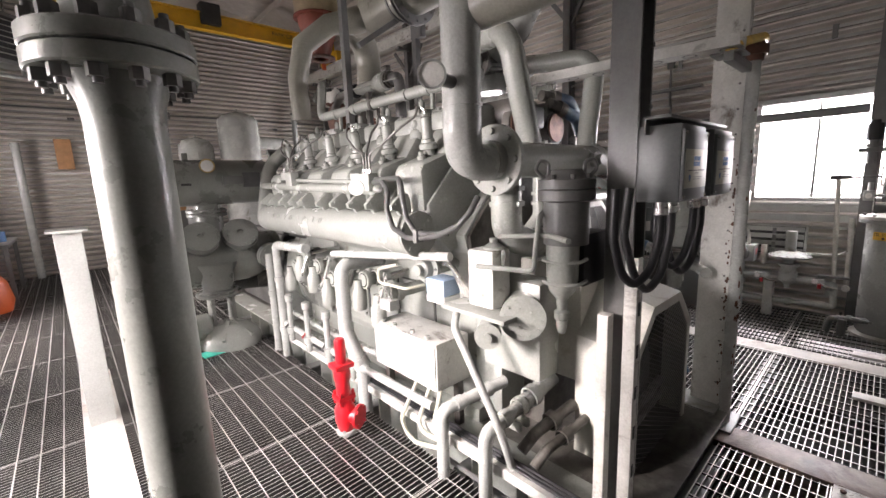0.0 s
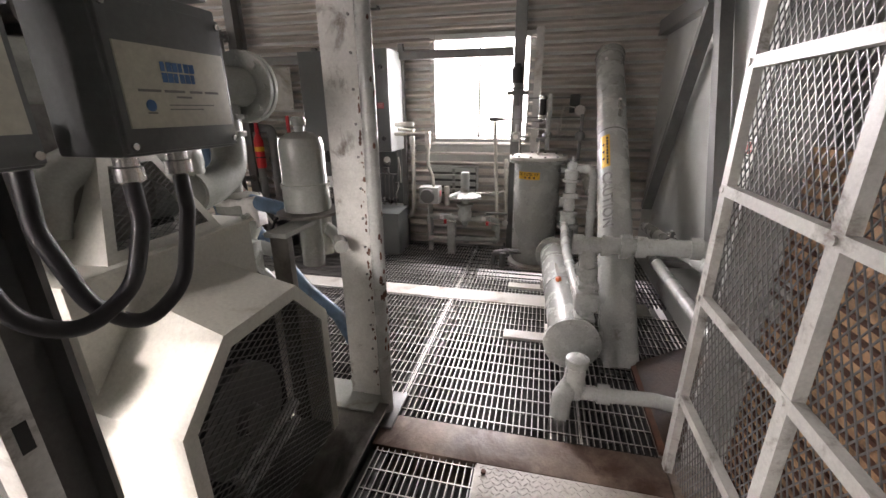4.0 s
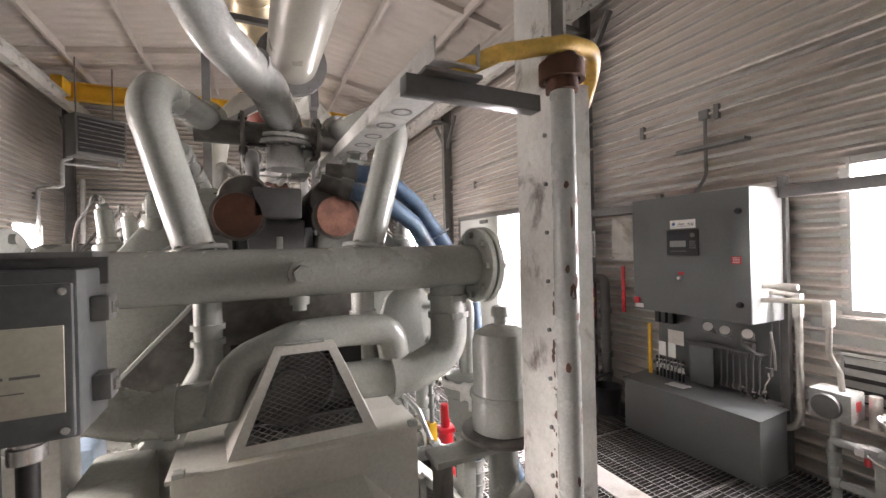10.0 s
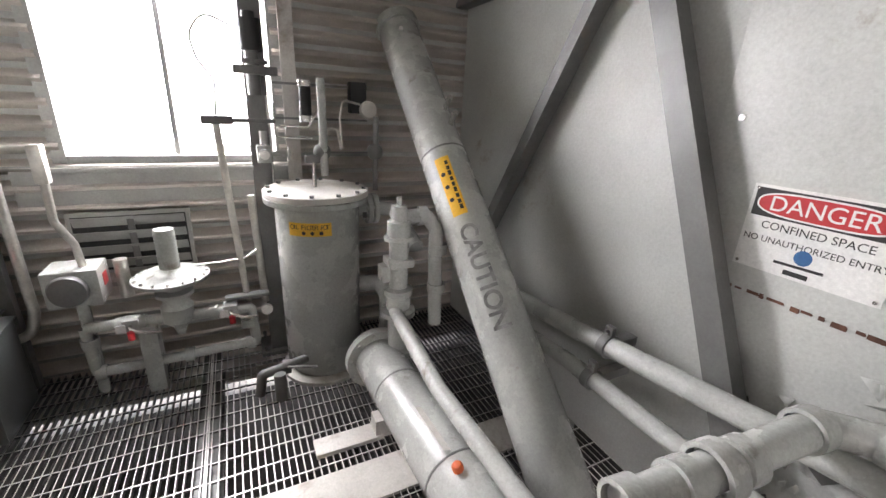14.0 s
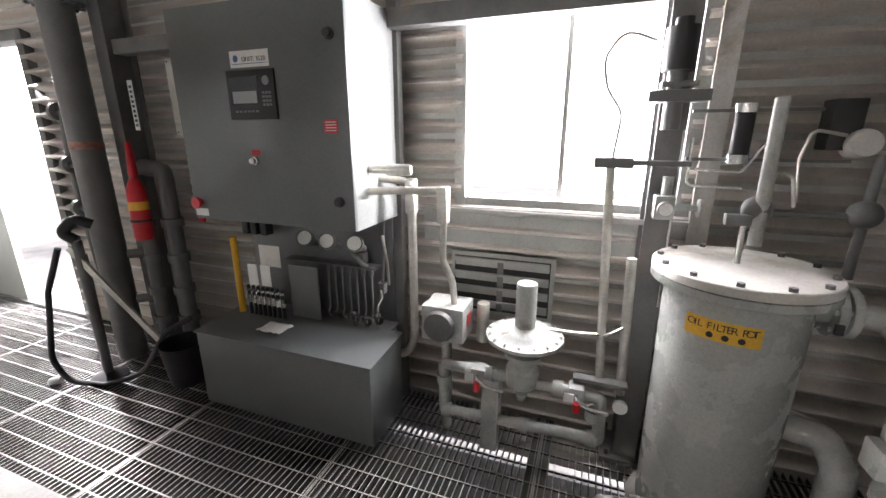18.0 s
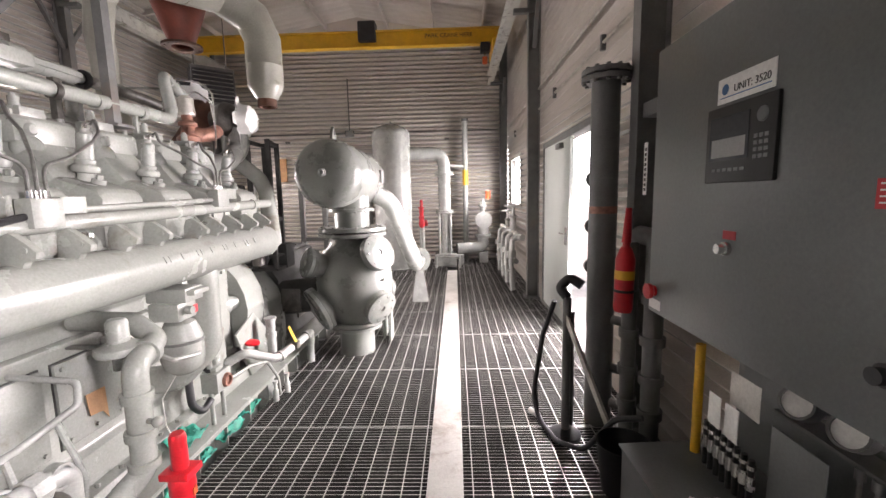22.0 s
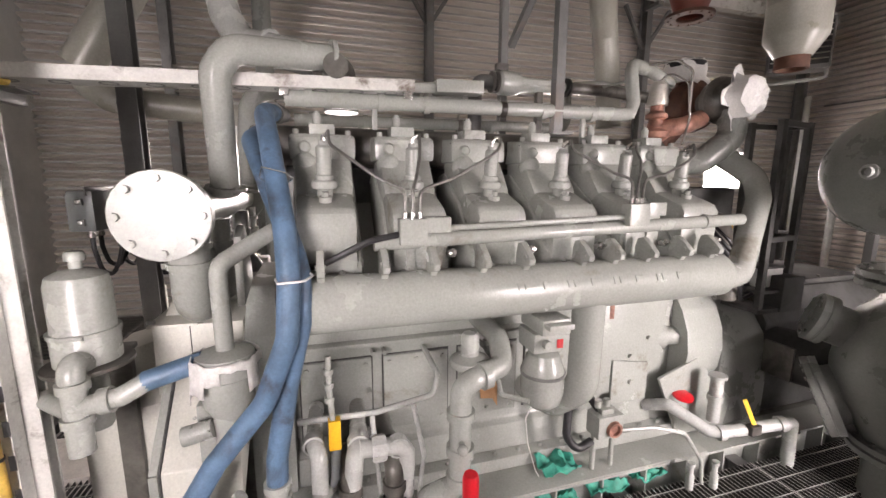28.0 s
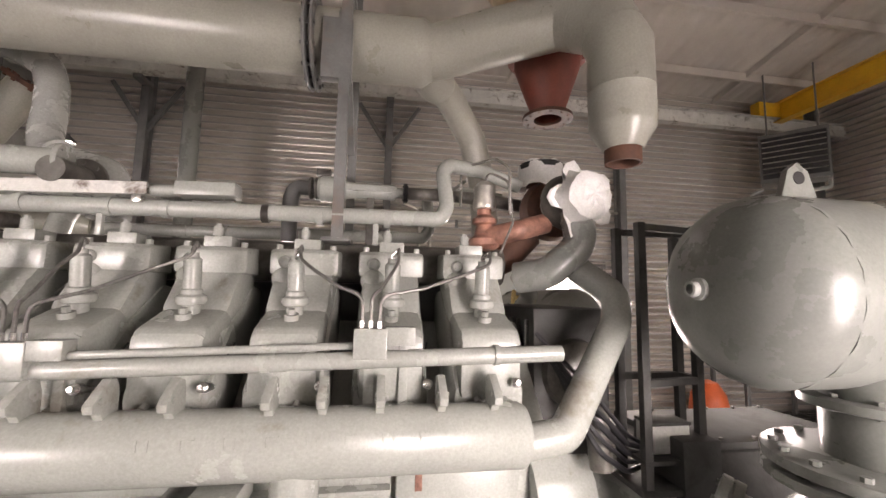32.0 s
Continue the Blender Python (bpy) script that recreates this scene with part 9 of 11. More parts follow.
    t = thing("steel_rack", (2.9, 6.6, 0), "dark steel support frame behind the compressor", "rack")
    for x in (2.75, 3.05):
        part("leg", bar(B(), (x, 6.45, 0.0), (x, 6.45, 1.98), 0.06, 0.06), "pipe_dark", t)
    part("rail", bar(B(), (2.70, 6.45, 1.98), (3.10, 6.45, 1.98), 0.06, 0.06), "pipe_dark", t)
    part("rail", bar(B(), (2.75, 6.45, 1.0), (3.05, 6.45, 1.0), 0.05, 0.05), "pipe_dark", t)


north_end()


# ---- things along the east wall ----
def wall_pipes():
    t = thing("wall_manifold", (5.82, 8.6, 0), "grey pipe manifold with valves on stands along the wall", "pipe manifold")
    b = B()
    tube(b, [(5.80, 10.1, 0.86), (5.80, 7.4, 0.86)], 0.05, 0, 16)
    tube(b, [(5.72, 9.6, 0.48), (5.72, 7.5, 0.48)], 0.045, 0, 16)
    part("header", b, "pipe", t)
    for y in (7.5, 8.1, 8.7, 9.3):
        b = tube(B(), [(5.80, y, 0.86), (5.66, y, 0.84), (5.64, y, 0.48), (5.66, y, 0.02)], 0.042, 0.08, 14)
        collar(b, (5.64, y, 0.60), (0, 0, 1), 0.075, 0.10)
        collar(b, (5.64, y, 0.34), (0, 0, 1), 0.06, 0.03)
        part("drop", b, "pipe", t)
    b = lathe(B(), (5.80, 8.4, 0.86), (0, 0, 1), [(0.05, 0), (0.05, 0.25), (0.09, 0.28), (0.03, 0.32), (0.03, 0.44), (0.16, 0.46), (0.16, 0.49), (0, 0.50)], 22)
    part("diaphragm_valve", b, "pipe", t)
    b = lathe(B(), (5.80, 9.2, 0.86), (0, 0, 1), [(0.04, 0), (0.04, 0.15), (0.07, 0.18), (0.02, 0.22), (0.02, 0.34), (0.12, 0.35), (0.12, 0.37), (0, 0.38)], 22)
    part("diaphragm_valve", b, "pipe", t)
    for y, z, w, hgt, mt, lab in ((7.62, 1.78, 0.26, 0.34, "label_yellow", "yellow notice plate on the corrugated wall"), (8.12, 1.60, 0.22, 0.30, "label_white", "white notice plate with red spot on the wall"), (7.35, 2.05, 0.22, 0.13, "label_yellow", "small yellow plate above the notices")):
        s = thing("wall_notice", (5.98, y, z), lab, "sign")
        part("plate", plate(B(), facing((6.0, y, z), (-1, 0, 0)), w, hgt, 0.006), mt, s)
        if mt == "label_white":
            part("red_mark", lathe(B(), (5.9935, y, z + 0.05), (-1, 0, 0), [(0, 0), (0.05, 0), (0, 0.0015)], 20), "label_red", s)
        b = B()
        for k in range(3):
            box(b, 5.9925, y - w * 0.3, z - 0.04 - 0.03 * k, 5.994, y + w * 0.3, z - 0.03 - 0.03 * k)
        loose("text_bar", b, "ink", s)


wall_pipes()


def drip_pot():
    """The tall flanged standpipe with its grease-gun hose and valves by the door."""
    t = thing("stand_pipe", (5.70, 3.72, 0), "dark grey flanged standpipe beside the door", "pipe")
    part("pipe", rod(B(), (5.70, 3.72, 0.0), (5.70, 3.72, 2.20), 0.085, seg=28), "pipe_dark", t)
    b = B()
    flange(b, (5.70, 3.72, 2.19), (0, 0, 1), 0.145, 0.03, 12, 0.013, 0.86)
    flange(b, (5.70, 3.72, 2.23), (0, 0, 1), 0.145, 0.03, 12, 0.013, 0.86)
    part("blind_flange", b, "pipe_dark", t)
    part("marker", collar(B(), (5.70, 3.72, 1.42), (0, 0, 1), 0.0862, 0.045), "copper", t, "faded yellow marker")
    b = B()
    for z in (1.62, 1.30, 1.02):
        rod(b, (5.70, 3.78, z), (5.72, 3.94, z), 0.024)
        lathe(b, (5.715, 3.92, z), (0.1, 1, 0), [(0.03, 0), (0.055, 0.01), (0.055, 0.05), (0, 0.06)], 16)
    tube(b, [(5.72, 3.92, 1.62), (5.72, 3.96, 1.3), (5.72, 3.94, 0.9), (5.72, 3.90, 0.4)], 0.02, 0.03, 10)
    part("level_bridle", b, "pipe_dark", t)
    b = B()
    for z in (0.72, 0.40, 0.16):
        rod(b, (5.76, 3.66, z), (5.84, 3.58, z), 0.03)
        collar(b, (5.82, 3.60, z), (1, -1, 0), 0.045, 0.03)
    loose("side_nozzle", b, "pipe_dark", t)
    for k, (x, y, r, z1) in enumerate(((5.76, 3.42, 0.042, 1.25), (5.83, 3.28, 0.050, 1.22))):
        p = thing("wall_riser", (x, y, 0), "dark grey vertical pipe with unions beside the column", "pipe", "wall risers")
        b = rod(B(), (x, y, 0), (x, y, z1), r, seg=18)
        for z in (0.3, 0.5, 0.72, 0.95):
            collar(b, (x, y, z), (0, 0, 1), r * 1.3, 0.05)
        if k:
            tube(b, [(x, y, z1 - 0.02), (x, y, z1 + 0.06), (x - 0.03, y + 0.14, z1 + 0.07)], r, 0.05, 16)
        part("pipe", b, "pipe_dark", p)
    e = thing("fire_extinguisher", (5.74, 3.42, 0.9), "red cylindrical fire bottle strapped to the riser pipe", "fire extinguisher")
    part("cylinder", lathe(B(), (5.70, 3.37, 0.86), (0.03, 0.02, 1), [(0, 0), (0.045, 0), (0.052, 0.02), (0.052, 0.30), (0.03, 0.36), (0.02, 0.37), (0.02, 0.40), (0, 0.40)], 22), "red", e)
    part("label_band", collar(B(), (5.706, 3.374, 1.07), (0.03, 0.02, 1), 0.053, 0.05), "label_yellow", e)
    part("neck", rod(B(), (5.712, 3.378, 1.25), (5.725, 3.39, 1.44), 0.026, 0.016), "red", e)
    part("strap", collar(B(), (5.703, 3.372, 0.98), (0.03, 0.02, 1), 0.055, 0.015), "ink", e)
    rdp = thing("red_strip", (5.88, 3.12, 1.0), "narrow red painted bar on the wall", "bar")
    part("bar", box(B(), 5.90, 3.09, 0.95, 5.915, 3.13, 1.42, 0.003), "red", rdp)
    # pump stand with hose
    p = thing("grease_pump", (5.45, 3.55, 0), "hand pump stand with black hose and slanting lever", "hand pump")
    part("body", rod(B(), (5.44, 3.55, 0.0), (5.44, 3.55, 0.90), 0.026), "pipe_dark", p)
    part("base", lathe(B(), (5.44, 3.55, 0), (0, 0, 1), [(0, 0), (0.10, 0), (0.10, 0.02), (0.03, 0.05), (0, 0.05)], 20), "black", p)
    part("lever", bar(B(), (5.41, 3.58, 0.86), (5.62, 3.22, 0.16), 0.03, 0.02), "galv", p, "galvanised slanting lever")
    b = tube(B(), [(5.44, 3.55, 0.90), (5.40, 3.60, 0.95), (5.46, 3.56, 1.02), (5.52, 3.52, 0.98)], 0.03, 0.04, 12)
    part("head", b, "black", p)
    b = tube(B(), [(5.38, 3.62, 0.86), (5.33, 3.72, 0.6), (5.28, 3.76, 0.18), (5.30, 3.70, 0.03), (5.36, 3.46, 0.02), (5.48, 3.30, 0.06), (5.62, 3.22, 0.3), (5.72, 3.12, 0.36)], 0.016, 0.12, 10)
    part("hose", b, "black", p)
    part("second_leg", rod(B(), (5.50, 3.66, 0), (5.48, 3.60, 0.80), 0.022), "pipe_dark", p)
    part("hose_nozzle", rod(B(), (5.27, 3.82, 0.02), (5.30, 3.76, 0.03), 0.022), "bag", p)
    bk = thing("black_bucket", (5.55, 3.14, 0), "black plastic bucket under the riser pipes", "bucket")
    part("shell", lathe(B(), (5.60, 3.06, 0.0), (0, 0, 1), [(0, 0.004), (0.10, 0.004), (0.13, 0.26), (0.135, 0.27), (0.128, 0.27), (0.098, 0.012), (0, 0.012)], 24), "black", bk)


drip_pot()


def panel():
    t = thing("control_cabinet", (5.70, 2.25, 1.08), "large grey steel control cabinet with screen on the wall frame", "control cabinet")
    x0, x1, y0, y1, z0, z1 = 5.505, 5.90, 1.722, 2.64, 1.08, 2.015
    part("body", box(B(), x0 + 0.012, y0 + 0.004, z0, x1, y1 - 0.004, z1, 0.006), "cabinet_side", t)
    dr = part("door", box(B(), x0 - 0.012, y0, z0 + 0.004, x0 + 0.013, y1, z1 - 0.004, 0.006), "cabinet", t)
    for z in (1.852, 1.208):
        b = lathe(B(), (x0 - 0.012, 1.79, z), (-1, 0, 0), [(0.022, 0), (0.022, 0.008), (0.016, 0.01), (0.016, 0.026), (0, 0.028)], 18)
        part("latch", b, "black", dr)
    hm = part("operator_screen", box(B(), x0 - 0.022, 2.065, 1.545, x0 - 0.011, 2.318, 1.745, 0.004), "ink", dr, "black operator panel with small screen and keypad")
    part("display", box(B(), x0 - 0.0235, 2.15, 1.605, x0 - 0.0218, 2.30, 1.718), "screen", hm)
    part("display_field", box(B(), x0 - 0.0238, 2.16, 1.612, x0 - 0.0234, 2.29, 1.66), "cabinet_side", hm, "lit grey lower half of the display")
    b = B()
    for i in range(3):
        for j in range(4):
            box(b, x0 - 0.0235, 2.085 + 0.017 * i, 1.60 + 0.016 * j, x0 - 0.0218, 2.097 + 0.017 * i, 1.609 + 0.016 * j)
    for j in range(6):
        box(b, x0 - 0.0235, 2.16 + 0.022 * j, 1.575, x0 - 0.0218, 2.174 + 0.022 * j, 1.583)
    rod(b, (x0 - 0.0218, 2.108, 1.70), (x0 - 0.0235, 2.108, 1.70), 0.018, seg=18)
    loose("key", b, "cabinet", hm)
    lb = part("unit_label", box(B(), x0 - 0.0135, 2.088, 1.755, x0 - 0.0115, 2.292, 1.82), "label_white", dr, "white unit number label")
    words("UNIT: 3520", facing((x0 - 0.0138, 2.165, 1.785), (-1, 0, 0)), 0.026, "ink", lb)
    b = B()
    lathe(b, (x0 - 0.0136, 2.262, 1.79), (-1, 0, 0), [(0, 0), (0.014, 0), (0, 0.0006)], 16)
    box(b, x0 - 0.0142, 2.10, 1.768, x0 - 0.0134, 2.28, 1.7705)
    part("mark", b, "label_blue", lb)
    rl = part("red_label", box(B(), x0 - 0.0135, 1.778, 1.488, x0 - 0.0115, 1.842, 1.54), "label_red", dr)
    b = B()
    for k in range(4):
        box(b, x0 - 0.0142, 1.785, 1.497 + 0.011 * k, x0 - 0.0134, 1.835, 1.500 + 0.011 * k)
    loose("text_bar", b, "label_white", rl)
    part("small_red_label", box(B(), x0 - 0.0135, 2.185, 1.395, x0 - 0.0115, 2.235, 1.418), "label_red", dr)
    b = lathe(B(), (x0 - 0.012, 2.215, 1.37), (-1, 0, 0), [(0.018, 0), (0.018, 0.012), (0.013, 0.014), (0.013, 0.03), (0, 0.03)], 18)
    part("key_switch", b, "chrome", dr)
    b = lathe(B(), (x0 - 0.012, 2.595, 1.165), (-1, 0, 0), [(0.02, 0), (0.02, 0.01), (0.028, 0.016), (0.028, 0.03), (0, 0.034)], 20)
    part("emergency_stop", b, "red", dr, "red mushroom stop button")
    part("stop_label", box(B(), x0 - 0.0135, 2.55, 1.10, x0 - 0.0115, 2.63, 1.135), "label_white", dr)
    fr = thing("cabinet_frame", (5.95, 2.2, 0), "grey steel frame carrying the control cabinet", "frame")
    for y in (1.735, 2.70):
        part("upright", bar(B(), (5.935, y, 0.0), (5.935, y, 2.10), 0.05, 0.05), "steel", fr)
    part("backplate", box(B(), 5.90, 1.76, 0.46, 5.912, 2.68, 1.075, 0.002), "cabinet", fr)
    # instruments under the cabinet
    i_ = thing("tubing_rack", (5.85, 2.2, 0.5), "dark instrument tubing rack with gauges under the cabinet", "instrument rack")
    for x, y, z in ((5.60, 2.08, 1.003), (5.628, 1.975, 0.990), (5.65, 1.835, 0.985)):
        d = Vector((-0.85, -0.35, 0.38)).normalized()
        c = Vector((x, y, z))
        b = lathe(B(), c - d * 0.05, d, [(0, 0), (0.036, 0), (0.04, 0.01), (0.04, 0.06), (0.034, 0.06), (0.034, 0.052), (0, 0.052)], 24)
        rod(b, (x + 0.16, y + 0.05, z - 0.07), c - d * 0.045, 0.018)
        g = part("gauge", b, "pipe_dark", i_)
        part("dial", lathe(B(), c + d * 0.0025, d, [(0, 0.001), (0.034, 0)], 20), "dial", g)
    for k in range(8):
        y = 2.60 - 0.034 * k
        tf = part("tube_fitting", rod(B(), (5.715, y, 0.478), (5.715, y, 0.655), 0.010, seg=10), "ink", i_)
        part("nut", collar(B(), (5.715, y, 0.575), (0, 0, 1), 0.0135, 0.05), "chrome", tf)
        part("nut", collar(B(), (5.715, y, 0.63), (0, 0, 1), 0.014, 0.014), "chrome", tf)
    part("cover_sheet", box(B(), 5.735, 2.13, 0.50, 5.739, 2.32, 0.80, 0.001), "cabinet", i_, "dark grey sheet hung in front of the tubes")
    for k in range(7):
        y = 2.11 - 0.045 * k
        tb = part("tube", tube(B(), [(5.80, y, 0.80), (5.80, y, 0.56), (5.78, y, 0.535), (5.76, y - 0.03, 0.53)], 0.006, 0.02, 8), "steel", i_)
        part("nut", collar(B(), (5.80, y, 0.79), (0, 0, 1), 0.012, 0.03), "pipe_dark", tb)
    part("card", box(B(), 5.725, 2.36, 0.78, 5.727, 2.50, 0.90, 0.0005), "strip", i_, "grey card tag")
    for y, hh in ((1.80, 0.10), (1.87, 0.07), (1.94, 0.09)):
        vb = part("drain_valve", rod(B(), (5.78, y, 0.478), (5.78, y, 0.478 + hh), 0.014, seg=12), "chrome", i_)
        part("knob", collar(B(), (5.78, y, 0.478 + hh * 0.6), (0.6, 0.6, 0), 0.022, 0.05), "ink", vb)
    part("tube", tube(B(), [(5.78, 1.80, 0.57), (5.77, 1.79, 0.62), (5.79, 1.775, 0.66), (5.80, 1.785, 0.70)], 0.006, 0.02, 8), "chrome", i_)
    part("tube", tube(B(), [(5.78, 1.755, 1.0), (5.80, 1.745, 0.85), (5.84, 1.76, 0.72)], 0.008, 0.03, 8), "galv", i_)
    part("shelf", box(B(), 5.70, 1.74, 0.462, 5.90, 2.66, 0.478, 0.003), "pipe_dark", i_)
    b = B()
    box(b, 5.80, 1.82, 0.80, 5.88, 2.40, 0.812, 0.002)
    part("rail", b, "pipe_dark", i_)
    for y, z in ((2.66, 0.93), (2.60, 0.93), (2.53, 0.93)):
        b = B()
        box(b, 5.80, y - 0.022, z, 5.86, y + 0.022, z + 0.10, 0.005)
        rod(b, (5.83, y, z + 0.10), (5.83, y, 1.08), 0.013, seg=10)
        part("valve_block", b, "ink", i_)
    part("yellow_pipe", rod(B(), (5.72, 2.672, 0.48), (5.72, 2.672, 0.93), 0.018, seg=12), "yellow", i_, "yellow gas tube")
    for y in (2.54, 2.45):
        part("tag", box(B(), 5.70, y - 0.033, 0.67, 5.703, y + 0.033, 0.79), "label_white", i_, "white paper tag")
    b = B()
    tube(b, [(5.85, 1.86, 0.78), (5.80, 1.90, 0.84), (5.84, 1.98, 0.88), (5.86, 1.94, 0.96)], 0.014, 0.03, 8)
    box(b, 5.82, 1.90, 0.82, 5.88, 1.97, 0.88, 0.006)
    box(b, 5.84, 1.79, 0.66, 5.88, 1.83, 0.72, 0.006)
    tube(b, [(5.86, 1.81, 0.70), (5.85, 1.79, 0.90), (5.88, 1.80, 1.05)], 0.008, 0.03, 8)
    part("valve_assembly", b, "pipe_dark", i_)
    d = thing("drip_cabinet", (5.60, 2.2, 0), "low grey sheet steel cabinet with sloping top below the tubing", "cabinet")
    prism_b = prism(B(), [(5.455, 0.03), (5.78, 0.03), (5.78, 0.475), (5.455, 0.458)], 'y', 1.67, 2.735, 0.004)
    part("body", prism_b, "cabinet", d)
    part("top", prism(B(), [(5.445, 0.458), (5.79, 0.476), (5.79, 0.484), (5.445, 0.466)], 'y', 1.66, 2.745, 0.002), "cabinet", d)
    part("foot", box(B(), 5.50, 1.70, 0.0, 5.76, 2.70, 0.03), "pipe_dark", d)
    b = B()
    rnd = random.Random(5)
    g = bmesh.ops.create_grid(b, x_segments=8, y_segments=8, size=1)
    for v in g["verts"]:
        u, w = v.co.x, v.co.y
        rr = 1 + 0.25 * noise.noise(Vector((u * 2, w * 2, 1)))
        v.co = Vector((5.60 + 0.055 * u * rr, 2.33 + 0.075 * w * rr, 0.478 + 0.006 + 0.012 * abs(noise.noise(Vector((u * 2, w * 2, 5))))))
    rag = solid("paper_towel", b, "bag")
    rag.modifiers.new("thickness", 'SOLIDIFY').thickness = 0.002
    tagged(rag, "crumpled white paper towel on the low cabinet", "paper towel")
    # conduit from the cabinet side
    c = thing("conduit_run", (5.75, 1.55, 0.3), "galvanised conduits with cast fittings from cabinet to wall boxes", "conduit")
    b = tube(B(), [(5.62, 1.745, 1.24), (5.66, 1.62, 1.245), (5.72, 1.43, 1.245)], 0.018, 0, 12)
    part("arm", b, "galv", c)
    part("fitting", box(B(), 5.69, 1.385, 1.10, 5.745, 1.435, 1.265, 0.012), "galv", c)
    part("drop", tube(B(), [(5.72, 1.41, 1.11), (5.72, 1.415, 0.93), (5.735, 1.37, 0.82), (5.75, 1.365, 0.70)], 0.016, 0.08, 12), "galv", c)
    part("fitting", box(B(), 5.77, 1.575, 1.12, 5.825, 1.625, 1.285, 0.012), "galv", c)
    part("drop", tube(B(), [(5.80, 1.60, 1.13), (5.80, 1.60, 0.48), (5.80, 1.63, 0.36), (5.80, 1.80, 0.33), (5.80, 1.95, 0.34)], 0.022, 0.10, 12), "galv", c)
    b = tube(B(), [(5.72, 1.745, 1.29), (5.78, 1.62, 1.275)], 0.018, 0, 12)
    part("arm", b, "galv", c)
    b = B()
    rod(b, (5.64, 1.745, 1.335), (5.66, 1.62, 1.335), 0.02)
    lathe(b, (5.655, 1.65, 1.335), (0.15, -1, 0), [(0.026, 0), (0.026, 0.1), (0.02, 0.11), (0, 0.11)], 16)
    part("lamp_fitting", b, "galv", c)
    bx = thing("explosionproof_box", (5.76, 1.41, 0.5), "grey cast junction box with round threaded cover", "junction box")
    part("body", box(B(), 5.68, 1.30, 0.53, 5.86, 1.51, 0.705, 0.012), "pipe", bx)
    part("cover", lathe(B(), (5.68, 1.415, 0.615), (-1, 0, 0), [(0.075, 0), (0.078, 0.012), (0.07, 0.03), (0.05, 0.035), (0, 0.036)], 28), "pipe_dark", bx)
    part("red_tag", box(B(), 5.74, 1.297, 0.60, 5.80, 1.3005, 0.66), "label_red", bx)
    part("stem", rod(B(), (5.77, 1.41, 0.0), (5.77, 1.41, 0.53), 0.026), "pipe", bx)
    part("side_tube", rod(B(), (5.82, 1.24, 0.50), (5.82, 1.24, 0.70), 0.03, seg=16), "galv", bx)


panel()


def wall_plates():
    t = thing("wall_plate", (5.99, 3.18, 1.48), "pale bare sheet plate screwed to the corrugated wall", "plate")
    part("sheet", box(B(), 5.982, 3.05, 1.48, 5.992, 3.31, 1.93, 0.002), "strip", t)
    for y in (3.07, 3.29):
        for z in (1.50, 1.91):
            part("screw", rod(B(), (5.983, y, z), (5.979, y, z), 0.006, seg=8), "chrome", t)
    t = thing("column_label", (5.81, 3.40, 1.51), "narrow white label strip with printed lines on the column", "label")
    part("strip", box(B(), 5.808, 3.38, 1.51, 5.811, 3.42, 1.79, 0.0005), "label_white", t)
    for k in range(9):
        part("text_bar", box(B(), 5.8070, 3.39, 1.53 + 0.027 * k, 5.8082, 3.41, 1.546 + 0.027 * k), "ink", t)
    j = thing("window_trim", (5.985, 0.36, 1.1), "pale upright sheet strip beside the window", "trim", kind="structure")
    part("strip", box(B(), 5.972, 0.325, 0.95, 5.990, 0.400, 2.20, 0.002), "strip", j)


wall_plates()


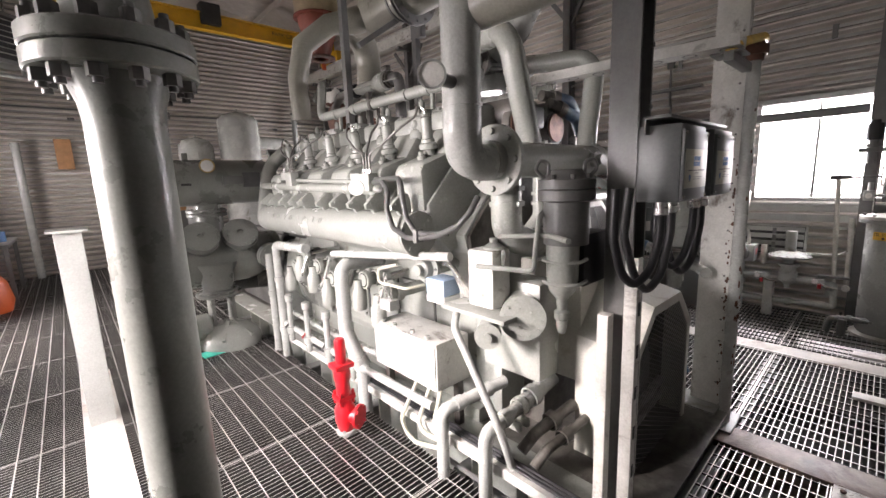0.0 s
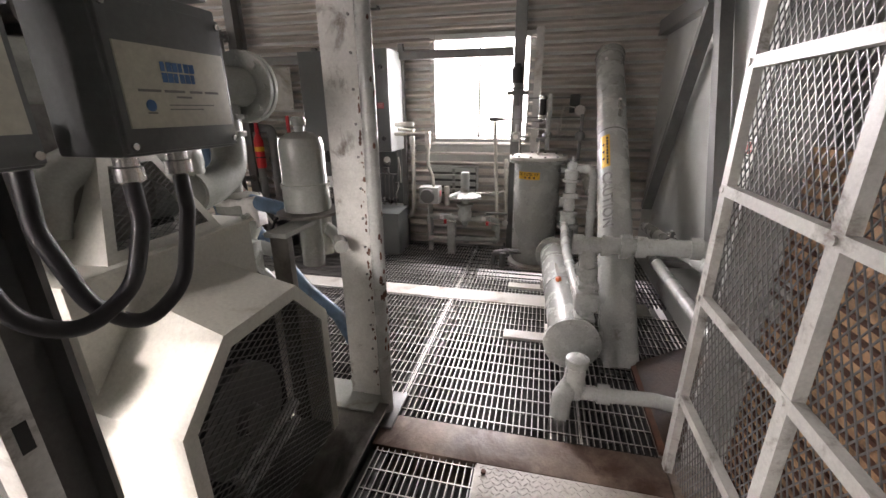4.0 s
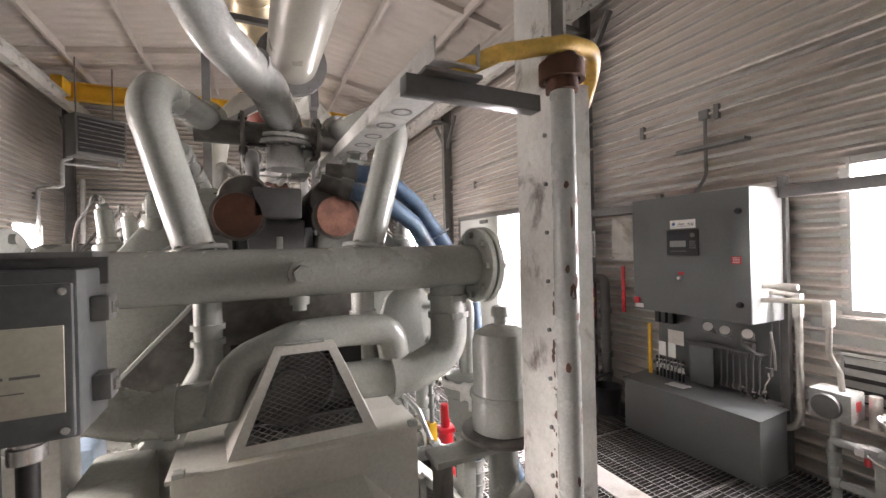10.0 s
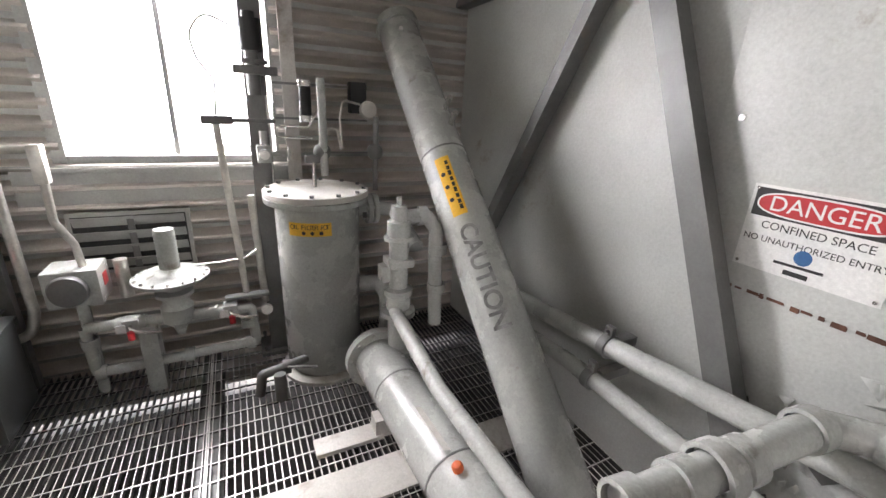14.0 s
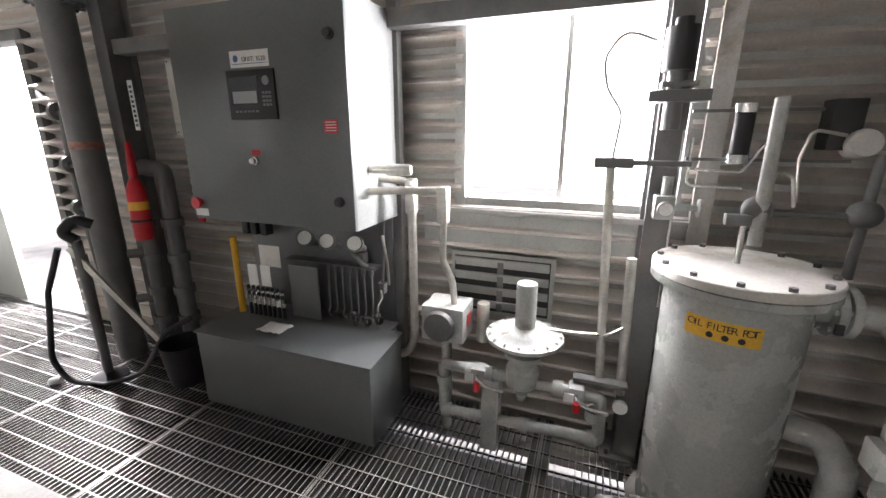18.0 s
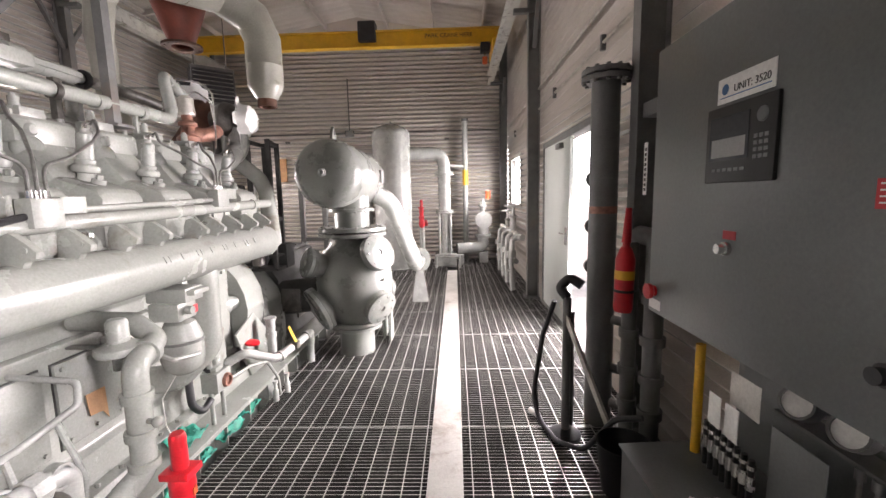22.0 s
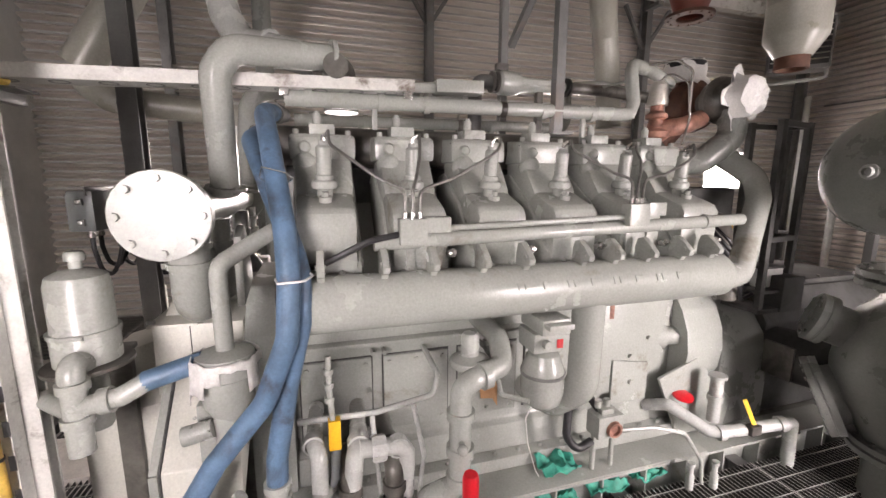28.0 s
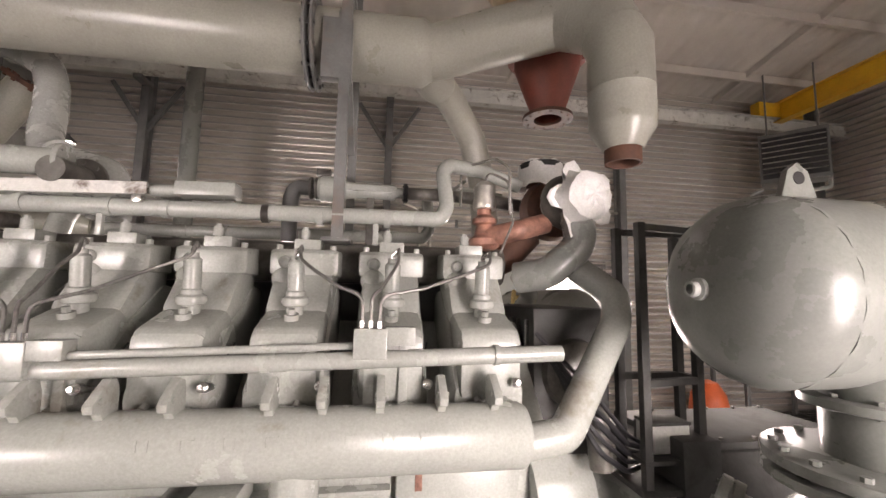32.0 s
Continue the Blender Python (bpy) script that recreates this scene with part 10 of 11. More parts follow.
def regulator():
    t = thing("gas_regulator", (5.70, 1.02, 0), "grey gas regulator with wide round diaphragm case on pipework", "regulator")
    c = (5.70, 1.02)
    part("diaphragm_case", lathe(B(), (*c, 0.575), (0, 0, 1), [(0, 0), (0.05, 0), (0.06, 0.02), (0.13, 0.035), (0.17, 0.04), (0.17, 0.055), (0.13, 0.06), (0.11, 0.08), (0.07, 0.095), (0.045, 0.097)], 36), "pipe", t)
    b = bolts(B(), (*c, 0.63), (0, 0, 1), 0.155, 16, 0.008, 0.012)
    loose("case_bolt", b, "chrome", t)
    part("spring_tube", lathe(B(), (*c, 0.665), (0, 0, 1), [(0.045, 0), (0.045, 0.195), (0.042, 0.2), (0.042, 0.205), (0, 0.205)], 24), "pipe", t)
    b = lathe(B(), (*c, 0.30), (0, 0, 1), [(0, 0), (0.02, 0), (0.035, 0.05), (0.07, 0.08), (0.075, 0.16), (0.06, 0.18), (0.06, 0.22), (0.085, 0.225), (0.085, 0.245), (0.04, 0.25), (0.04, 0.28)], 22)
    part("valve_body", b, "pipe", t)
    b = B()
    tube(b, [(5.72, 1.41, 0.395), (5.70, 1.02, 0.395), (5.70, 0.68, 0.385), (5.70, 0.67, 0.17), (5.70, 1.40, 0.15), (5.72, 1.41, 0.395)], 0.026, 0.02, 14)
    for p, a in (((5.70, 1.26, 0.395), (0, 1, 0)), ((5.70, 1.18, 0.395), (0, 1, 0)), ((5.70, 0.86, 0.39), (0, 1, 0)), ((5.70, 0.78, 0.388), (0, 1, 0)), ((5.70, 0.70, 0.30), (0, 0, 1)), ((5.70, 0.70, 0.17), (0, 1, 0)), ((5.70, 1.0, 0.16), (0, 1, 0)), ((5.70, 1.38, 0.15), (0, 1, 0)), ((5.71, 1.40, 0.32), (0, 0, 1))):
        collar(b, p, a, 0.038, 0.045)
    part("pipework", b, "pipe", t)
    for y in (1.22, 0.78):
        v = B()
        box(v, 5.66, y - 0.035, 0.36, 5.74, y + 0.035, 0.43, 0.012)
        part("ball_valve", v, "pipe", t)
        part("lever", tube(B(), [(5.665, y, 0.40), (5.63, y, 0.40), (5.62, y - 0.05, 0.375), (5.62, y - 0.13, 0.365)], 0.008, 0.02, 8), "chrome", t)
        part("red_grip", rod(B(), (5.625, y - 0.005, 0.345), (5.625, y - 0.005, 0.385), 0.016, seg=10), "red", t)
        part("tag", box(B(), 5.618, y + 0.01, 0.39, 5.621, y + 0.05, 0.43), "label_white", t)
    part("support", box(B(), 5.66, 1.12, 0.0, 5.76, 1.20, 0.38, 0.006), "pipe", t)
    part("sense_tube", tube(B(), [(5.72, 1.0, 0.66), (5.74, 0.80, 0.655), (5.74, 0.68, 0.665), (5.76, 0.62, 0.70)], 0.006, 0.04, 8), "chrome", t)
    v = thing("wall_louvre", (6.0, 1.2, 0.6), "closed sheet metal air louvre in the wall", "vent")
    part("frame", prism(B(), [(0.93, 0.57), (1.46, 0.57), (1.46, 0.90), (0.93, 0.90)], 'x', 5.985, 6.02, 0.004), "flatsheet", v)
    for k in range(4):
        b = B()
        bmesh.ops.create_cube(b, size=1, matrix=pose(5.974, 1.195, 0.625 + 0.075 * k, 0, -24, 0) @ Matrix.Diagonal((0.005, 0.48, 0.062, 1)))
        part("blade", b, "flatsheet", v)
    # black sheet paints the shaded gaps between the blades
    part("backing", box(B(), 5.981, 0.95, 0.59, 5.984, 1.44, 0.88), "ink", v)
    part("link", box(B(), 5.965, 1.18, 0.60, 5.972, 1.21, 0.88), "steel", v)
    s = thing("instrument_stand", (5.80, 0.58, 0), "grey conduits, valves and positioner on the column", "instrument stand")
    part("conduit", rod(B(), (5.75, 0.69, 0.40), (5.75, 0.74, 1.38), 0.018, seg=12), "galv", s)
    part("conduit", rod(B(), (5.77, 0.60, 0.38), (5.78, 0.62, 1.0), 0.020, seg=12), "galv", s)
    part("limit_switch", box(B(), 5.72, 0.66, 1.36, 5.80, 0.80, 1.40, 0.005), "pipe_dark", s)
    part("bar", box(B(), 5.74, 0.47, 1.37, 5.76, 0.70, 1.39, 0.002), "pipe_dark", s)
    b = B()
    rod(b, (5.79, 0.55, 1.70), (5.79, 0.55, 1.84), 0.055)
    rod(b, (5.79, 0.55, 1.84), (5.79, 0.55, 1.87), 0.03)
    part("solenoid", b, "ink", s)
    b = B()
    rod(b, (5.79, 0.55, 1.50), (5.79, 0.55, 1.70), 0.032)
    box(b, 5.74, 0.44, 1.595, 5.84, 0.64, 1.635, 0.006)
    box(b, 5.76, 0.48, 1.645, 5.82, 0.60, 1.665, 0.004)
    part("valve_block", b, "pipe_dark", s)
    b = tube(B(), [(5.77, 0.63, 1.80), (5.74, 0.74, 1.84), (5.70, 0.80, 1.74), (5.70, 0.78, 1.64), (5.74, 0.72, 1.56), (5.75, 0.735, 1.40)], 0.006, 0.08, 8)
    part("red_lead", b, "label_white", s)
    b = B()
    box(b, 5.75, 0.50, 1.17, 5.83, 0.57, 1.26, 0.006)
    rod(b, (5.79, 0.53, 1.26), (5.79, 0.53, 1.33), 0.02)
    lathe(b, (5.745, 0.535, 1.215), (-1, 0, 0), [(0.028, 0), (0.028, 0.025), (0, 0.027)], 18)
    rod(b, (5.79, 0.50, 1.215), (5.79, 0.40, 1.215), 0.012)
    lathe(b, (5.79, 0.42, 1.215), (0, -1, 0), [(0.01, 0), (0.035, 0.003), (0.035, 0.012), (0, 0.014)], 14)
    part("pressure_switch", b, "pipe", s)
    part("dial", lathe(B(), (5.7175, 0.535, 1.215), (-1, 0, 0), [(0, 0), (0.024, 0), (0, 0.001)], 18), "dial", s)
    b = B()
    tube(b, [(5.80, 0.50, 1.50), (5.80, 0.50, 0.80)], 0.006, 0, 8)
    tube(b, [(5.79, 0.47, 1.47), (5.80, 0.47, 1.30), (5.84, 0.28, 1.29)], 0.006, 0.03, 8)
    tube(b, [(5.78, 0.45, 1.36), (5.80, 0.30, 1.35), (5.82, 0.24, 1.45)], 0.006, 0.03, 8)
    part("tubing", b, "chrome", s)
    b = lathe(B(), (5.71, 0.60, 0.36), (-1, 0, 0), [(0, 0), (0.03, 0), (0.03, 0.02), (0, 0.022)], 18)
    part("small_gauge", b, "dial", s)
    part("clevis", box(B(), 5.70, 0.58, 0.44, 5.75, 0.80, 0.46, 0.004), "pipe_dark", s)
    w = thing("wall_instruments", (5.9, 0.15, 1.2), "tubing panel with filter, gauge and valves on the wall", "instrument rack")
    b = B()
    for z in (1.57, 1.39):
        bar(b, (5.93, 0.46, z), (5.93, -0.06, z), 0.012, 0.012)
    loose("strut", b, "steel", w)
    b = rod(B(), (5.87, 0.30, 1.40), (5.87, 0.30, 1.57), 0.032)
    part("filter_bowl", b, "ink", w)
    b = B()
    for z in (1.395, 1.575):
        rod(b, (5.87, 0.30, z - 0.016), (5.87, 0.30, z + 0.016), 0.036)
    loose("filter_cap", b, "chrome", w)
    part("relay", box(B(), 5.86, -0.04, 1.43, 5.95, 0.05, 1.60, 0.006), "ink", w)
    b = lathe(B(), (5.86, -0.045, 1.45), (-0.9, 0, 0.2), [(0, -0.04), (0.045, -0.04), (0.05, 0), (0.05, 0.02), (0.045, 0.03), (0, 0.03)], 22)
    part("round_gauge", b, "strip", w)
    part("riser", rod(B(), (5.74, 0.235, 1.10), (5.76, 0.235, 1.60), 0.022), "pipe", w)
    b = B()
    for y in (0.24, -0.06):
        bmesh.ops.create_uvsphere(b, u_segments=14, v_segments=10, radius=0.048, matrix=Matrix.Translation((5.77, y, 1.225)))
    rod(b, (5.77, 0.24, 1.215), (5.77, -0.06, 1.215), 0.012)
    rod(b, (5.77, -0.06, 1.0), (5.78, -0.07, 1.42), 0.016)
    box(b, 5.72, 0.26, 1.17, 5.76, 0.34, 1.21, 0.006)
    part("valve_assembly", b, "pipe_dark", w)
    b = B()
    tube(b, [(5.77, 0.24, 1.26), (5.78, 0.20, 1.36), (5.78, 0.15, 1.34), (5.76, 0.14, 1.24)], 0.007, 0.03, 8)
    tube(b, [(5.86, 0.0, 1.48), (5.85, 0.10, 1.50), (5.85, 0.12, 1.40), (5.80, 0.12, 1.25)], 0.006, 0.03, 8)
    part("tubing", b, "galv", w)


regulator()


def filter_pot():
    t = thing("oil_filter_pot", (5.50, 0.33, 0), "tall pale grey oil filter pot with bolted lid and yellow label", "filter vessel")
    c = (5.50, 0.325)
    part("shell", lathe(B(), (*c, 0.03), (0, 0, 1), [(0, 0), (0.19, 0), (0.205, 0.02), (0.215, 0.97), (0.205, 0.99), (0, 0.99)], 40), "pipe", t)
    part("rim", lathe(B(), (*c, 1.0), (0, 0, 1), [(0.20, 0), (0.262, 0), (0.264, 0.004), (0.264, 0.026), (0.20, 0.026)], 40), "pipe", t)
    part("lid", lathe(B(), (*c, 1.03), (0, 0, 1), [(0, 0), (0.264, 0), (0.264, 0.026), (0.26, 0.03), (0, 0.03)], 40), "strip", t, "flat steel lid with a rusty tinge")
    b = bolts(B(), (*c, 1.06), (0, 0, 1), 0.24, 12, 0.012, 0.014)
    loose("lid_bolt", b, "pipe_dark", t)
    part("centre_stem", rod(B(), (5.52, 0.33, 1.06), (5.56, 0.32, 1.18), 0.010), "chrome", t)
    part("base", lathe(B(), (*c, 0.0), (0, 0, 1), [(0, 0), (0.24, 0), (0.24, 0.02), (0.2, 0.03), (0, 0.03)], 32), "strip", t)
    R = 0.2155
    b = B()
    a0, a1, n = math.radians(131), math.radians(187), 16
    for z0, z1 in ((0.862, 0.930),):
        lo = [b.verts.new((c[0] + R * math.cos(a0 + (a1 - a0) * k / n), c[1] + R * math.sin(a0 + (a1 - a0) * k / n), z0)) for k in range(n + 1)]
        hi = [b.verts.new((v.co.x, v.co.y, z1)) for v in lo]
        for k in range(n):
            b.faces.new((lo[k], lo[k + 1], hi[k + 1], hi[k]))
    lb = part("yellow_label", b, "label_yellow", t, "yellow OIL FILTER POT label")
    txt = "OIL FILTER POT"
    for k, ch in enumerate(txt):
        if ch == " ":
            continue
        a = a0 + (a1 - a0) * (0.09 + 0.82 * k / (len(txt) - 1))
        p = Vector((c[0] + (R + 0.0006) * math.cos(a), c[1] + (R + 0.0006) * math.sin(a), 0.907))
        words(ch, facing(p, (math.cos(a), math.sin(a), 0)), 0.033, "ink", lb, name="letter", thick=0.0003)
    b = B()
    for f in (0.36, 0.56, 0.76):
        a = a0 + (a1 - a0) * f
        p = Vector((c[0] + R * math.cos(a), c[1] + R * math.sin(a), 0.879))
        lathe(b, p, (math.cos(a), math.sin(a), 0), [(0, 0.0004), (0.01, 0.0004), (0.01, 0), ], 12)
    loose("label_mark", b, "ink", lb)
    part("name_plate", box(B(), 5.285, 0.12, 0.94, 5.295, 0.14, 0.97), "ink", t)
    e = B()
    d = Vector((0.1, -1, 0))
    rod(e, (5.51, 0.13, 0.93), (5.52, 0.02, 0.93), 0.04)
    for k in (0, 0.035):
        flange(e, (5.52, 0.06 - k, 0.93), (0, -1, 0), 0.085, 0.025, 6, 0.010)
    tube(e, [(5.52, 0.0, 0.93), (5.50, -0.10, 0.92), (5.22, -0.13, 0.78)], 0.04, 0.04, 16)
    part("outlet_pipe", e, "pipe", t)
    e = tube(B(), [(5.55, 0.10, 0.46), (5.50, -0.02, 0.47), (5.42, -0.04, 0.42), (5.40, -0.03, 0.05)], 0.05, 0.07, 16)
    part("drain_elbow", e, "pipe", t)
    v = B()
    tube(v, [(5.35, 0.45, 0.15), (5.30, 0.60, 0.15), (5.30, 0.68, 0.14), (5.30, 0.70, 0.02)], 0.026, 0.03, 12)
    collar(v, (5.31, 0.56, 0.15), (0, 1, 0), 0.038, 0.04)
    tube(v, [(5.27, 0.55, 0.17), (5.24, 0.55, 0.19), (5.20, 0.42, 0.185)], 0.007, 0.02, 8)
    rod(v, (5.22, 0.60, 0.02), (5.24, 0.60, 0.16), 0.03)
    part("drain_valve", v, "pipe_dark", t)
    t.location += Vector((0.10, -0.017, 0))
    # the low horizontal cooler vessel
    h_ = thing("horizontal_filter", (4.4, 0.12, 0), "pale grey horizontal vessel with end covers lying by the cooler wall", "pressure vessel")
    a, e2 = Vector((3.68, 0.045, 0.235)), Vector((5.24, 0.11, 0.225))
    ax = (e2 - a).normalized()
    L = (e2 - a).length
    part("shell", lathe(B(), a, ax, [(0, 0), (0.122, 0.0), (0.122, L), (0, L)], 34), "pipe", h_)
    for f in (0.02, 0.45, 0.78):
        part("seam_band", collar(B(), a + ax * L * f, ax, 0.1245, 0.008), "pipe_dark", h_)
    b = B()
    lathe(b, e2 - ax * 0.06, ax, [(0.11, 0), (0.165, 0.005), (0.165, 0.05), (0.10, 0.06), (0, 0.06)], 30)
    bolts(b, e2 - ax * 0.055, -ax, 0.145, 10, 0.011, 0.014)
    part("end_flange", b, "pipe", h_)
    cv = B()
    lathe(cv, a + ax * 0.035, -ax, [(0.12, 0), (0.152, 0.002), (0.155, 0.006), (0.155, 0.03), (0.145, 0.036), (0.06, 0.05), (0, 0.053)], 34)
    bolts(cv, a, -ax, 0.136, 10, 0.009, 0.012)
    part("end_cover", cv, "pipe", h_, "round bolted end cover")
    rpg = Vector((4.32, 0.105, 0.365))
    part("red_plug", lathe(B(), rpg + Vector((0, 0, -0.02)), (0, 0.3, 1), [(0.02, 0), (0.02, 0.02), (0.014, 0.028), (0, 0.03)], 14), "orange", h_, "orange-red plastic plug")
    part("warning_label", bar(B(), (4.40, 0.10, 0.352), (4.64, 0.11, 0.350), 0.045, 0.002, side=(0, 1, 0.35)), "strip", h_, "faded beige stencil")
    b = tube(B(), [(3.78, 0.0, 0.40), (4.60, 0.05, 0.45), (5.10, 0.05, 0.54)], 0.034, 0.1, 16)
    part("bypass_pipe", b, "pipe", h_)
    b = B()
    for f in (0.27, 0.80):
        b = B()
        p = a + ax * L * f
        box(b, p.x - 0.04, p.y - 0.12, 0.0, p.x + 0.04, p.y + 0.12, 0.10, 0.006)
        box(b, p.x - 0.05, p.y + 0.08, 0.0, p.x + 0.05, p.y + 0.39, 0.022, 0.004)
        part("saddle", b, "strip", h_)
    b = tube(B(), [(3.60, 0.02, 0.17), (3.44, 0.05, 0.16), (3.40, 0.10, 0.10), (3.38, 0.11, -0.2)], 0.05, 0.05, 16)
    rod(b, (3.43, 0.04, 0.10), (3.43, 0.04, 0.27), 0.046)
    lathe(b, (3.43, 0.04, 0.265), (0, 0, 1), [(0.046, 0), (0.055, 0.01), (0.055, 0.05), (0.03, 0.06), (0, 0.06)], 16)
    tube(b, [(3.43, 0.03, 0.12), (3.45, -0.15, 0.11), (3.46, -0.34, 0.11), (3.4, -0.6, 0.11)], 0.036, 0.04, 14)
    collar(b, (3.45, -0.10, 0.113), (0, 1, 0), 0.05, 0.06)
    part("end_pipe", b, "pipe", h_)
    # the tee and branch pipe crossing to the wall
    t = thing("branch_pipe", (3.8, -0.2, 0.3), "grey threaded branch pipe with tee, union and valve", "pipe")
    b = tube(B(), [(3.80, 0.13, 0.745), (3.74, -0.46, 0.775), (3.66, -0.52, 0.78), (3.35, -0.53, 0.82), (3.1, -0.53, 0.84)], 0.042, 0.05, 16)
    for p, a2 in (((3.80, 0.12, 0.745), (0.1, 1, 0)), ((3.785, -0.02, 0.75), (0.1, 1, 0)), ((3.765, -0.18, 0.76), (0.1, 1, 0)), ((3.745, -0.42, 0.775), (0.1, 1, 0)), ((3.62, -0.525, 0.785), (1, 0, 0))):
        part("coupling", collar(B(), p, a2, 0.054, 0.05), "pipe", t)
    part("union", collar(B(), (3.775, -0.11, 0.755), (0.1, 1, 0), 0.064, 0.05), "pipe", t)
    part("drop_leg", rod(B(), (3.80, 0.07, 0.74), (3.83, 0.05, 0.55), 0.044), "pipe", t)
    part("coupling", collar(B(), (3.82, 0.06, 0.60), (0.15, -0.1, -1), 0.058, 0.05), "pipe", t)
    part("pipe", b, "pipe", t)
    b = B()
    box(b, 3.78, -0.02, 0.36, 3.90, 0.11, 0.47, 0.02)
    rod(b, (3.84, 0.045, 0.30), (3.84, 0.045, 0.56), 0.046)
    box(b, 3.77, -0.01, 0.50, 3.91, 0.10, 0.525, 0.006)
    box(b, 3.77, -0.01, 0.30, 3.91, 0.10, 0.325, 0.006)
    part("valve", b, "pipe", t)
    t.location += Vector((-0.025, -0.06, 0.045))
    t = thing("control_valve", (5.1, 0.0, 0.3), "pale grey valve and elbow assembly above the vessel end", "valve")
    b = lathe(B(), (5.09, 0.03, 0.40), (0, 0, 1), [(0.06, 0), (0.06, 0.06), (0.07, 0.07), (0.07, 0.10), (0.045, 0.11), (0.045, 0.34), (0.07, 0.35), (0.07, 0.37), (0, 0.37)], 20)
    box(b, 5.03, -0.03, 0.62, 5.15, 0.09, 0.66, 0.008)
    part("body", b, "pipe", t)
    part("stem_cap", lathe(B(), (5.09, 0.03, 0.76), (0, 0, 1), [(0.055, 0), (0.055, 0.08), (0.04, 0.09), (0.035, 0.15), (0.012, 0.155), (0.012, 0.19), (0, 0.19)], 20), "pipe", t)
    b = tube(B(), [(5.10, 0.0, 0.85), (5.08, -0.10, 0.86), (5.05, -0.14, 0.80), (5.04, -0.15, 0.30)], 0.034, 0.045, 16)
    collar(b, (5.04, -0.15, 0.70), (0, 0, 1), 0.044, 0.05)
    collar(b, (5.04, -0.15, 0.50), (0, 0, 1), 0.044, 0.04)
    collar(b, (5.085, -0.085, 0.858), (0.2, 1, 0), 0.044, 0.04)
    part("side_elbow", b, "pipe", t)
    part("side_box", box(B(), 5.08, 0.06, 0.54, 5.15, 0.115, 0.62, 0.008), "pipe", t)
    part("lower_body", lathe(B(), (5.09, 0.03, 0.14), (0, 0, 1), [(0, 0), (0.075, 0), (0.075, 0.02), (0.05, 0.04), (0.05, 0.20), (0.085, 0.22), (0.085, 0.245), (0.05, 0.26), (0, 0.265)], 20), "pipe", t)
    t.location += Vector((0.04, -0.005, 0.15))


filter_pot()


# ---- the cooler plenum along the south wall ----
def plenum():
    w = thing("cooler_plenum", (4.6, -0.8, 0), "pale grey sheet steel cooler plenum wall with peeling paint", "cooler housing")
    part("front_sheet", box(B(), 3.19, -0.74, 0.0, 6.0, -0.70, 2.20, 0.002), "plenum", w)
    part("head_beam", box(B(), 3.1, -0.74, 2.08, 6.02, -0.62, 2.20, 0.004), "steel", w)
    part("return_sheet", box(B(), 3.19, -0.70, 0.0, 3.215, -0.36, 2.20, 0.002), "plenum", w)
    part("brace", bar(B(), (4.60, -0.635, 2.10), (3.70, -0.63, 0.0), 0.07, 0.09, side=(0, 1, 0)), "pipe_dark", w)
    b = bar(B(), (4.72, -0.63, 2.08), (5.55, -0.63, 0.62), 0.08, 0.06, side=(0, 1, 0))
    part("brace", b, "steel", w)
    b = bar(B(), (4.78, -0.61, 2.08), (4.05, -0.61, 0.6), 0.06, 0.05, side=(0, 1, 0))
    dr = part("access_hatch", box(B(), 3.50, -0.70, 0.985, 4.17, -0.694, 1.95, 0.002), "plenum", w, "pale grey access hatch sheet with rust along its foot")
    b = B()
    for x, z in ((3.56, 1.03), (4.11, 1.05), (4.11, 1.5), (3.56, 1.5), (4.1, 1.9)):
        rod(b, (x, -0.694, z), (x, -0.686, z), 0.011, seg=8)
    loose("hatch_bolt", b, "chrome", dr)
    rb = B()
    x = 3.53
    rnd = random.Random(9)
    while x < 4.14:
        ww = rnd.uniform(0.01, 0.05)
        box(rb, x, -0.7005, 0.983 - rnd.uniform(0.002, 0.012), x + ww, -0.6935, 0.987 + rnd.uniform(0.0, 0.006))
        x += ww + rnd.uniform(0, 0.02)
    part("rust_edge", rb, "rust", dr, "rust bleeding from the hatch edge")
    for ob in (dr, *dr.children):
        ob.data.transform(Matrix.Translation((0.088, 0, 0.01)))
    w.location.y -= 0.045
    s = thing("danger_sign", (3.90, -0.69, 1.05), "red, black and white DANGER confined space sign on the hatch", "sign")
    m = facing((3.93, -0.7385, 1.20), (0, 1, 0)) @ pose(0, 0, 0, 0, 0, 0)
    base = part("plate", plate(B(), m, 0.356, 0.254, 0.002), "label_white", s)
    f = m @ Matrix.Translation((0, 0, 0.0022))
    part("black_panel", plate(B(), f @ Matrix.Translation((0, 0.076, 0)), 0.335, 0.084, 0.0008), "ink", s)

    def oval(wd, ht, mat_, z):
        b = B()
        n = 28
        pts = []
        for k in range(n):
            a = 2 * math.pi * k / n
            px = math.copysign(abs(math.cos(a)) ** 0.6, math.cos(a)) * wd / 2
            py = math.copysign(abs(math.sin(a)) ** 0.8, math.sin(a)) * ht / 2
            pts.append(b.verts.new(f @ Vector((px, py + 0.076, z))))
        b.faces.new(pts)
        return part("oval", b, mat_, s)
    oval(0.318, 0.074, "label_white", 0.0012)
    oval(0.308, 0.064, "label_red", 0.0016)
    words("DANGER", f @ Matrix.Translation((0, 0.075, 0.0022)), 0.062, "label_white", s, "lettering", 0.0004)
    words("CONFINED SPACE", f @ Matrix.Translation((0, 0.010, 0.0006)), 0.032, "ink", s, "lettering", 0.0003)
    words("NO UNAUTHORIZED ENTRY", f @ Matrix.Translation((0, -0.032, 0.0006)), 0.026, "ink", s, "lettering", 0.0003)
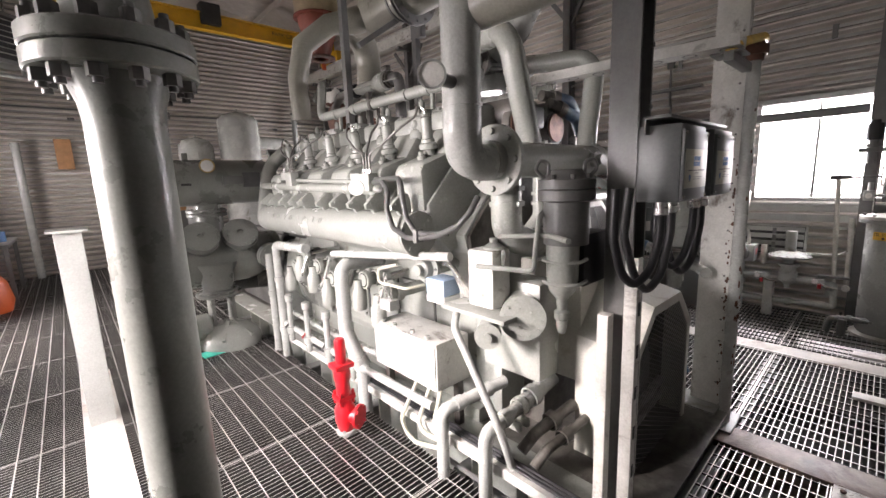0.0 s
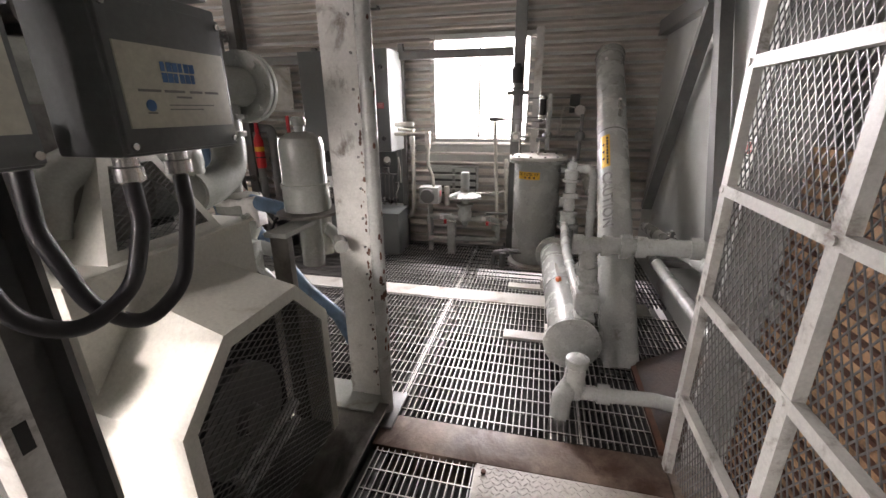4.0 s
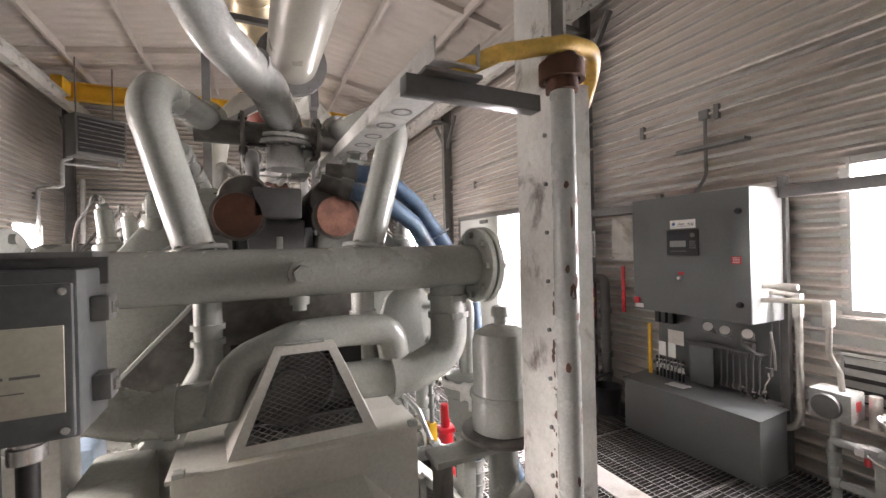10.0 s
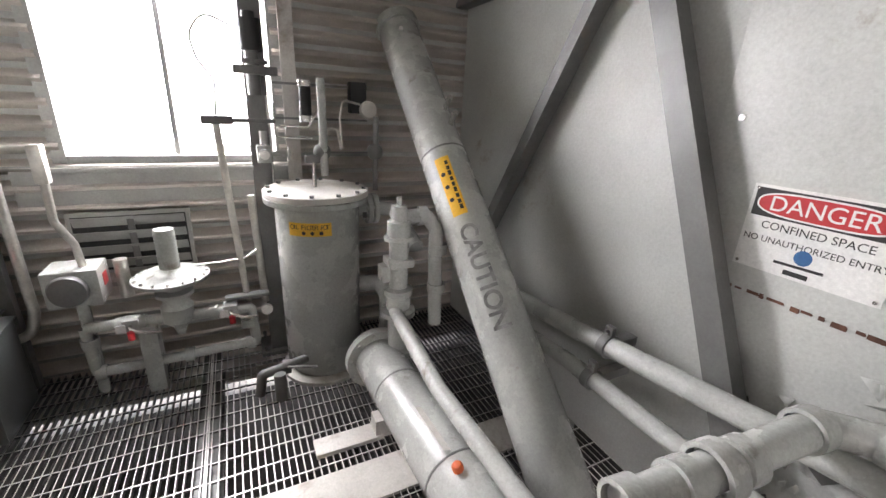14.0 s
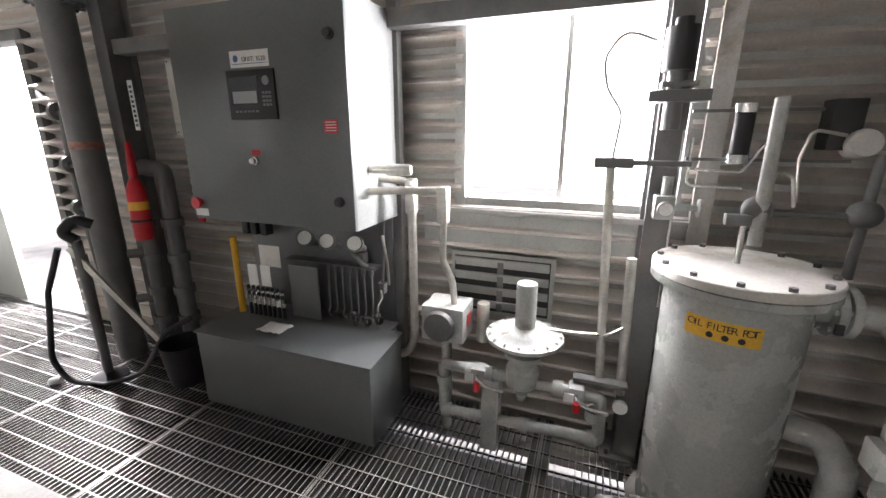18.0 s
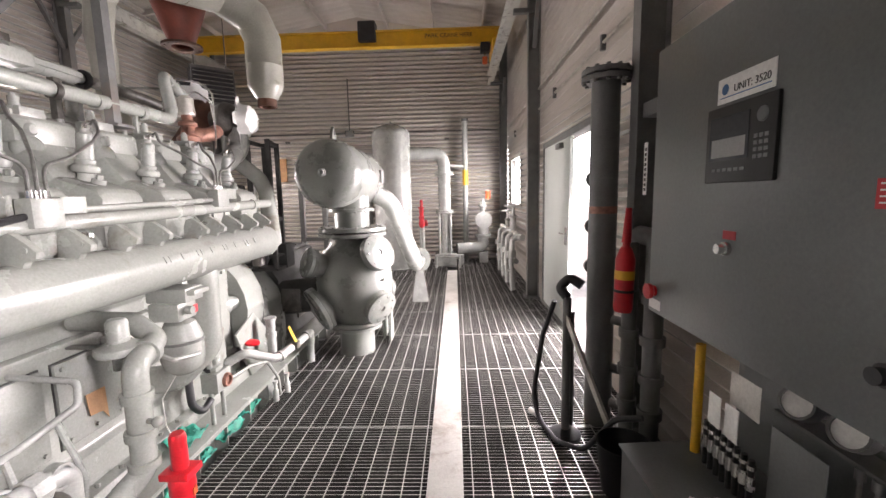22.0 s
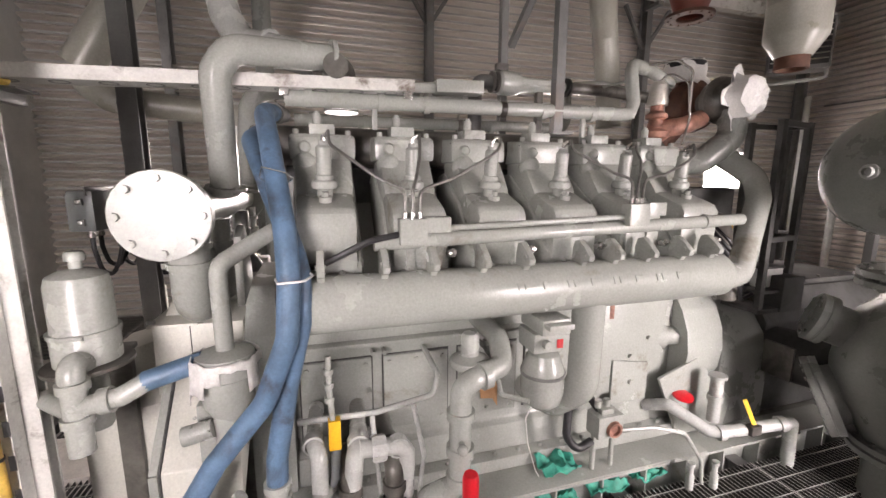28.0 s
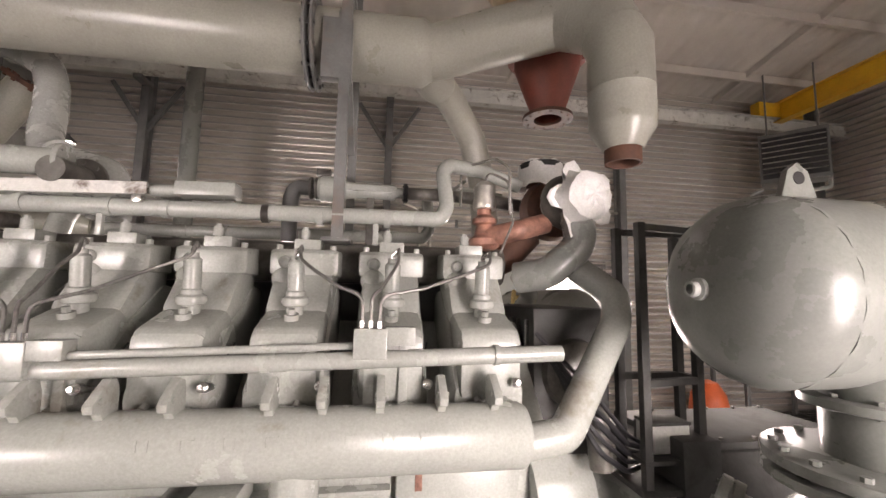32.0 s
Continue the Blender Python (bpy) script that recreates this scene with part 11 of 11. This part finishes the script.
    part("sticker", plate(B(), f @ Matrix.Translation((-0.01, -0.098, 0.0)) @ pose(0, 0, 0, 0, 0, -2), 0.155, 0.052, 0.0007), "label_white", s)
    b = B()
    lathe(b, f @ Vector((-0.005, -0.058, 0.0006)), (0, 1, 0), [(0, 0.0004), (0.022, 0.0004), (0.022, 0), ], 18)
    part("round_mark", b, "label_blue", s, "blue round mark")
    part("name_bar", plate(B(), f @ Matrix.Translation((-0.01, -0.110, 0.0009)), 0.06, 0.014, 0.0004), "ink", s)
    b = B()
    bar(b, f @ Vector((-0.07, -0.088, 0.0010)), f @ Vector((0.05, -0.086, 0.0010)), 0.008, 0.0006, side=(0, 0, 1))
    part("text_line", b, "ink", s)
    b = B()
    for px in (-0.165, 0.165):
        for py in (0.115, -0.115):
            rod(b, f @ Vector((px, py, -0.001)), f @ Vector((px, py, 0.003)), 0.005, seg=8)
    part("rivet", b, "chrome", s)
    # peeling paint flakes
    rnd = random.Random(2)
    fk = thing("peeling_paint", (3.6, -0.69, 0.7), "curled flakes of peeling pale paint on the plenum wall", "paint flakes")
    for k in range(150):
        if k < 5:
            x, z, r = 3.56 + rnd.uniform(-0.05, 0.05), rnd.uniform(1.1, 1.22), rnd.uniform(0.02, 0.035)
        else:
            x = rnd.choice((3.3, 3.42, 3.55, 3.8)) + rnd.gauss(0, 0.09)
            z, r = 0.56 + 0.1 * (3.9 - x) + rnd.gauss(0, 0.11), rnd.uniform(0.010, 0.034)
        b = B()
        n = rnd.choice((3, 3, 4))
        c0 = Vector((x + 0.03, -0.742, z))
        vs = []
        for j in range(n):
            a = 2 * math.pi * j / n + rnd.uniform(-0.4, 0.4)
            rr = r * rnd.uniform(0.4, 2.0)
            vs.append(b.verts.new(c0 + Vector((rr * math.cos(a), rnd.uniform(0.0, 0.028), rr * math.sin(a)))))
        cv = b.verts.new(c0 + Vector((0, rnd.uniform(0, 0.008), 0)))
        for j in range(n):
            b.faces.new((cv, vs[j], vs[(j + 1) % n]))
        o = part("flake", b, "plenum" if k % 3 else "pipe_dark", fk)
        o.modifiers.new("thickness", 'SOLIDIFY').thickness = 0.0015
    # pipes along the plenum
    for z0, z1, r, y in ((0.63, 0.82, 0.040, -0.56), (0.51, 0.54, 0.034, -0.50)):
        p = thing("wall_pipe", (4, y, z0), "pale grey pipe clamped along the plenum wall", "pipe", "plenum pipes")
        part("pipe", tube(B(), [(5.2, y - 0.05, z0 - 0.10), (4.49, y, z0), (3.10, y, z1 - 0.02)], r, 0.3, 18), "pipe", p)
        for x in (4.36, 3.50, 3.26):
            zc = z0 + (z1 - 0.02 - z0) * (4.49 - x) / 1.39
            b = collar(B(), (x, y, zc), (1, 0, 0), r + 0.010, 0.035)
            box(b, x - 0.018, y - 0.01, zc + r, x + 0.018, y + 0.012, zc + r + 0.045, 0.003)
            rod(b, (x, y - 0.02, zc + r + 0.025), (x, y + 0.03, zc + r + 0.025), 0.007, seg=8)
            box(b, x - 0.022, -0.70, zc - 0.02, x + 0.022, y, zc + 0.02, 0.003)
            part("clamp", b, "steel", p)
    # slanting compressed-gas riser
    p = thing("slanting_riser", (4.5, -0.28, 0), "thick pale grey slanting pipe with yellow label and stencilled letters", "pipe")
    a, e = Vector((4.005, -0.274, 0.0)), Vector((6.0, -0.278, 1.905))
    ax = (e - a).normalized()
    part("pipe", rod(B(), a - ax * 0.1, e, 0.118, seg=34), "pipe", p)
    q = a + ax * 1.80
    part("seam_band", collar(B(), q, ax, 0.120, 0.010), "pipe_dark", p)
    b = B()
    for k in (0.0, 0.10):
        c = q + ax * (0.10 + k) + Vector((0, 0.02, 0))
        rod(b, c + Vector((-0.05, -0.06, 0.10)), c + Vector((-0.12, -0.05, 0.16)), 0.014, seg=10)
    loose("clamp_lug", b, "chrome", p)
    nrm = Vector((-0.55, 0.61, 0.57))
    nrm = (nrm - ax * nrm.dot(ax)).normalized()
    tan = ax.cross(nrm)

    def on_pipe(along, ang, r=0.1187):
        return a + ax * along + (nrm * math.cos(ang) + tan * math.sin(ang)) * r

    def strip_on(s0, s1, a0, a1, r, n=8):
        bm = B()
        rows = [[bm.verts.new(on_pipe(q, a0 + (a1 - a0) * k / n, r)) for k in range(n + 1)] for q in (s0, s1)]
        for k in range(n):
            bm.faces.new((rows[0][k], rows[0][k + 1], rows[1][k + 1], rows[1][k]))
        return bm
    lb = part("yellow_label", strip_on(1.415, 1.735, -0.30, 0.30, 0.1187), "label_yellow", p, "yellow pipe marker label")
    for k in range(9):
        part("text_bar", strip_on(1.44 + 0.031 * k, 1.44 + 0.031 * k + (0.022 if k % 3 else 0.026), 0.07, 0.20, 0.1191, 3), "ink", lb)
    for k in range(3):
        c = on_pipe(1.50 + 0.07 * k, -0.13, 0.1188)
        part("round_mark", lathe(B(), c, c - (a + ax * (1.50 + 0.07 * k)), [(0, 0.0008), (0.011, 0.0004), (0.011, 0)], 14), "ink", lb)
    words("CAUTION", facing(on_pipe(1.12, 0.05, 0.1195), nrm, up=ax.cross(nrm)), 0.108, "stencil", p, "stencil", bold=0.002)
    part("top_ring", rod(B(), e - ax * 0.03, e + ax * 0.04, 0.13, seg=30), "pipe", p)
    part("dot", rod(B(), e - ax * 0.1 + Vector((-0.11, 0.05, 0.05)), e - ax * 0.1 + Vector((-0.125, 0.055, 0.055)), 0.012, seg=10), "bag", p)
    tr = thing("rusty_tray", (4.2, -0.5, 0), "rust-stained sloping pan, darkened for the shadow under the pipes", "drip pan")
    part("pan", prism(B(), [(-0.70, 0.0), (-0.34, 0.0), (-0.34, 0.015), (-0.70, 0.22)], 'x', 3.22, 3.92, 0.004), "shade_pan", tr)
    part("rim", bar(B(), (3.22, -0.335, 0.012), (3.92, -0.335, 0.012), 0.02, 0.03, side=(0, 0, 1)), "rust", tr, "rusty rolled rim")
    # screened cooler face by the walkway
    c = thing("cooler_screen", (2.6, -0.33, 0), "white painted steel frame with expanded mesh over a brown cooler core", "screen")
    y = -0.335
    fr = B()
    for (x0, z0), (x1, z1) in (((3.15, 0.0), (3.15, 2.25)), ((2.58, 0.0), (2.58, 2.25)), ((1.85, 0.0), (1.05, 2.25)), ((2.30, 0.0), (1.40, 2.25))):
        bar(fr, (x0, y, z0), (x1, y, z1), 0.045, 0.03, side=(1, 0, 0))
    for z, xl in ((0.38, 2.14), (0.81, 1.99), (1.21, 1.83), (1.60, 1.66), (2.05, 1.50)):
        bar(fr, (3.15, y + 0.002, z), (xl, y + 0.002, z), 0.035, 0.03, side=(0, 0, 1))
    part("frame", fr, "white_steel", c)
    b = B()
    for x in (3.15, 2.58):
        for z in (0.38, 0.81, 1.21, 1.60):
            rod(b, (x, y + 0.014, z), (x, y + 0.022, z), 0.012, seg=8)
    part("bolts", b, "white_steel", c)
    poly = [(3.14, 0.02), (3.14, 2.24), (1.42, 2.24), (2.30, 0.02)]
    part("mesh", expanded(B(), poly, lambda u, v, w_=0: (u, y - 0.02 + w_, v), 0.030, 0.052, 0.0035), "steel", c, "grey expanded metal mesh")
    part("core", box(B(), 2.52, -0.62, 0.02, 3.18, -0.56, 1.35), "core", c, "brown dirty finned cooler core")
    b = B()
    for k in range(26):
        box(b, 2.53, -0.562, 0.04 + 0.05 * k, 3.17, -0.548, 0.052 + 0.05 * k)
    part("fins", b, "rust", c)
    part("duct_body", box(B(), 1.2, -0.80, 0.55, 2.5, -0.60, 2.2, 0.02), "plenum", c)
    part("upper_plate", box(B(), 2.5, -0.66, 1.36, 3.18, -0.60, 2.2, 0.01), "pipe_dark", c)
    part("lintel", box(B(), 1.0, -0.40, 2.22, 3.2, -0.30, 2.34, 0.004), "steel", c)
    # near pipes at the corner of the cooler
    p = thing("corner_pipes", (1.9, -0.2, 0), "dark grey elbowed pipes beside the cooler screen", "pipe")
    b = tube(B(), [(1.95, -0.22, 0.0), (1.88, -0.21, 0.60), (1.55, -0.24, 0.66), (1.0, -0.3, 0.66)], 0.055, 0.07, 18)
    collar(b, (1.885, -0.21, 0.54), (-0.1, 0, 1), 0.068, 0.06)
    part("pipe", b, "pipe_dark", p)
    b = tube(B(), [(1.80, -0.15, 0.0), (1.76, -0.15, 0.40), (1.45, -0.2, 0.46)], 0.045, 0.06, 16)
    part("pipe", b, "pipe_dark", p)


plenum()


# ---- west aisle ----
def west_aisle():
    t = thing("flanged_standpipe", (0.60, 1.32, 0), "thick dark grey standpipe with heavy bolted flange", "pipe")
    c = STAND
    part("pipe", rod(B(), (*c, 0.0), (*c, 1.68), 0.081, seg=32), "compressor", t)
    part("neck", lathe(B(), (*c, 1.66), (0, 0, 1), [(0.081, 0), (0.085, 0.04), (0.105, 0.10)], 32), "compressor", t)
    for z in (1.76, 1.805):
        part("flange", lathe(B(), (*c, z), (0, 0, 1), [(0, 0), (0.159, 0), (0.163, 0.004), (0.163, 0.036), (0.159, 0.04), (0, 0.04)], 40), "compressor", t)
    for k in range(12):
        a = 2 * math.pi * (k + 0.3) / 12
        b = B()
        p = Vector((c[0] + 0.136 * math.cos(a), c[1] + 0.136 * math.sin(a), 1.722))
        rod(b, p, p + Vector((0, 0, 0.165)), 0.010, seg=10)
        for z in (0.012, 0.126):
            rod(b, p + Vector((0, 0, z)), p + Vector((0, 0, z + 0.026)), 0.019, seg=6)
        part("stud", b, "pipe_dark", t)
    part("upper_neck", lathe(B(), (*c, 1.845), (0, 0, 1), [(0.105, 0), (0.088, 0.05), (0.081, 0.10), (0.081, 3.3)], 32), "compressor", t)
    part("base", lathe(B(), (*c, 0.0), (0, 0, 1), [(0, 0), (0.14, 0), (0.14, 0.018), (0, 0.018)], 28), "compressor", t)
    s = thing("grey_stanchion", (0.49, 3.85, 0), "pale grey square steel stanchion on the floor beam", "post")
    part("post", box(B(), 0.42, 3.78, 0.006, 0.555, 3.9, 1.27, 0.006), "plenum", s)
    part("cap_plate", box(B(), 0.39, 3.74, 1.27, 0.585, 3.94, 1.285, 0.003), "plenum", s)
    part("hinge", box(B(), 0.556, 3.80, 0.35, 0.575, 3.86, 0.42, 0.003), "pipe_dark", s)
    m = thing("turquoise_mat", (1.38, 4.43, 0), "turquoise absorbent mat lying on the grating", "mat")
    b = B()
    bmesh.ops.create_cube(b, size=1, matrix=pose(1.38, 4.50, 0.008, 0, 0, 6) @ Matrix.Diagonal((0.34, 0.15, 0.008, 1)))
    part("mat", b, "turquoise", m)
    k = thing("work_table", (-0.35, 9.2, 0), "grey steel table with jars and tools by the wall", "table")
    part("top", box(B(), -0.80, 8.5, 0.80, -0.15, 10.0, 0.84, 0.004), "steel", k)
    for x in (-0.76, -0.19):
        for y in (8.55, 9.95):
            part("leg", bar(B(), (x, y, 0), (x, y, 0.80), 0.05, 0.05), "steel", k)
    j = thing("blue_jar", (-0.3, 9.2, 0.84), "small blue lidded jar on the table", "jar")
    part("jar", lathe(B(), (-0.30, 9.2, 0.842), (0, 0, 1), [(0, 0), (0.09, 0), (0.09, 0.14), (0, 0.15)], 20), "label_blue", j)
    j = thing("yellow_box", (-0.35, 8.7, 0.84), "small yellow carton on the table", "carton")
    part("carton", box(B(), -0.50, 8.6, 0.842, -0.25, 8.8, 1.08, 0.004), "label_yellow", j)
    o = thing("orange_bag", (-0.45, 8.2, 0), "orange plastic drum bag standing beside the table", "bag")
    part("bag", lathe(B(), (-0.42, 8.15, 0.0), (0, 0, 1), [(0, 0), (0.22, 0.01), (0.26, 0.15), (0.22, 0.40), (0.12, 0.56), (0, 0.60)], 18), "orange", o)
    for x, y, r, z in ((-0.55, 10.6, 0.05, 3.2), (0.0, 10.75, 0.06, 2.4)):
        p = thing("wall_riser", (x, y, 0), "pale grey vertical pipe by the end wall", "pipe", "wall risers")
        part("pipe", rod(B(), (x, y, 0), (x, y, z), r, seg=16), "pipe", p)
    p = thing("tall_separator", (-0.4, 1.62, 0), "dark grey tall separator vessel with flanged side outlet", "pressure vessel")
    xx, yy = -0.42, 1.62
    part("shell", lathe(B(), (xx, yy, 0.25), (0, 0, 1), [(0, 0), (0.20, 0.06), (0.24, 0.14), (0.24, 1.75), (0.20, 1.86), (0.10, 1.93), (0, 1.95)], 32), "compressor", p)
    part("top_nozzle", rod(B(), (xx, yy, 2.18), (xx, yy, 2.28), 0.04, seg=14), "compressor", p)
    b = tube(B(), [(xx + 0.2, yy, 1.75), (xx + 0.42, yy, 1.75), (xx + 0.45, yy, 1.68), (xx + 0.45, yy, 1.2), (xx + 0.45, yy, 0.0)], 0.09, 0.12, 18)
    flange(b, (xx + 0.24, yy, 1.75), (1, 0, 0), 0.15, 0.03, 8, 0.012)
    flange(b, (xx + 0.45, yy, 1.40), (0, 0, 1), 0.15, 0.03, 8, 0.012)
    part("outlet", b, "compressor", p)
    for dx, dy in ((0.16, 0.16), (-0.16, 0.16), (0.16, -0.16), (-0.16, -0.16)):
        part("leg", bar(B(), (xx + dx, yy + dy, 0), (xx + dx, yy + dy, 0.45), 0.04, 0.04), "steel", p)
    r = relief_valve("relief_valve", (-0.2, 2.75, 0.0), radians(60), "bright red relief valve standing in the aisle grating")


STAND = (0.64, 1.67)
west_aisle()


# ---- wall conduits ----
def conduits():
    for side, xw in ((-1, E_WALL), (1, W_WALL)):
        x = xw + side * 0.05
        t = thing("wall_conduit", (x, 5, 2.6), "galvanised conduits with clips along the corrugated wall", "conduit")
        b = tube(B(), [(x, -0.5, 2.72), (x, 10.6, 2.72)], 0.014, 0, 10)
        part("run", b, "galv", t)
        b = tube(B(), [(x, 0.2, 3.0), (x, 10.6, 3.0)], 0.018, 0, 10)
        part("run", b, "galv", t)
        for y in (0.9, 2.2, 2.9, 4.6, 6.2, 7.9, 9.4):
            part("clip", box(B(), x - 0.02, y - 0.02, 2.66, x + 0.02, y + 0.02, 2.78, 0.004), "pipe_dark", t)
        if side < 0:
            part("drop", tube(B(), [(x, 2.3, 2.72), (x, 2.3, 2.35), (x - 0.08, 2.25, 2.2), (5.75, 2.25, 2.03)], 0.014, 0.06, 10), "pipe_dark", t)
            part("fitting", box(B(), x - 0.03, 2.26, 2.68, x + 0.02, 2.34, 2.76, 0.01), "pipe_dark", t)
            part("bracket", box(B(), x - 0.10, 1.95, 2.42, x, 2.5, 2.45, 0.004), "steel", t)
        else:
            part("riser", tube(B(), [(x, 2.0, 2.9), (x, 3.9, 2.85), (x, 4.2, 2.7), (x, 4.3, 1.4)], 0.022, 0.1, 10), "galv", t)
            part("riser", tube(B(), [(x, 3.8, 3.0), (x, 4.05, 2.9), (x, 4.1, 1.3)], 0.022, 0.1, 10), "galv", t)
    n = thing("end_wall_conduit", (2.5, 10.95, 2.6), "dark conduits and brackets on the end wall", "conduit")
    part("run", tube(B(), [(-0.5, 10.96, 3.05), (5.8, 10.96, 3.05)], 0.014, 0, 10), "pipe_dark", n)
    part("run", tube(B(), [(2.3, 10.96, 4.3), (2.3, 10.96, 3.05)], 0.014, 0, 10), "pipe_dark", n)
    part("junction", box(B(), 2.2, 10.93, 2.98, 2.4, 10.985, 3.12, 0.006), "pipe_dark", n)
    for x in (0.8, 1.8, 3.6, 4.6):
        part("bracket", box(B(), x - 0.05, 10.94, 2.85, x + 0.05, 10.985, 2.90, 0.004), "pipe_dark", n)


conduits()


def wall_lamp():
    t = thing("wall_lamp", (0.05, -0.88, 3.3), "lit round lamp on a steel arm from the end wall", "lamp")
    part("arm", tube(B(), [(0.05, -0.895, 3.36), (0.05, 0.0, 3.36), (0.05, 0.18, 3.33), (0.05, 0.20, 3.30)], 0.018, 0.08, 10), "pipe_dark", t)
    part("wall_plate", lathe(B(), (0.05, -0.898, 3.36), (0, 1, 0), [(0, 0), (0.06, 0), (0.06, 0.015), (0, 0.016)], 18), "pipe_dark", t)
    part("shade", lathe(B(), (0.05, 0.20, 3.24), (0, 0, 1), [(0.085, 0), (0.09, 0.01), (0.06, 0.05), (0.035, 0.07), (0.03, 0.09), (0, 0.09)], 24), "pipe_dark", t)
    part("bulb", lathe(B(), (0.05, 0.20, 3.17), (0, 0, 1), [(0, 0), (0.03, 0.008), (0.05, 0.03), (0.055, 0.055), (0.045, 0.085), (0, 0.09)], 20), "bulb", t, "glowing white glass bulb")


wall_lamp()
